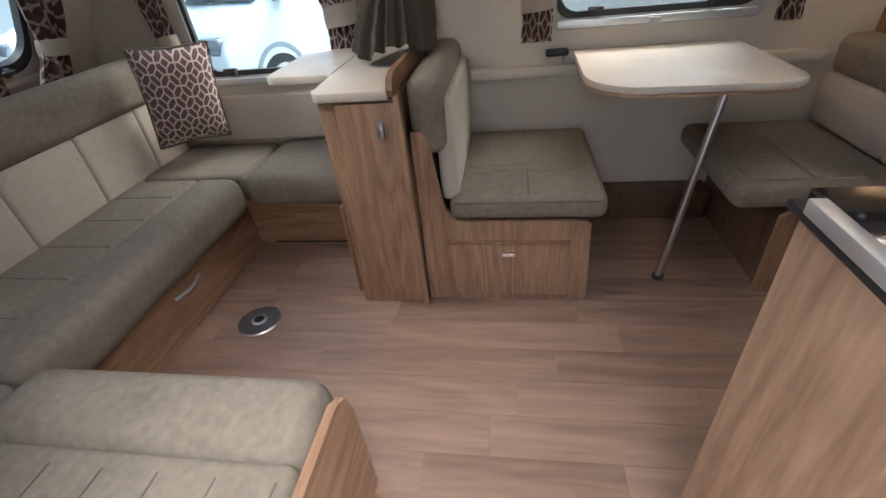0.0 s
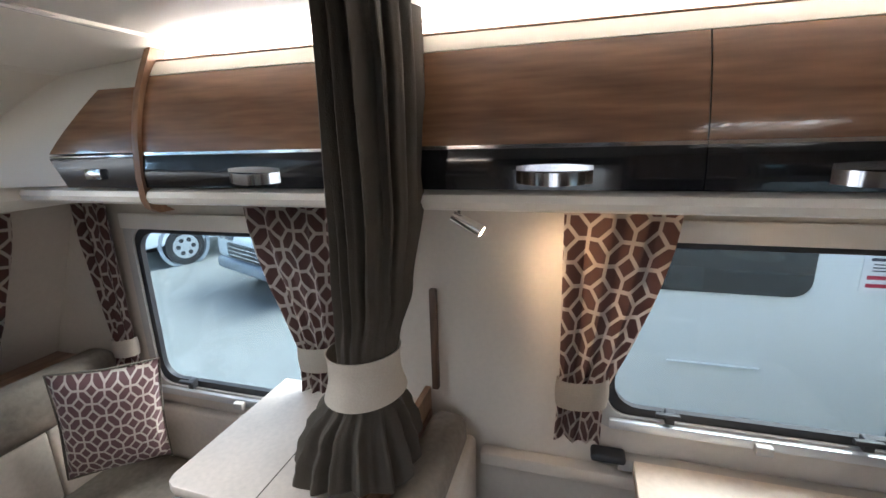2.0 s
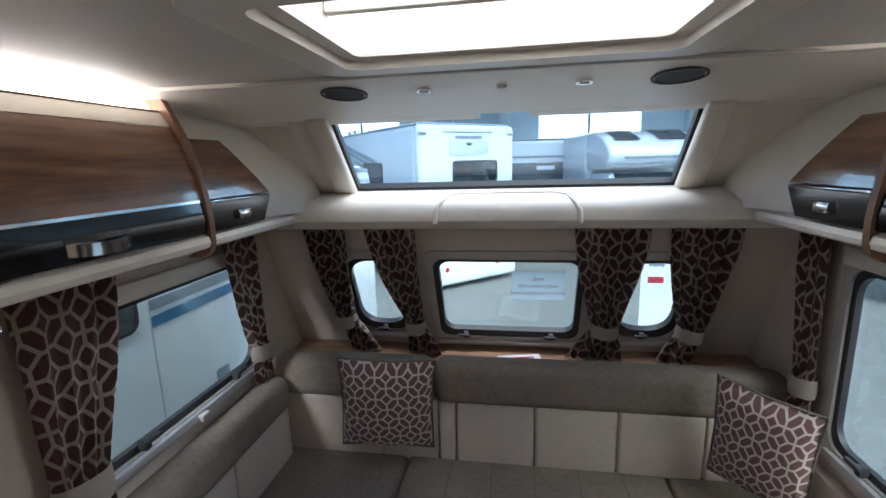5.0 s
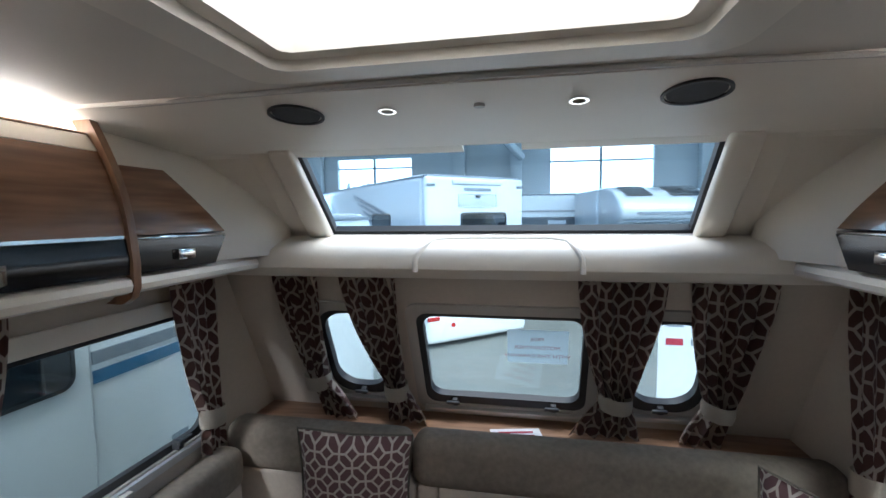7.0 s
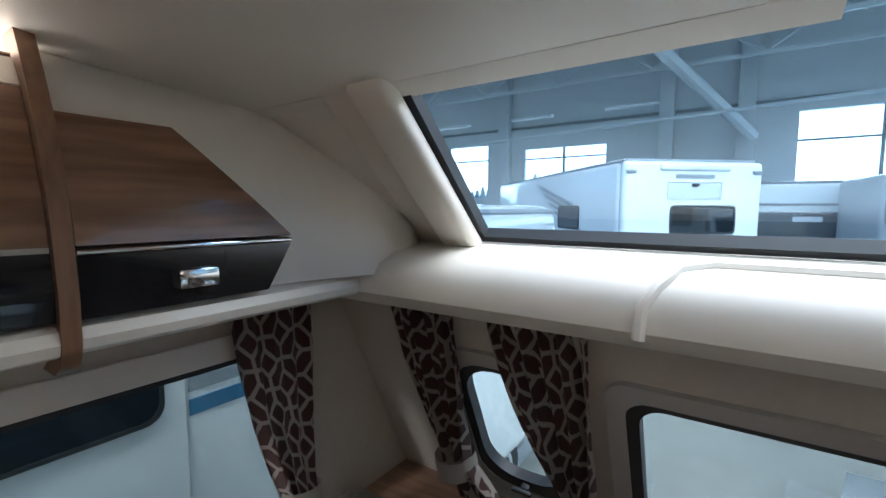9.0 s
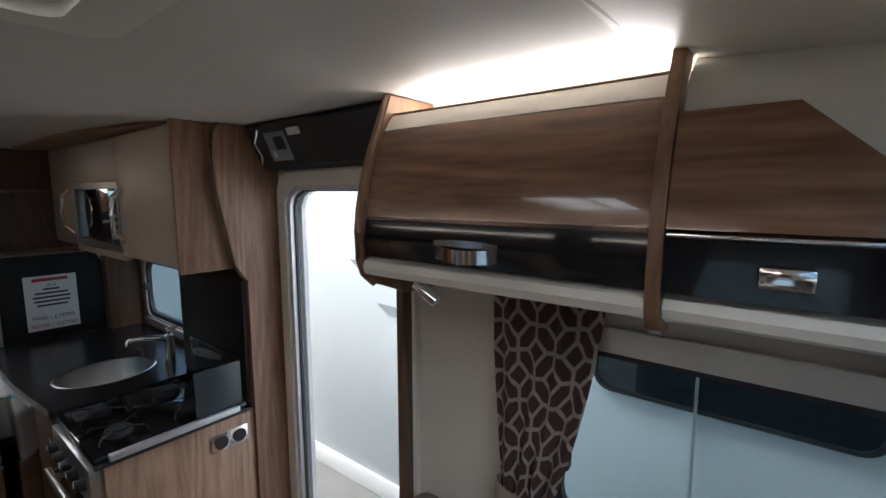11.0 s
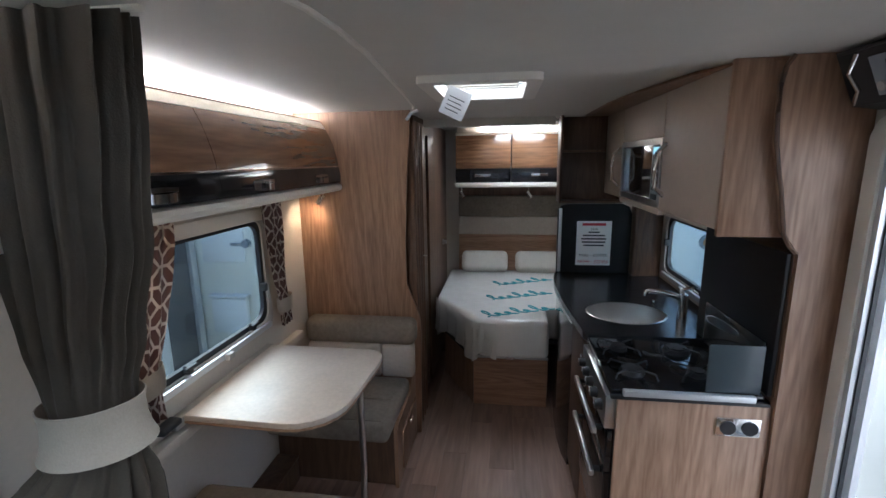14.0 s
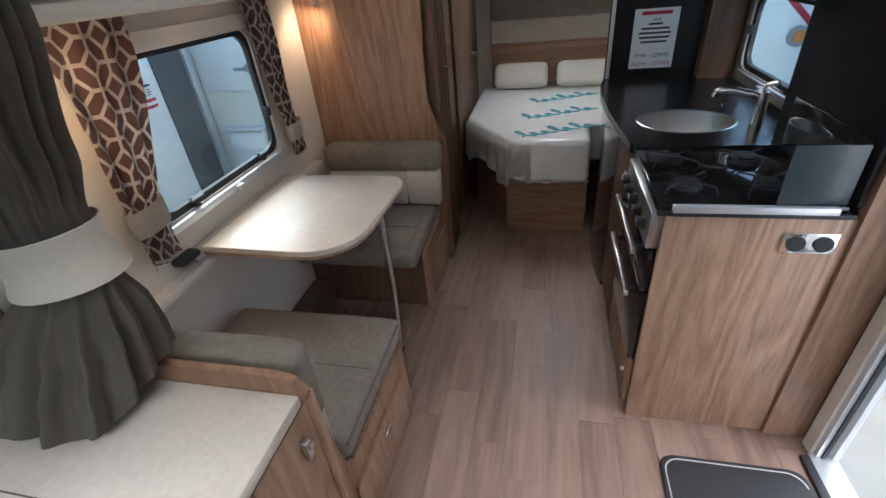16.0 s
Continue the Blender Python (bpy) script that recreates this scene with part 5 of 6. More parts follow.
# ---- kitchen ----
KX, KY = 0.46, 2.15
ku = thing("kitchen_unit", (0.7, 2.8, 0), "walnut kitchen unit with light end panel", "kitchen unit")
part("end_panel", bx(KX + 0.02, 0.955, KY, KY + 0.02, 0.0, 0.892), M_PANEL, ku)
part("body", bx(KX + 0.05, 1.09, KY + 0.021, 3.75, 0.06, 0.78), M_DARKW, ku)
part("plinth", bx(KX + 0.06, KX + 0.08, KY + 0.021, 3.0, 0.0, 0.06), M_DARKW, ku)
part("left_front", bx(KX, KX + 0.02, 2.63, 3.0, 0.06, 0.86), M_DARKW, ku)
part("curved_end", prism([(KX, 3.001), (KX - 0.02, 3.1), (KX - 0.03, 3.25), (KX - 0.025, 3.48), (KX, 3.75), (KX + 0.049, 3.75), (KX + 0.049, 3.001)], "z", 0.0, 0.87), M_BLACK, ku, "glossy black curved end")
part("lower_drawer", bx(KX, KX + 0.019, KY + 0.022, 2.625, 0.06, 0.27), M_WOODV, ku)
for z in (0.80, 0.66, 0.20):
    y = 2.68 if z > 0.5 else 2.21
    part("button", cyl(bmesh.new(), (KX - 0.012, y, z), (KX + 0.0, y, z), 0.012), M_CHROME, ku)
ov = thing("oven", (0.45, 2.3, 0.27), "black glass oven and grill with steel handles and knob panel", "oven")
part("oven_door", bx(KX - 0.005, KX + 0.04, KY + 0.03, 2.62, 0.28, 0.585, 0.004), M_BLACK, ov)
part("grill_door", bx(KX - 0.005, KX + 0.04, KY + 0.03, 2.62, 0.59, 0.755, 0.004), M_BLACK, ov)
cp = part("control_panel", bx(KX - 0.012, KX + 0.04, KY + 0.03, 2.62, 0.76, 0.885, 0.004), M_STEEL, ov, "brushed steel control panel")
for k in range(5):
    y = 2.23 + 0.083 * k
    kn = part("knob", cyl(bmesh.new(), (KX - 0.038, y, 0.825), (KX - 0.0125, y, 0.825), 0.016, 0.021), M_BLACKM, cp)
    part("pointer", bx(KX - 0.041, KX - 0.0385, y - 0.002, y + 0.002, 0.825, 0.84, 0), M_PAPER, kn)
for z in (0.735, 0.565):
    hd = part("handle", bx(KX - 0.05, KX - 0.03, KY + 0.05, 2.60, z - 0.012, z + 0.012, 0.006, 3), M_STEEL, ov, "brushed steel bar handle")
    for y in (KY + 0.08, 2.57):
        part("stand_off", bx(KX - 0.03, KX - 0.0055, y - 0.008, y + 0.008, z - 0.008, z + 0.008, 0.002), M_BLACKM, hd)
wt = thing("kitchen_worktop", (0.7, 2.8, 0.9), "black speckled worktop with a curved inner end", "worktop")
cx0, cy0, rx0, ry0 = 0.70, 2.93, 0.18, 0.155
outer = [(KX - 0.005, 2.63), (0.93, 2.63), (1.095, 2.63), (1.095, 3.745), (0.45, 3.745), (0.422, 3.62), (0.41, 3.43), (0.415, 3.1), (0.432, 2.88)]
def rim(n):
    return [(cx0 + rx0 * math.cos(k * math.tau / n), cy0 + ry0 * math.sin(k * math.tau / n)) for k in range(n)]
def slab_with_hole(outer, hole, z0, z1):
    """A flat slab with one round hole: walls and a strip fan between outline and hole."""
    n = len(hole)
    c = Vector((cx0, cy0))
    ray = []
    for h in hole:
        d = (Vector(h) - c).normalized()
        best = None
        for i in range(len(outer)):
            a, b = Vector(outer[i]), Vector(outer[(i + 1) % len(outer)])
            e = b - a
            den = d.x * e.y - d.y * e.x
            if abs(den) < 1e-9:
                continue
            t = ((a.x - c.x) * e.y - (a.y - c.y) * e.x) / den
            q = ((a.x - c.x) * d.y - (a.y - c.y) * d.x) / den
            if t > 0 and -1e-6 <= q <= 1 + 1e-6 and (best is None or t < best):
                best = t
        ray.append(tuple(c + d * best))
    return ring(ray, hole, "z", z0, z1)
part("slab", slab_with_hole(outer, rim(96), 0.893, 0.925), M_STONE, wt)
part("edge_band", prism([(0.432, 2.88), (0.415, 3.1), (0.41, 3.43), (0.422, 3.62), (0.427, 3.62), (0.415, 3.43), (0.42, 3.1), (0.437, 2.88)], "z", 0.878, 0.8925), M_ALU, wt, "aluminium edge band")
sk = thing("sink", (cx0, cy0, 0.8), "oval stainless steel sink set into the worktop", "sink")
bm = bmesh.new()
rows = []
for f, z in ((1.06, 0.9262), (1.03, 0.929), (0.99, 0.926), (0.97, 0.90), (0.93, 0.83), (0.80, 0.80), (0.2, 0.795)):
    rows.append([bm.verts.new((cx0 + rx0 * f * math.cos(k * math.tau / 40), cy0 + ry0 * f * math.sin(k * math.tau / 40), z)) for k in range(40)])
for a, b in zip(rows, rows[1:]):
    for k in range(40):
        bm.faces.new((a[k], a[(k + 1) % 40], b[(k + 1) % 40], b[k]))
bm.faces.new(rows[-1])
part("bowl", bm, M_STEEL, sk)
part("drain", cyl(bmesh.new(), (cx0, cy0, 0.796), (cx0, cy0, 0.80), 0.026, seg=20), M_CHROME, sk)
tp = thing("mixer_tap", (0.92, 2.82, 0.926), "chrome mixer tap with a long spout over the sink", "tap")
part("body", cyl(bmesh.new(), (0.92, 2.82, 0.926), (0.92, 2.82, 1.06), 0.022, 0.019), M_CHROME, tp)
part("spout", tube([(0.92, 2.82, 1.035), (0.89, 2.828, 1.052), (0.83, 2.85, 1.062), (0.785, 2.865, 1.062), (0.772, 2.87, 1.055), (0.768, 2.871, 1.036)], 0.013, 10), M_CHROME, tp)
part("lever", tube([(0.92, 2.82, 1.06), (0.92, 2.82, 1.085), (0.945, 2.79, 1.10)], 0.009), M_CHROME, tp)
pl = thing("sink_plug_button", (0.88, 3.08, 0.926), "small chrome plug control on the worktop", "plug control")
part("button", cyl(bmesh.new(), (0.88, 3.08, 0.926), (0.88, 3.08, 0.95), 0.013), M_CHROME, pl)
hob = thing("gas_hob", (0.65, 2.3, 0.893), "black glass gas hob with pan supports and aluminium front strip", "hob")
part("glass_top", bx(KX, 0.935, KY + 0.012, 2.625, 0.893, 0.922, 0.003), M_BLACK, hob)
part("front_strip", bx(KX + 0.035, 0.90, KY - 0.010, KY + 0.011, 0.906, 0.927, 0.003), M_ALU, hob, "aluminium front strip")
part("edge_band", bx(KX - 0.004, 0.945, KY - 0.006, KY + 0.0115, 0.8925, 0.9055, 0.003), M_BLACKM, hob, "matt black edge band")
for bxx, byy, r in ((0.56, 2.29, 0.045), (0.56, 2.49, 0.035), (0.78, 2.29, 0.035), (0.78, 2.49, 0.05)):
    bu = part("burner", cyl(bmesh.new(), (bxx, byy, 0.923), (bxx, byy, 0.938), r, r * 0.85, 20), M_BLACKM, hob)
    part("cap", cyl(bmesh.new(), (bxx, byy, 0.938), (bxx, byy, 0.944), r * 0.7, seg=20), M_BLACKM, bu)
    for a in range(4):
        u, v = math.cos(a * math.pi / 2 + 0.78), math.sin(a * math.pi / 2 + 0.78)
        part("pan_support", tube([(bxx + u * 0.10, byy + v * 0.09, 0.924), (bxx + u * 0.09, byy + v * 0.08, 0.943), (bxx + u * 0.025, byy + v * 0.025, 0.945)], 0.0035, 6), M_BLACKM, hob)
lid = thing("glass_hob_lid", (0.87, 2.3, 0.93), "raised dark glass hob lid leaning on the wall panel", "hob lid")
part("pane", bx(0.922, 0.930, KY + 0.03, 2.60, 0.927, 1.10, 0.003), M_DARKGLASS, lid)
# opaque grey of the side guard stands for the reflection on its glass
part("side_guard", bx(0.755, 0.921, KY + 0.014, KY + 0.020, 0.9255, 1.092, 0.002), mat("grey_reflection_glass", (0.05, 0.064, 0.07), 0.08, var=0.05, spec=0.3), lid, "glass side guard with the door's reflection put in as grey")
spn = thing("splash_panel", (0.95, 2.3, 0.9), "glossy black splash panel beside the hob", "splash panel")
part("panel", bx(0.936, 0.95, KY + 0.004, 2.70, 0.926, 1.394, 0.004), M_BLACKS, spn)
part("casing", bx(0.9505, 1.09, KY + 0.004, 2.70, 0.926, 1.394), M_DARKW, spn)
so = thing("double_socket", (0.86, KY, 0.79), "chrome double socket with two black round outlets", "socket")
part("plate", bx(0.79, 0.925, KY - 0.008, KY - 0.0005, 0.785, 0.85, 0.003), M_CHROME, so)
for x in (0.824, 0.891):
    part("outlet", cyl(bmesh.new(), (x, KY - 0.013, 0.817), (x, KY - 0.0085, 0.817), 0.024, seg=24), M_BLACKM, so)
po = thing("door_post_panel", (1.0, 2.1, 0), "light walnut post panel between the kitchen and the door", "panel", kind="structure")
part("post", prism([(0.956, 0.0), (1.098, 0.0), (1.098, 1.953), (0.88, 1.953), (0.855, 1.90), (0.86, 1.72), (0.89, 1.58), (0.91, 1.46), (0.956, 1.395)], "y", KY - 0.012, KY + 0.018), M_WOODV, po)
part("edging", tube([(x - 0.002, KY - 0.010, z) for x, z in ((0.88, 1.952), (0.862, 1.925), (0.854, 1.88), (0.854, 1.80), (0.862, 1.71), (0.876, 1.64), (0.89, 1.58), (0.90, 1.52), (0.912, 1.455), (0.93, 1.42), (0.953, 1.396))], 0.006, 6), M_DARKW, po, "dark edging along the curve")

UP = Matrix.Translation((0, 0, 0.045))
uc = thing("kitchen_wall_cabinet", (0.9, 2.8, 1.35), "walnut kitchen wall cabinet with grey-brown doors", "wall cabinet")
part("body", bx(0.775, 1.095, KY + 0.04, 3.765, 1.41, 1.90, 0.01), M_WOODV, uc)
part("end_panel", bx(0.74, 1.095, KY + 0.02, KY + 0.039, 1.395, 1.91, 0.004), M_WOODV, uc)
M_DOORG = mat("beige_grey_door", (0.40, 0.32, 0.255), 0.42, var=0.05, scale=40, bump=0.03)
d1 = part("door", bx(0.74, 0.7745, KY + 0.0405, 2.71, 1.415, 1.895, 0.006), M_DOORG, uc)
part("handle", tube([(0.742, 2.665, 1.69), (0.705, 2.665, 1.655), (0.698, 2.665, 1.585), (0.705, 2.665, 1.515), (0.742, 2.665, 1.48)], 0.009), M_CHROME, d1, "bowed chrome handle")
part("microwave_flap", bx(0.74, 0.7745, 2.713, 3.36, 1.72, 1.895, 0.006), M_DOORG, uc)
d2 = part("door", bx(0.74, 0.7745, 3.363, 3.765, 1.415, 1.895, 0.006), M_DOORG, uc)
part("handle", tube([(0.742, 3.40, 1.69), (0.705, 3.40, 1.655), (0.698, 3.40, 1.585), (0.705, 3.40, 1.515), (0.742, 3.40, 1.48)], 0.009), M_CHROME, d2, "bowed chrome handle")
part("lower_trim", bx(0.74, 0.7745, 2.713, 3.36, 1.395, 1.425, 0.004), M_DOORG, uc)
uc.matrix_basis = UP @ uc.matrix_basis
part("pelmet", prism([(0.60, 3.76), (0.60, 3.1), (0.63, 2.75), (0.70, 2.35), (0.76, 2.22), (0.84, KY + 0.019), (1.095, KY + 0.019), (1.095, 3.76)], "z", 1.942, 1.9535, 0.004), M_TRIM, uc, "walnut ceiling pelmet")
mw = thing("microwave_oven", (0.72, 2.96, 1.395), "built-in black glass microwave with a steel surround", "microwave")
part("front", bx(0.745, 0.7745, 2.72, 3.355, 1.43, 1.715, 0.004), M_BLACK, mw)
part("keypad", bx(0.740, 0.7445, 2.73, 2.83, 1.445, 1.705, 0.002), M_BLACKM, mw)
for k in range(4):
    for j in range(3):
        part("key", bx(0.737, 0.7395, 2.745 + 0.027 * j, 2.762 + 0.027 * j, 1.48 + 0.03 * k, 1.495 + 0.03 * k, 0), M_GREYS, mw)
part("display", bx(0.737, 0.7395, 2.745, 2.815, 1.65, 1.68, 0), glow("display", (0.2, 0.5, 0.6), 0.3), mw)
part("steel_edge", bx(0.743, 0.7445, 2.84, 2.845, 1.435, 1.71, 0), M_STEEL, mw)
part("steel_surround", ring(rrect(2.716, 3.357, 1.427, 1.717, 0.006), rrect(2.735, 3.335, 1.455, 1.690, 0.006), "x", 0.7385, 0.7445), M_STEEL, mw, "brushed steel surround")
mw.matrix_basis = UP @ mw.matrix_basis

bp = thing("black_panel", (0.7, 3.58, 0.9), "upright glossy black panel at the end of the worktop", "panel")
part("panel", prism([(0.45, 0.926), (0.45, 1.345), (0.47, 1.378), (0.51, 1.388), (0.86, 1.388), (0.90, 1.37), (0.92, 1.32), (0.92, 0.926)], "y", 3.735, 3.755), M_BLACKS, bp)
part("edge_strip", bx(0.456, 0.476, 3.726, 3.7345, 0.93, 1.36, 0.003), M_ALU, bp, "aluminium edge strip")
part("side_post", bx(0.9205, 1.09, 3.66, 3.755, 0.926, 1.383), M_DARKW, bp)
ps = thing("price_poster", (0.65, 3.73, 0.93), "white price sheet with black and red print on the black panel", "poster")
part("sheet", bx(0.54, 0.762, 3.7315, 3.7342, 0.928, 1.225, 0), M_PAPER, ps)
TXT = lambda x, z: pose(x, 3.7312, z, 90, 0, 0)
part("red_heading", bx(0.575, 0.725, 3.7305, 3.7313, 1.195, 1.212, 0), M_REDINK, ps)
for k, wd in ((1, 0.07), (2, 0.14), (3, 0.16), (4, 0.15), (5, 0.13)):
    part("print_line", bx(0.651 - wd / 2, 0.651 + wd / 2, 3.7305, 3.7313, 1.168 - 0.022 * k, 1.178 - 0.022 * k, 0), M_INK, ps)
lettering("2018", 0.022, TXT(0.651, 1.165), M_INK, ps)
lettering("WAS - £29995", 0.030, TXT(0.651, 0.985), M_INK, ps)
lettering("NOW - £27450", 0.030, TXT(0.651, 0.942), M_REDINK, ps)
ps.matrix_basis = Matrix.Translation((0.035, 0, 0.05)) @ ps.matrix_basis

# ---- entrance door opening ----
y0, y1, z0, z1 = DOOR
dr = thing("door_1", (W, (y0 + y1) / 2, 0), "white framed entrance door opening with rubber seals, door open", "door", kind="structure")
def arch(m, top):
    return [(y0 - m, -0.04), (y1 + m, -0.04), (y1 + m, top - 0.06), (y1 + m - 0.02, top - 0.02), (y1 + m - 0.06, top), (y0 - m + 0.06, top), (y0 - m + 0.02, top - 0.02), (y0 - m, top - 0.06)]
part("door_frame", ring(arch(0.045, z1 + 0.045), arch(-0.004, z1 - 0.004), "x", W - 0.022, W - 0.001), M_CREAM, dr)
part("inner_seal", ring(arch(-0.002, z1 - 0.002), arch(-0.022, z1 - 0.02), "x", W - 0.012, W + 0.02), M_ALU, dr)
part("rubber_seal", ring(arch(-0.0225, z1 - 0.0205), arch(-0.027, z1 - 0.025), "x", W + 0.004, W + 0.016), M_RUBBER, dr)
part("outer_frame", ring(arch(0.02, z1 + 0.02), arch(-0.026, z1 - 0.024), "x", W + T + 0.001, W + T + 0.02), M_WHITE, dr)
part("sill", bx(W - 0.03, W + T + 0.02, y0 + 0.001, y1 - 0.001, -0.048, 0.012, 0.004), M_ALU, dr)
part("sill_lip", bx(W - 0.06, W - 0.031, y0 + 0.02, y1 - 0.02, 0.0, 0.018, 0.004), M_BLACKM, dr)
cpn = thing("control_panel_box", (1.0, 1.75, 1.75), "black control panel box over the door with sockets and switches", "control panel")
part("box", prism([(1.098, 1.80), (1.03, 1.81), (0.97, 1.948), (1.098, 1.948)], "y", 1.395, 2.13), M_BLACKM, cpn)
MC = lambda y, z, o=0.0: pose(1.03 - (z - 1.81) * 0.43 - o, y, z, 0, -23.5, 0)
part("face_plate", move(bx(-0.004, 0.0, -0.06, 0.06, -0.05, 0.05, 0.002), MC(1.97, 1.873)), M_GREYS, cpn)
part("screen", move(bx(-0.006, -0.0042, -0.045, 0.01, -0.01, 0.035, 0), MC(1.97, 1.873)), M_DARKGLASS, cpn)
part("dial", move(cyl(bmesh.new(), (-0.012, 0.035, -0.025), (-0.0042, 0.035, -0.025), 0.012), MC(1.97, 1.873)), M_FRAMEG, cpn)
part("white_switch", move(bx(-0.012, -0.001, -0.03, 0.03, -0.012, 0.012, 0.003), MC(1.85, 1.915)), M_PAPER, cpn)
part("top_lip", tube([(0.972, 1.40, 1.942), (0.972, 2.12, 1.942)], 0.006), M_BLACKM, cpn)
part("trim_arc", tube([(1.025, 2.12, 1.815), (1.005, 2.08, 1.845), (0.99, 2.10, 1.89), (0.975, 2.06, 1.935)], 0.006), M_CHROME, cpn)
dp = thing("door_jamb_panel", (1.05, 1.44, 0), "dark walnut jamb panel between the sofa and the door", "panel", kind="structure")
part("jamb", bx(1.04, 1.099, 1.437, 1.465, 0.0, 1.45, 0.006), M_DARKW, dp)
mtb = thing("door_step_mat", (0.8, 1.77, 0.0), "black rubber step mat with rounded corners inside the door", "mat")
part("mat", prism(rrect(0.57, 1.03, 1.52, 1.99, 0.05), "z", 0.001, 0.016, 0.004), M_BLACKM, mtb)
part("mat_piping", tube([(*p, 0.013) for p in rrect(0.585, 1.015, 1.535, 1.975, 0.05)], 0.004, 6), M_FRAMEG, mtb)

# ---- showroom outside ----
GZ = -0.62
ground = solid("ground", bx(-60, 60, -60, 60, GZ - 0.1, GZ, 0), M_CONC, kind="structure", label="polished pale grey showroom concrete floor", category="ground")
def wheel(parent, c, r=0.34, w=0.2):
    c = Vector(c)
    t = part("wheel", cyl(bmesh.new(), c - Vector((w / 2, 0, 0)), c + Vector((w / 2, 0, 0)), r, seg=28), M_TYRE, parent)
    part("rim", cyl(bmesh.new(), c - Vector((w / 2 + 0.01, 0, 0)), c + Vector((w / 2 + 0.01, 0, 0)), r * 0.66, seg=24), M_ALU, t)
    # dark discs on the solid rim stand for shaded gaps between spokes
    for k in range(5):
        a = k * math.tau / 5
        d = Vector((0, math.cos(a), math.sin(a)))
        part("spoke_shade_disc", cyl(bmesh.new(), c + d * r * 0.4 - Vector((w / 2 + 0.014, 0, 0)), c + d * r * 0.4 + Vector((w / 2 + 0.014, 0, 0)), r * 0.14, seg=10), M_RUBBER, t)

def coach(name, x0, x1, y0, y1, z1, label, stripes=(), windows=(), face="x", cat="caravan"):
    """A parked leisure vehicle: rounded body, wheels, and windows on one face."""
    t = thing(name, ((x0 + x1) / 2, (y0 + y1) / 2, GZ), label, cat)
    part("body", bx(x0, x1, y0, y1, GZ + 0.40, z1, 0.16, 5), M_WHITE, t)
    part("skirt", bx(x0 + 0.05, x1 - 0.05, y0 + 0.1, y1 - 0.1, GZ + 0.25, GZ + 0.41), M_GREYS, t)
    for yy in (y0 + (y1 - y0) * 0.25, y0 + (y1 - y0) * 0.75):
        for xx in (x0 + 0.14, x1 - 0.14):
            wheel(t, (xx, yy, GZ + 0.34))
    for xx in (x0 + 0.05, x1 - 0.05):
        part("awning_rail", tube([(xx, y1 - 0.045, GZ + 0.6), (xx, y1 - 0.045, z1 - 0.06), (xx, y0 + 0.1, z1 - 0.06)], 0.03, 6), M_GREYS, t)
    part("roof_rail", tube([(x0 + 0.1, y1 - 0.045, z1 - 0.045), (x1 - 0.1, y1 - 0.045, z1 - 0.045)], 0.03, 6), M_GREYS, t)
    return t

# white panelled partition beyond the door
pw = thing("hall_partition", (2.35, 2.9, GZ), "white showroom partition wall with a white skirting", "partition wall", kind="structure")
part("panel", bx(2.35, 2.45, 1.75, 5.6, GZ, 2.3), M_PARTN, pw)
part("skirting", bx(2.325, 2.3495, 1.75, 5.6, GZ, GZ + 0.16, 0.006), M_WHITE, pw)
for ya, yb, za, zb in ((2.62, 3.22, 1.13, 1.215), (2.45, 2.93, 0.83, 0.915)):
    part("grey_bar", prism([(ya, za), (yb - 0.12, za + 0.01), (yb, zb), (ya, zb - 0.01)], "x", 2.342, 2.3495), M_GREYS, pw)
# motorhome seen through the door-side window
v = coach("parked_motorhome", 1.52, 3.7, -2.9, 1.25, 1.74, "white parked motorhome with dark windows and a blue stripe", cat="motorhome")
for a, b in ((0.36, 1.03),):
    w = part("window", prism(rrect(a, b, 1.10, 1.34, 0.05), "x", 1.508, 1.519), M_DARKGLASS, v)
    part("window_rim", ring(rrect(a - 0.008, b + 0.008, 1.092, 1.348, 0.055), rrect(a + 0.004, b - 0.004, 1.104, 1.336, 0.05), "x", 1.504, 1.5195), M_RUBBER, w)
part("seam", bx(1.496, 1.5035, 0.742, 0.750, 0.0, 1.6, 0), M_ALU, v)
part("seam", bx(1.514, 1.5195, 0.285, 0.289, 0.0, 1.6, 0), M_ALU, v)
part("blue_stripe", bx(1.514, 1.5195, -0.55, 0.28, 1.075, 1.125, 0), M_BLUE, v)
part("grey_stripe", bx(1.514, 1.5195, -0.40, 0.28, 1.15, 1.20, 0), M_GREYS, v)
part("service_hatch", bx(1.512, 1.5195, -0.17, -0.07, 0.62, 0.70, 0.004), M_GREYS, v)

# caravan seen through the kitchen window
v = coach("striped_caravan", 1.75, 3.95, 5.75, 10.5, 2.15, "white caravan with red swoosh graphics beyond the kitchen window")
for k in range(3):
    part("red_swoosh", move(bx(-0.55, 0.55, -0.006, 0, -0.035, 0.035 - 0.012 * k, 0), pose(2.45, 5.749, 1.10 - 0.16 * k, 0, 34 + 5 * k, 0)), M_REDINK if k != 1 else M_GREYS, v)
lp = part("round_lamp", cyl(bmesh.new(), (2.26, 5.72, 0.78), (2.26, 5.749, 0.78), 0.085, seg=24), M_GREYS, v)
part("amber_lens", cyl(bmesh.new(), (2.26, 5.708, 0.78), (2.26, 5.7195, 0.78), 0.05, seg=20), mat("amber_lens", (0.62, 0.22, 0.03), 0.2, coat=0.8), lp)

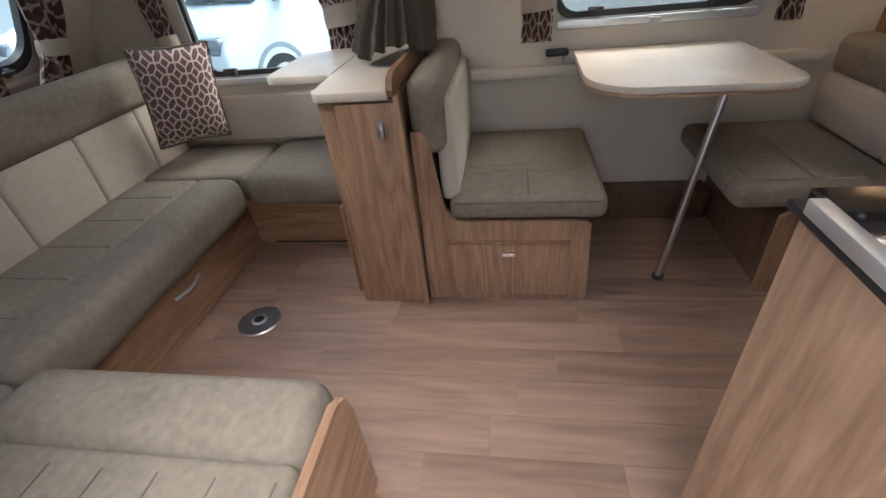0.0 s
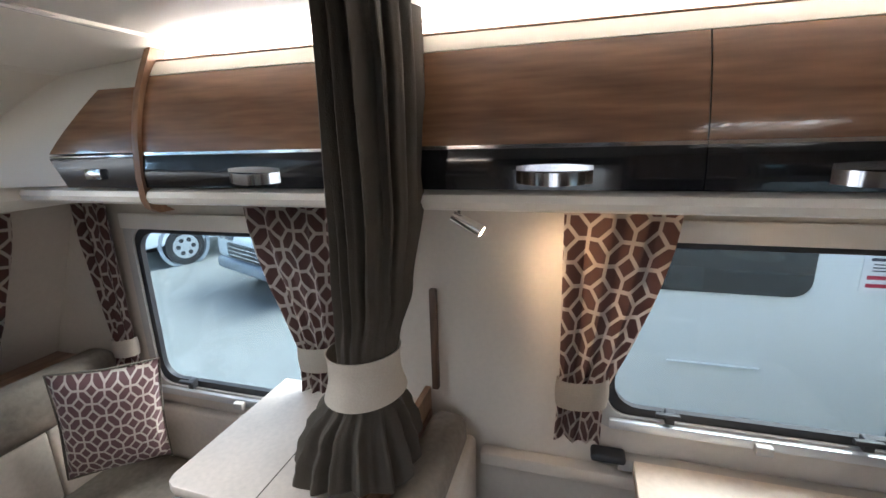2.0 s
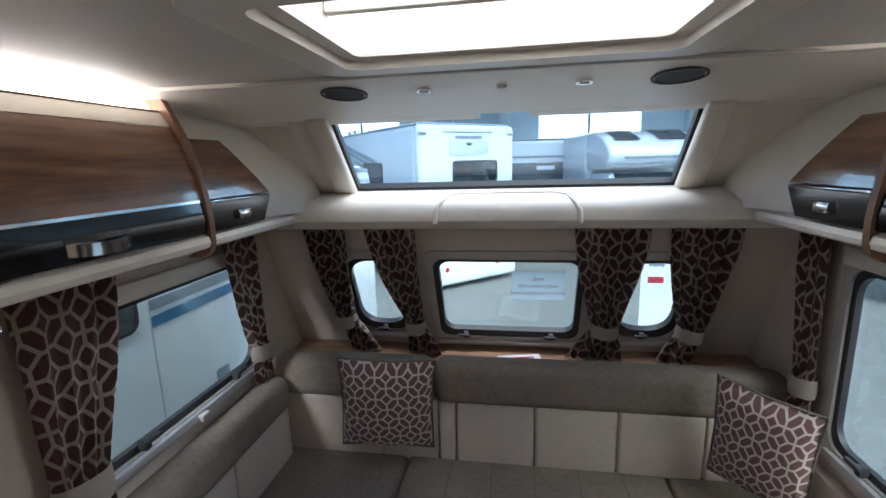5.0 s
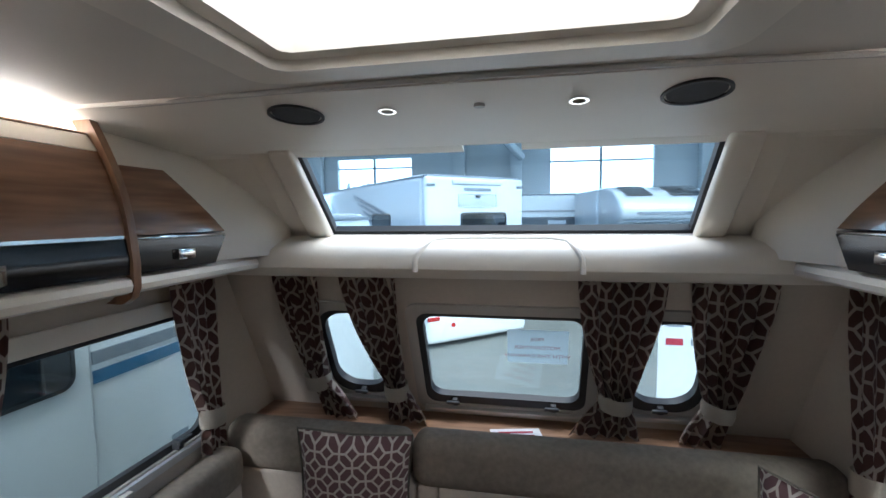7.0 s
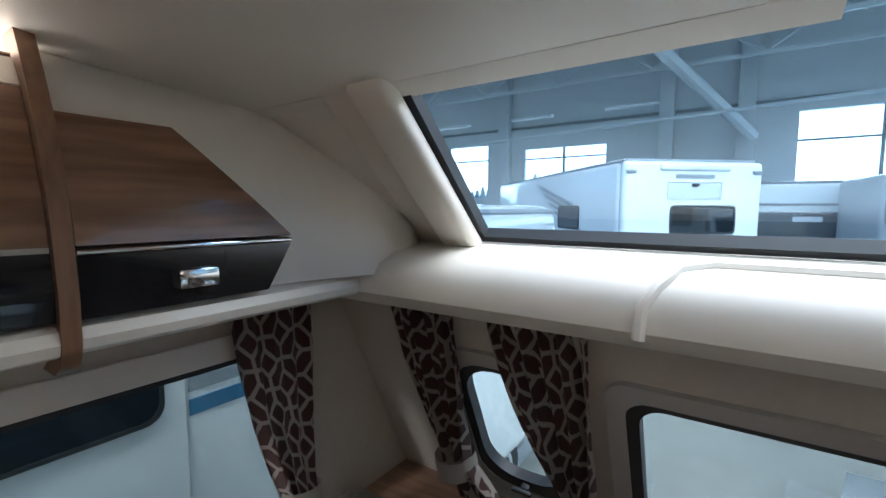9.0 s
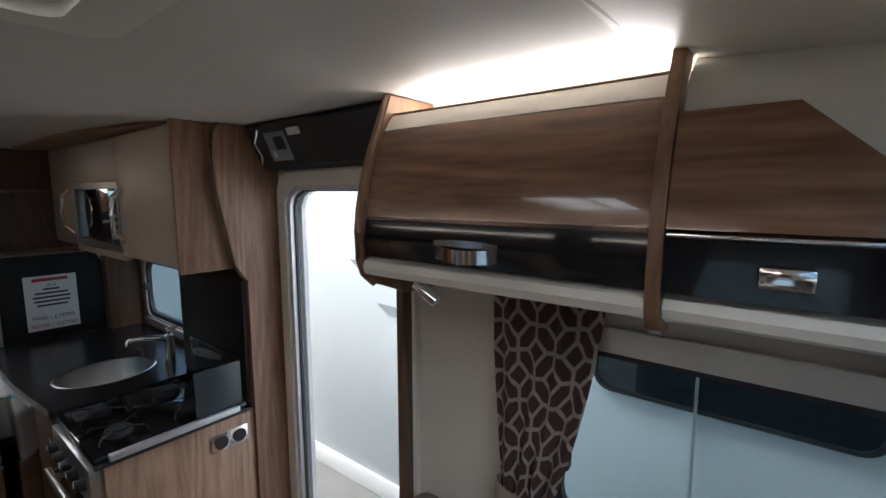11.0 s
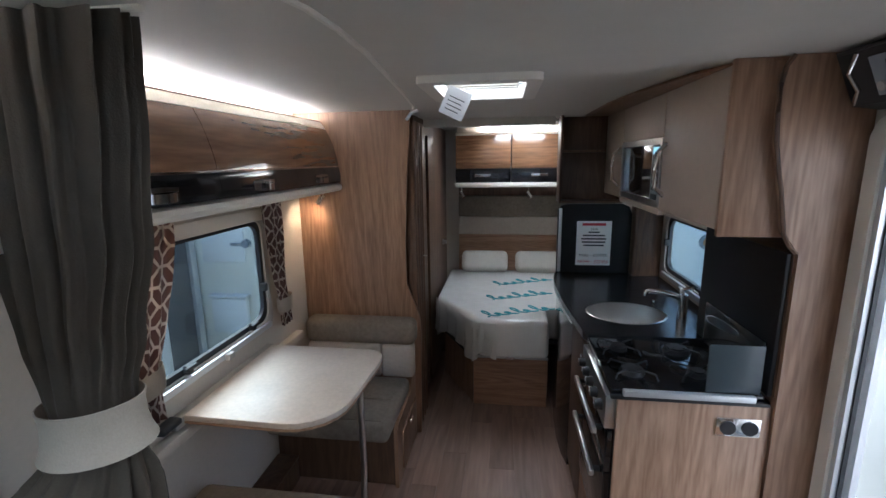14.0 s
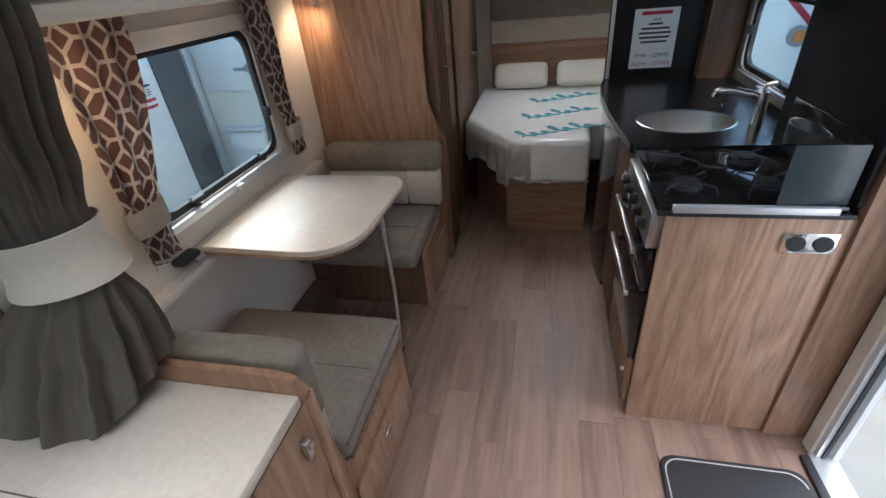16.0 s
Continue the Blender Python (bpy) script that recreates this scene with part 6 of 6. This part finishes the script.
# vehicles on the offside
def suv(name, m, label):
    """A white van: side profile drawn out across, glasshouse, lamps, wheels. Its nose points to +y."""
    t = thing(name, m.translation, label, "van")
    prof = [(-2.8, 0.42), (2.1, 0.42), (2.24, 0.62), (2.22, 0.92), (2.05, 1.12), (1.45, 1.36), (0.75, 2.12), (0.30, 2.34), (-2.7, 2.42), (-2.85, 0.8)]
    part("body", move(prism(prof, "x", -0.9, 0.9, 0.06, 3), m), M_WHITE, t)
    for s in (-1, 1):
        part("side_window", move(prism([(1.25, 1.36), (0.72, 1.98), (0.15, 2.02), (0.10, 1.36)], "x", s * 0.895, s * 0.908), m), M_DARKGLASS, t)
        hl = part("headlight", move(bx(s * 0.58 - 0.24, s * 0.58 + 0.24, 2.0, 2.245, 0.84, 1.06, 0.06, 4), m), mat("lamp_lens", (0.16, 0.18, 0.20), 0.1, coat=1.0), t)
        part("reflector", move(cyl(bmesh.new(), (s * 0.6, 2.235, 0.93), (s * 0.6, 2.255, 0.93), 0.06), m), M_CHROME, hl)
        part("mirror", move(bx(s * 1.0 - 0.1, s * 1.0 + 0.1, 1.05, 1.2, 1.36, 1.62, 0.04, 3), m), M_WHITE, t)
        for y in (1.38, -1.35):
            w = part("wheel", move(cyl(bmesh.new(), (s * 0.78, y, 0.36), (s * 0.93, y, 0.36), 0.36, seg=28), m), M_TYRE, t)
            part("rim", move(cyl(bmesh.new(), (s * 0.80, y, 0.36), (s * 0.938, y, 0.36), 0.235, seg=24), m), M_ALU, w)
            # shade between the spokes, put on the rim as dark discs
            for k in range(6):
                a = k * math.tau / 6
                part("spoke_shade_disc", move(cyl(bmesh.new(), (s * 0.90, y + 0.14 * math.cos(a), 0.36 + 0.14 * math.sin(a)), (s * 0.943, y + 0.14 * math.cos(a), 0.36 + 0.14 * math.sin(a)), 0.045, seg=8), m), M_RUBBER, w)
            part("arch", move(ring([(y + 0.47 * math.cos(k * math.tau / 24), 0.40 + 0.47 * math.sin(k * math.tau / 24)) for k in range(24)], [(y + 0.41 * math.cos(k * math.tau / 24), 0.40 + 0.41 * math.sin(k * math.tau / 24)) for k in range(24)], "x", s * 0.86, s * 0.915), m), M_GREYS, t)
    part("grille", move(bx(-0.52, 0.52, 2.15, 2.262, 0.60, 0.83, 0.03), m), M_BLACKM, t)
    for k in range(3):
        part("grille_bar", move(bx(-0.48, 0.48, 2.262, 2.27, 0.65 + 0.06 * k, 0.665 + 0.06 * k), m), M_CHROME, t)
    part("windscreen", move(prism([(1.42, 1.385), (0.80, 2.06), (0.83, 2.085), (1.47, 1.39)], "x", -0.78, 0.78), m), M_DARKGLASS, t)
    part("bumper", move(bx(-0.85, 0.85, 2.1, 2.29, 0.40, 0.575, 0.05, 3), m), M_GREYS, t)
suv("camper_van", pose(-7.1, -1.8, GZ, 0, 0, 247), "white parked camper van with grey trim and alloy wheels")
suv("parked_van", pose(-8.1, -5.68, GZ, 0, 0, 249), "white parked van further down the showroom")
v = coach("parked_caravan", -4.4, -2.15, 1.75, 6.8, 1.95, "white parked caravan with tinted window and open door", cat="caravan")
part("window", prism(rrect(1.85, 2.90, 0.93, 1.5, 0.08), "x", -2.165, -2.135), M_DARKGLASS, v)
part("trim_line", bx(-2.149, -2.135, 2.35, 2.75, 0.55, 0.56, 0), M_HALLW, v)
# doorway is a flat dark sheet on the body, its inner shade painted
part("doorway_shade_sheet", bx(-2.149, -2.139, 3.29, 3.56, -0.2, 1.75, 0), mat("painted_doorway_shade", (0.10, 0.105, 0.11), 0.5, var=0.2, scale=3), v, "flat dark sheet for the shade inside the open doorway")
part("door_frame", bx(-2.149, -2.11, 3.54, 3.60, -0.2, 1.75, 0.006), M_ALU, v)
od = part("open_door", bx(-2.14, -1.66, 3.62, 3.665, -0.2, 1.66, 0.02, 3), mat("cream_door", (0.74, 0.73, 0.66), 0.4, coat=0.3, var=0.03), v, "open cream caravan door")
part("door_edge", bx(-1.66, -1.635, 3.615, 3.67, -0.2, 1.66, 0.004), M_ALU, od)
part("door_panel", bx(-2.07, -1.74, 3.611, 3.6195, 0.98, 1.55, 0.004), M_WHITE, od)
part("door_lock", cyl(bmesh.new(), (-1.715, 3.585, 1.12), (-1.715, 3.6195, 1.12), 0.030), M_GREYS, od)
part("lock_lever", bx(-1.83, -1.72, 3.585, 3.60, 1.105, 1.125, 0.004), M_GREYS, od)
part("door_bin", bx(-2.02, -1.74, 3.565, 3.6195, 0.45, 0.72, 0.02), M_WHITE, od)
part("bin_lip", bx(-2.03, -1.73, 3.555, 3.6195, 0.725, 0.745, 0.004), M_HALLW, od)
sg = thing("caravan_price_card", (-2.14, 3.16, 0.98), "white price card with red print on the neighbouring caravan", "price card")
part("card", bx(-2.149, -2.145, 3.07, 3.25, 0.975, 1.20, 0), M_PAPER, sg)
for k, wd in enumerate((0.05, 0.06, 0.13)):
    part("print_line", bx(-2.1445, -2.1435, 3.16 - wd / 2, 3.16 + wd / 2, 1.165 - 0.026 * k, 1.178 - 0.026 * k, 0), M_INK, sg)
for k in range(3):
    part("small_print", bx(-2.1445, -2.1435, 3.105, 3.215, 1.095 - 0.014 * k, 1.100 - 0.014 * k, 0), M_INK, sg)
for k in range(2):
    part("red_print", bx(-2.1445, -2.1435, 3.09, 3.23, 1.030 - 0.036 * k, 1.048 - 0.036 * k, 0), M_REDINK, sg)

rd = thing("display_stand", (-9.0, -5.85, GZ), "red and white display stand on the showroom floor", "display stand")
part("red_panel", bx(-9.03, -9.0, -6.15, -5.65, 0.75, 1.35), M_REDINK, rd)
part("white_panel", bx(-9.03, -9.0, -6.05, -5.75, 0.35, 0.74), M_PAPER, rd)
part("red_panel", bx(-9.03, -9.0, -5.9, -5.35, 0.05, 0.34), M_REDINK, rd)
for yy in (-6.1, -5.7):
    part("post", tube([(-9.05, yy, GZ), (-9.05, yy, 1.35)], 0.03, 8), M_ALU, rd)

# ahead of the caravan
sf = thing("window_notice", (-0.13, -0.15, 1.0), "white paper notice taped outside the front window, read from outside", "notice")
part("sheet", move(bx(-0.255, -0.02, -0.034, -0.0335, 0.33, 0.50, 0), RAKE), M_NOTICE, sf)
for k, tx in enumerate(("FREE", "MOTORMOVER", "WITH THIS CARAVAN")):
    lettering(tx, 0.026, RAKE @ pose(-0.137, -0.0325, 0.445 - 0.042 * k, 90, 0, 0), M_FADED, sf)
def place(t, m):
    """Sets a thing that was built about the origin down at its place."""
    t.matrix_basis = m @ t.matrix_basis
    return t

v = coach("angled_motorhome", -1.1, 1.1, -7.2, 0.0, 2.45, "white motorhome parked askew ahead, seen from its rear corner", cat="motorhome")
part("rear_cap", bx(-1.08, 1.08, -0.10, 0.06, GZ + 0.75, 2.40, 0.07, 4), M_WHITE, v)
part("bumper", bx(-1.12, 1.12, -0.18, 0.14, GZ + 0.08, GZ + 0.62, 0.11, 5), M_WHITE, v, "rounded white bumper")
part("roof_spoiler", bx(-0.55, 0.55, -0.22, 0.09, 2.26, 2.36, 0.03, 3), M_WHITE, v)
part("plate_recess", bx(-0.42, 0.42, 0.055, 0.066, 1.86, 2.10, 0.02), M_HALLW, v)
part("badge_bar", bx(-0.30, 0.30, 0.060, 0.068, 2.15, 2.21, 0), M_GREYS, v)
part("reversing_camera", bx(-0.05, 0.05, 0.06, 0.10, 2.04, 2.08, 0.01), M_RUBBER, v)
rw = part("rear_window", prism(rrect(-0.62, 0.34, 1.38, 1.74, 0.06), "y", 0.058, 0.075), M_DARKGLASS, v)
part("window_rim", ring(rrect(-0.65, 0.37, 1.35, 1.77, 0.07), rrect(-0.62, 0.34, 1.38, 1.74, 0.06), "y", 0.056, 0.085), M_RUBBER, rw)
for x in (-0.98, 0.98):
    part("marker_lamp", bx(x - 0.08, x + 0.08, 0.058, 0.08, 2.22, 2.27, 0.008), M_GREYS, v)
    part("tail_lamp", bx(x - 0.12, x + 0.12, 0.10, 0.15, GZ + 0.50, GZ + 0.58, 0.015), M_REDL, v)
    part("fog_lamp", cyl(bmesh.new(), (x * 0.6, 0.135, GZ + 0.40), (x * 0.6, 0.15, GZ + 0.40), 0.045), M_REDL, v)
for a, w, z in ((-1.4, 0.9, 1.38), (-4.3, 1.1, 1.38)):
    sw = part("side_window", prism(rrect(a - w, a, z, z + 0.36, 0.06), "x", 1.095, 1.112), M_DARKGLASS, v)
    part("window_rim", ring(rrect(a - w - 0.03, a + 0.03, z - 0.03, z + 0.39, 0.07), rrect(a - w, a, z, z + 0.36, 0.06), "x", 1.09, 1.118), M_RUBBER, sw)
for k in range(4):
    part("swoosh", move(bx(0, 0.006, -0.95 + 0.20 * k, 0.95, -0.045, 0.045 - 0.012 * k, 0), pose(1.101, -2.6 + 0.12 * k, 1.98 - 0.13 * k, -13, 0, 0)), M_GREYS, v)
for z in (0.55, 1.0):
    part("body_seam", bx(1.098, 1.104, -7.0, -0.2, z, z + 0.02, 0), M_GREYS, v)
place(v, pose(0.86, -6.5, 0, 0, 0, 41.3))
v = coach("dark_motorhome", -1.1, 1.1, -4.0, 0.0, 2.35, "white motorhome with a dark lower flank in the second row", cat="motorhome")
part("dark_flank", bx(-1.115, 1.115, -3.8, 0.012, GZ + 0.5, 1.72, 0.10, 4), mat("anthracite_paint", (0.05, 0.06, 0.075), 0.25, coat=0.8, var=0.05), v, "anthracite lower flank")
part("flank_line", bx(-1.0, 1.0, 0.004, 0.018, 1.80, 1.85, 0), M_GREYS, v)
part("number_plate", bx(-0.30, 0.22, 0.008, 0.022, 1.45, 1.56, 0), M_PAPER, v)
part("rear_ladder", tube([(-0.72, 0.07, 1.2), (-0.72, 0.07, 1.75), (-0.92, 0.07, 1.75), (-0.92, 0.07, 1.2)], 0.022, 6), M_ALU, v)
place(v, pose(-0.85, -11.6, 0, 0, 0, 8))
v = thing("streamlined_motorhome", (0, 0, GZ), "white streamlined motorhome with a sloped dark-windowed brow", "motorhome")
part("body", bx(-1.12, 1.12, -6.0, -0.9, GZ + 0.35, 2.36, 0.18, 5), M_WHITE, v)
part("brow", prism([(-1.2, 2.36), (-0.6, 2.35), (-0.05, 2.22), (0.32, 2.02), (0.45, 1.82), (0.40, 1.62), (0.10, 1.48), (-1.2, 1.42)], "x", -1.08, 1.08, 0.10, 4), M_WHITE, v)
part("bonnet", prism([(-1.2, 1.40), (0.25, 1.40), (0.55, 0.95), (0.95, 0.70), (1.0, GZ + 0.35), (-1.2, GZ + 0.35)], "x", -1.0, 1.0, 0.08, 3), M_WHITE, v)
part("windscreen", prism([(0.14, 1.395), (0.29, 1.395), (0.62, 0.955), (0.47, 0.955)], "x", -0.88, 0.88), M_DARKGLASS, v)
for x0, x1 in ((-0.85, -0.12), (0.30, 0.85)):
    part("brow_window", prism([(-0.42, 2.325), (0.20, 2.105), (0.22, 2.135), (-0.40, 2.352)], "x", x0, x1), M_DARKGLASS, v)
part("lettering_bar", bx(-0.72, 0.72, 0.425, 0.448, 1.70, 1.76, 0), M_GREYS, v)
part("brow_line", bx(-1.0, 1.0, 0.36, 0.40, 1.545, 1.575, 0.004), M_GREYS, v)
for xx in (-0.98, 0.98):
    for yy in (-0.2, -4.6):
        wheel(v, (xx, yy, GZ + 0.34))
place(v, pose(-3.0, -9.0, 0, 0, 0, 10))
bn = thing("price_banner", (-1.55, -2.4, GZ), "tall white printed price banner on a stand", "banner")
part("sheet", bx(-1.85, -1.2, -2.41, -2.40, GZ + 0.1, 1.35, 0), M_PAPER, bn)
for k in range(5):
    for j in range(3):
        part("logo_block", bx(-1.80 + 0.2 * j, -1.66 + 0.2 * j, -2.3995, -2.3985, 1.22 - 0.16 * k, 1.28 - 0.16 * k, 0), (M_REDINK, M_INK, M_GREYS)[(k + j) % 3], bn)
part("red_foot", bx(-1.84, -1.21, -2.3995, -2.3985, GZ + 0.15, GZ + 0.32, 0), M_REDINK, bn)
part("base", bx(-1.85, -1.2, -2.5, -2.3, GZ, GZ + 0.1, 0.01), M_ALU, bn)

# hall walls with tall windows
hw = thing("hall_wall_front", (0, -16, GZ), "pale showroom wall with tall gridded daylight windows", "wall", kind="structure")
wins = {(-13.0, -8.0): (1.7, 4.6), (-4.6, -0.9): (1.7, 4.6), (4.6, 7.8): (2.7, 4.1), (9.5, 13.5): (2.2, 4.4)}
xs = sorted({-26, 26, *[a for w in wins for a in w]})
for a, b in zip(xs, xs[1:]):
    if (a, b) in wins:
        za, zb = wins[(a, b)]
        part("panel", bx(a, b, -16.2, -16, GZ, za, 0), M_HALLW, hw)
        part("panel", bx(a, b, -16.2, -16, zb, 8, 0), M_HALLW, hw)
        part("mullion", bx((a + b) / 2 - 0.04, (a + b) / 2 + 0.04, -16.14, -16.04, za, zb, 0), M_HALLD, hw)
        part("transom", bx(a, b, -16.12, -16.06, za + (zb - za) * 0.7, za + (zb - za) * 0.7 + 0.06, 0), M_HALLD, hw)
        for k in range(14):
            tx = a + (b - a) * (k + 0.5) / 14
            part("far_treetop", prism([(tx - 0.16, za - 0.1), (tx + 0.16, za - 0.1), (tx + 0.05, za + 0.25 + 0.22 * math.sin(k * 2.3) ** 2), (tx - 0.03, za + 0.3 + 0.22 * math.sin(k * 2.3) ** 2)], "y", -16.9, -16.8), M_HALLD, hw)
    else:
        part("panel", bx(a, b, -16.2, -16, GZ, 8, 0), M_HALLW, hw)
for x in (-6.3, 0.4, 2.6, 8.6):
    part("pilaster", bx(x - 0.22, x + 0.22, -15.99, -15.6, GZ, 7.2, 0.01), M_HALLW, hw)
part("cladding_rail", bx(-26, 26, -15.98, -15.9, 4.9, 5.0, 0.01), M_HALLD, hw)
# emissive sheet added behind the hall windows to make them bright
solid("backdrop", bx(-26, 26, -17.6, -17.5, 0.5, 6.5, 0), glow("daylight_glow_sheet", (0.80, 0.91, 1.0), 1.6), "glowing sheet in place of hazy daylight outside the showroom windows", "backdrop", kind="structure")
hr = thing("hall_roof", (0, -9, 6.2), "grey steel trusses and pale decking over the showroom front", "roof", kind="structure")
part("decking", bx(-24, 24, -16, -6.5, 7.3, 7.4, 0), M_HALLW, hr)
for k in range(4):
    part("lower_chord", bx(-24, 24, -15.05 + 2.4 * k, -14.95 + 2.4 * k, 6.1, 6.22, 0), M_HALLW, hr)
    for j in range(16):
        part("web", tube([(-24 + 3 * j, -15 + 2.4 * k, 6.2), (-22.5 + 3 * j, -15 + 2.4 * k, 7.2), (-21 + 3 * j, -15 + 2.4 * k, 6.2)], 0.05, 5), M_HALLW, hr)
part("raking_beam", tube([(2.9, -9.5, 6.2), (0.2, -15.4, 3.9)], 0.16, 8), M_HALLW, hr)
for k in range(3):
    part("strip_light", bx(2.5 + 3.2 * k, 4.0 + 3.2 * k, -13.6, -13.4, 4.75, 4.82, 0.01), M_PAPER, hr)
part("sprinkler_pipe", tube([(-9, -12.5, 4.55), (9, -13.5, 4.05)], 0.05, 6), M_HALLW, hr)
# outer skin of this caravan: roof over the ceiling
solid("roof_skin", bx(-W - T, W + T, 0.38, YB + T, H + 0.075, H + 0.10, 0), M_WHITE, kind="structure", label="white outer roof skin of the caravan", category="roof")

# ---- floor planks, shared meshes ----
PW = 0.135
rng = random.Random(4)
lens = (0.55, 0.70, 0.85)
kinds = {}
for L in lens:
    me = mesh_of(bx(-PW / 2 + 0.0003, PW / 2 - 0.0003, 0.0003, L - 0.0003, -0.004, 0.0, 0.0005, 1), "plank")
    me.materials.append(M_FLOOR)
    kinds[L] = me
x = -0.98
count = 0
while x < 1.05:
    y = 0.50 - rng.uniform(0, 0.5)
    while y < 3.9:
        L = rng.choice(lens)
        if not (x < -0.5 and y > 3.3):
            ob = new("plank", kinds[L])
            ob.location = (x, y, 0.0)
            ob.parent = floor
            count += 1
        y += L
    x += PW
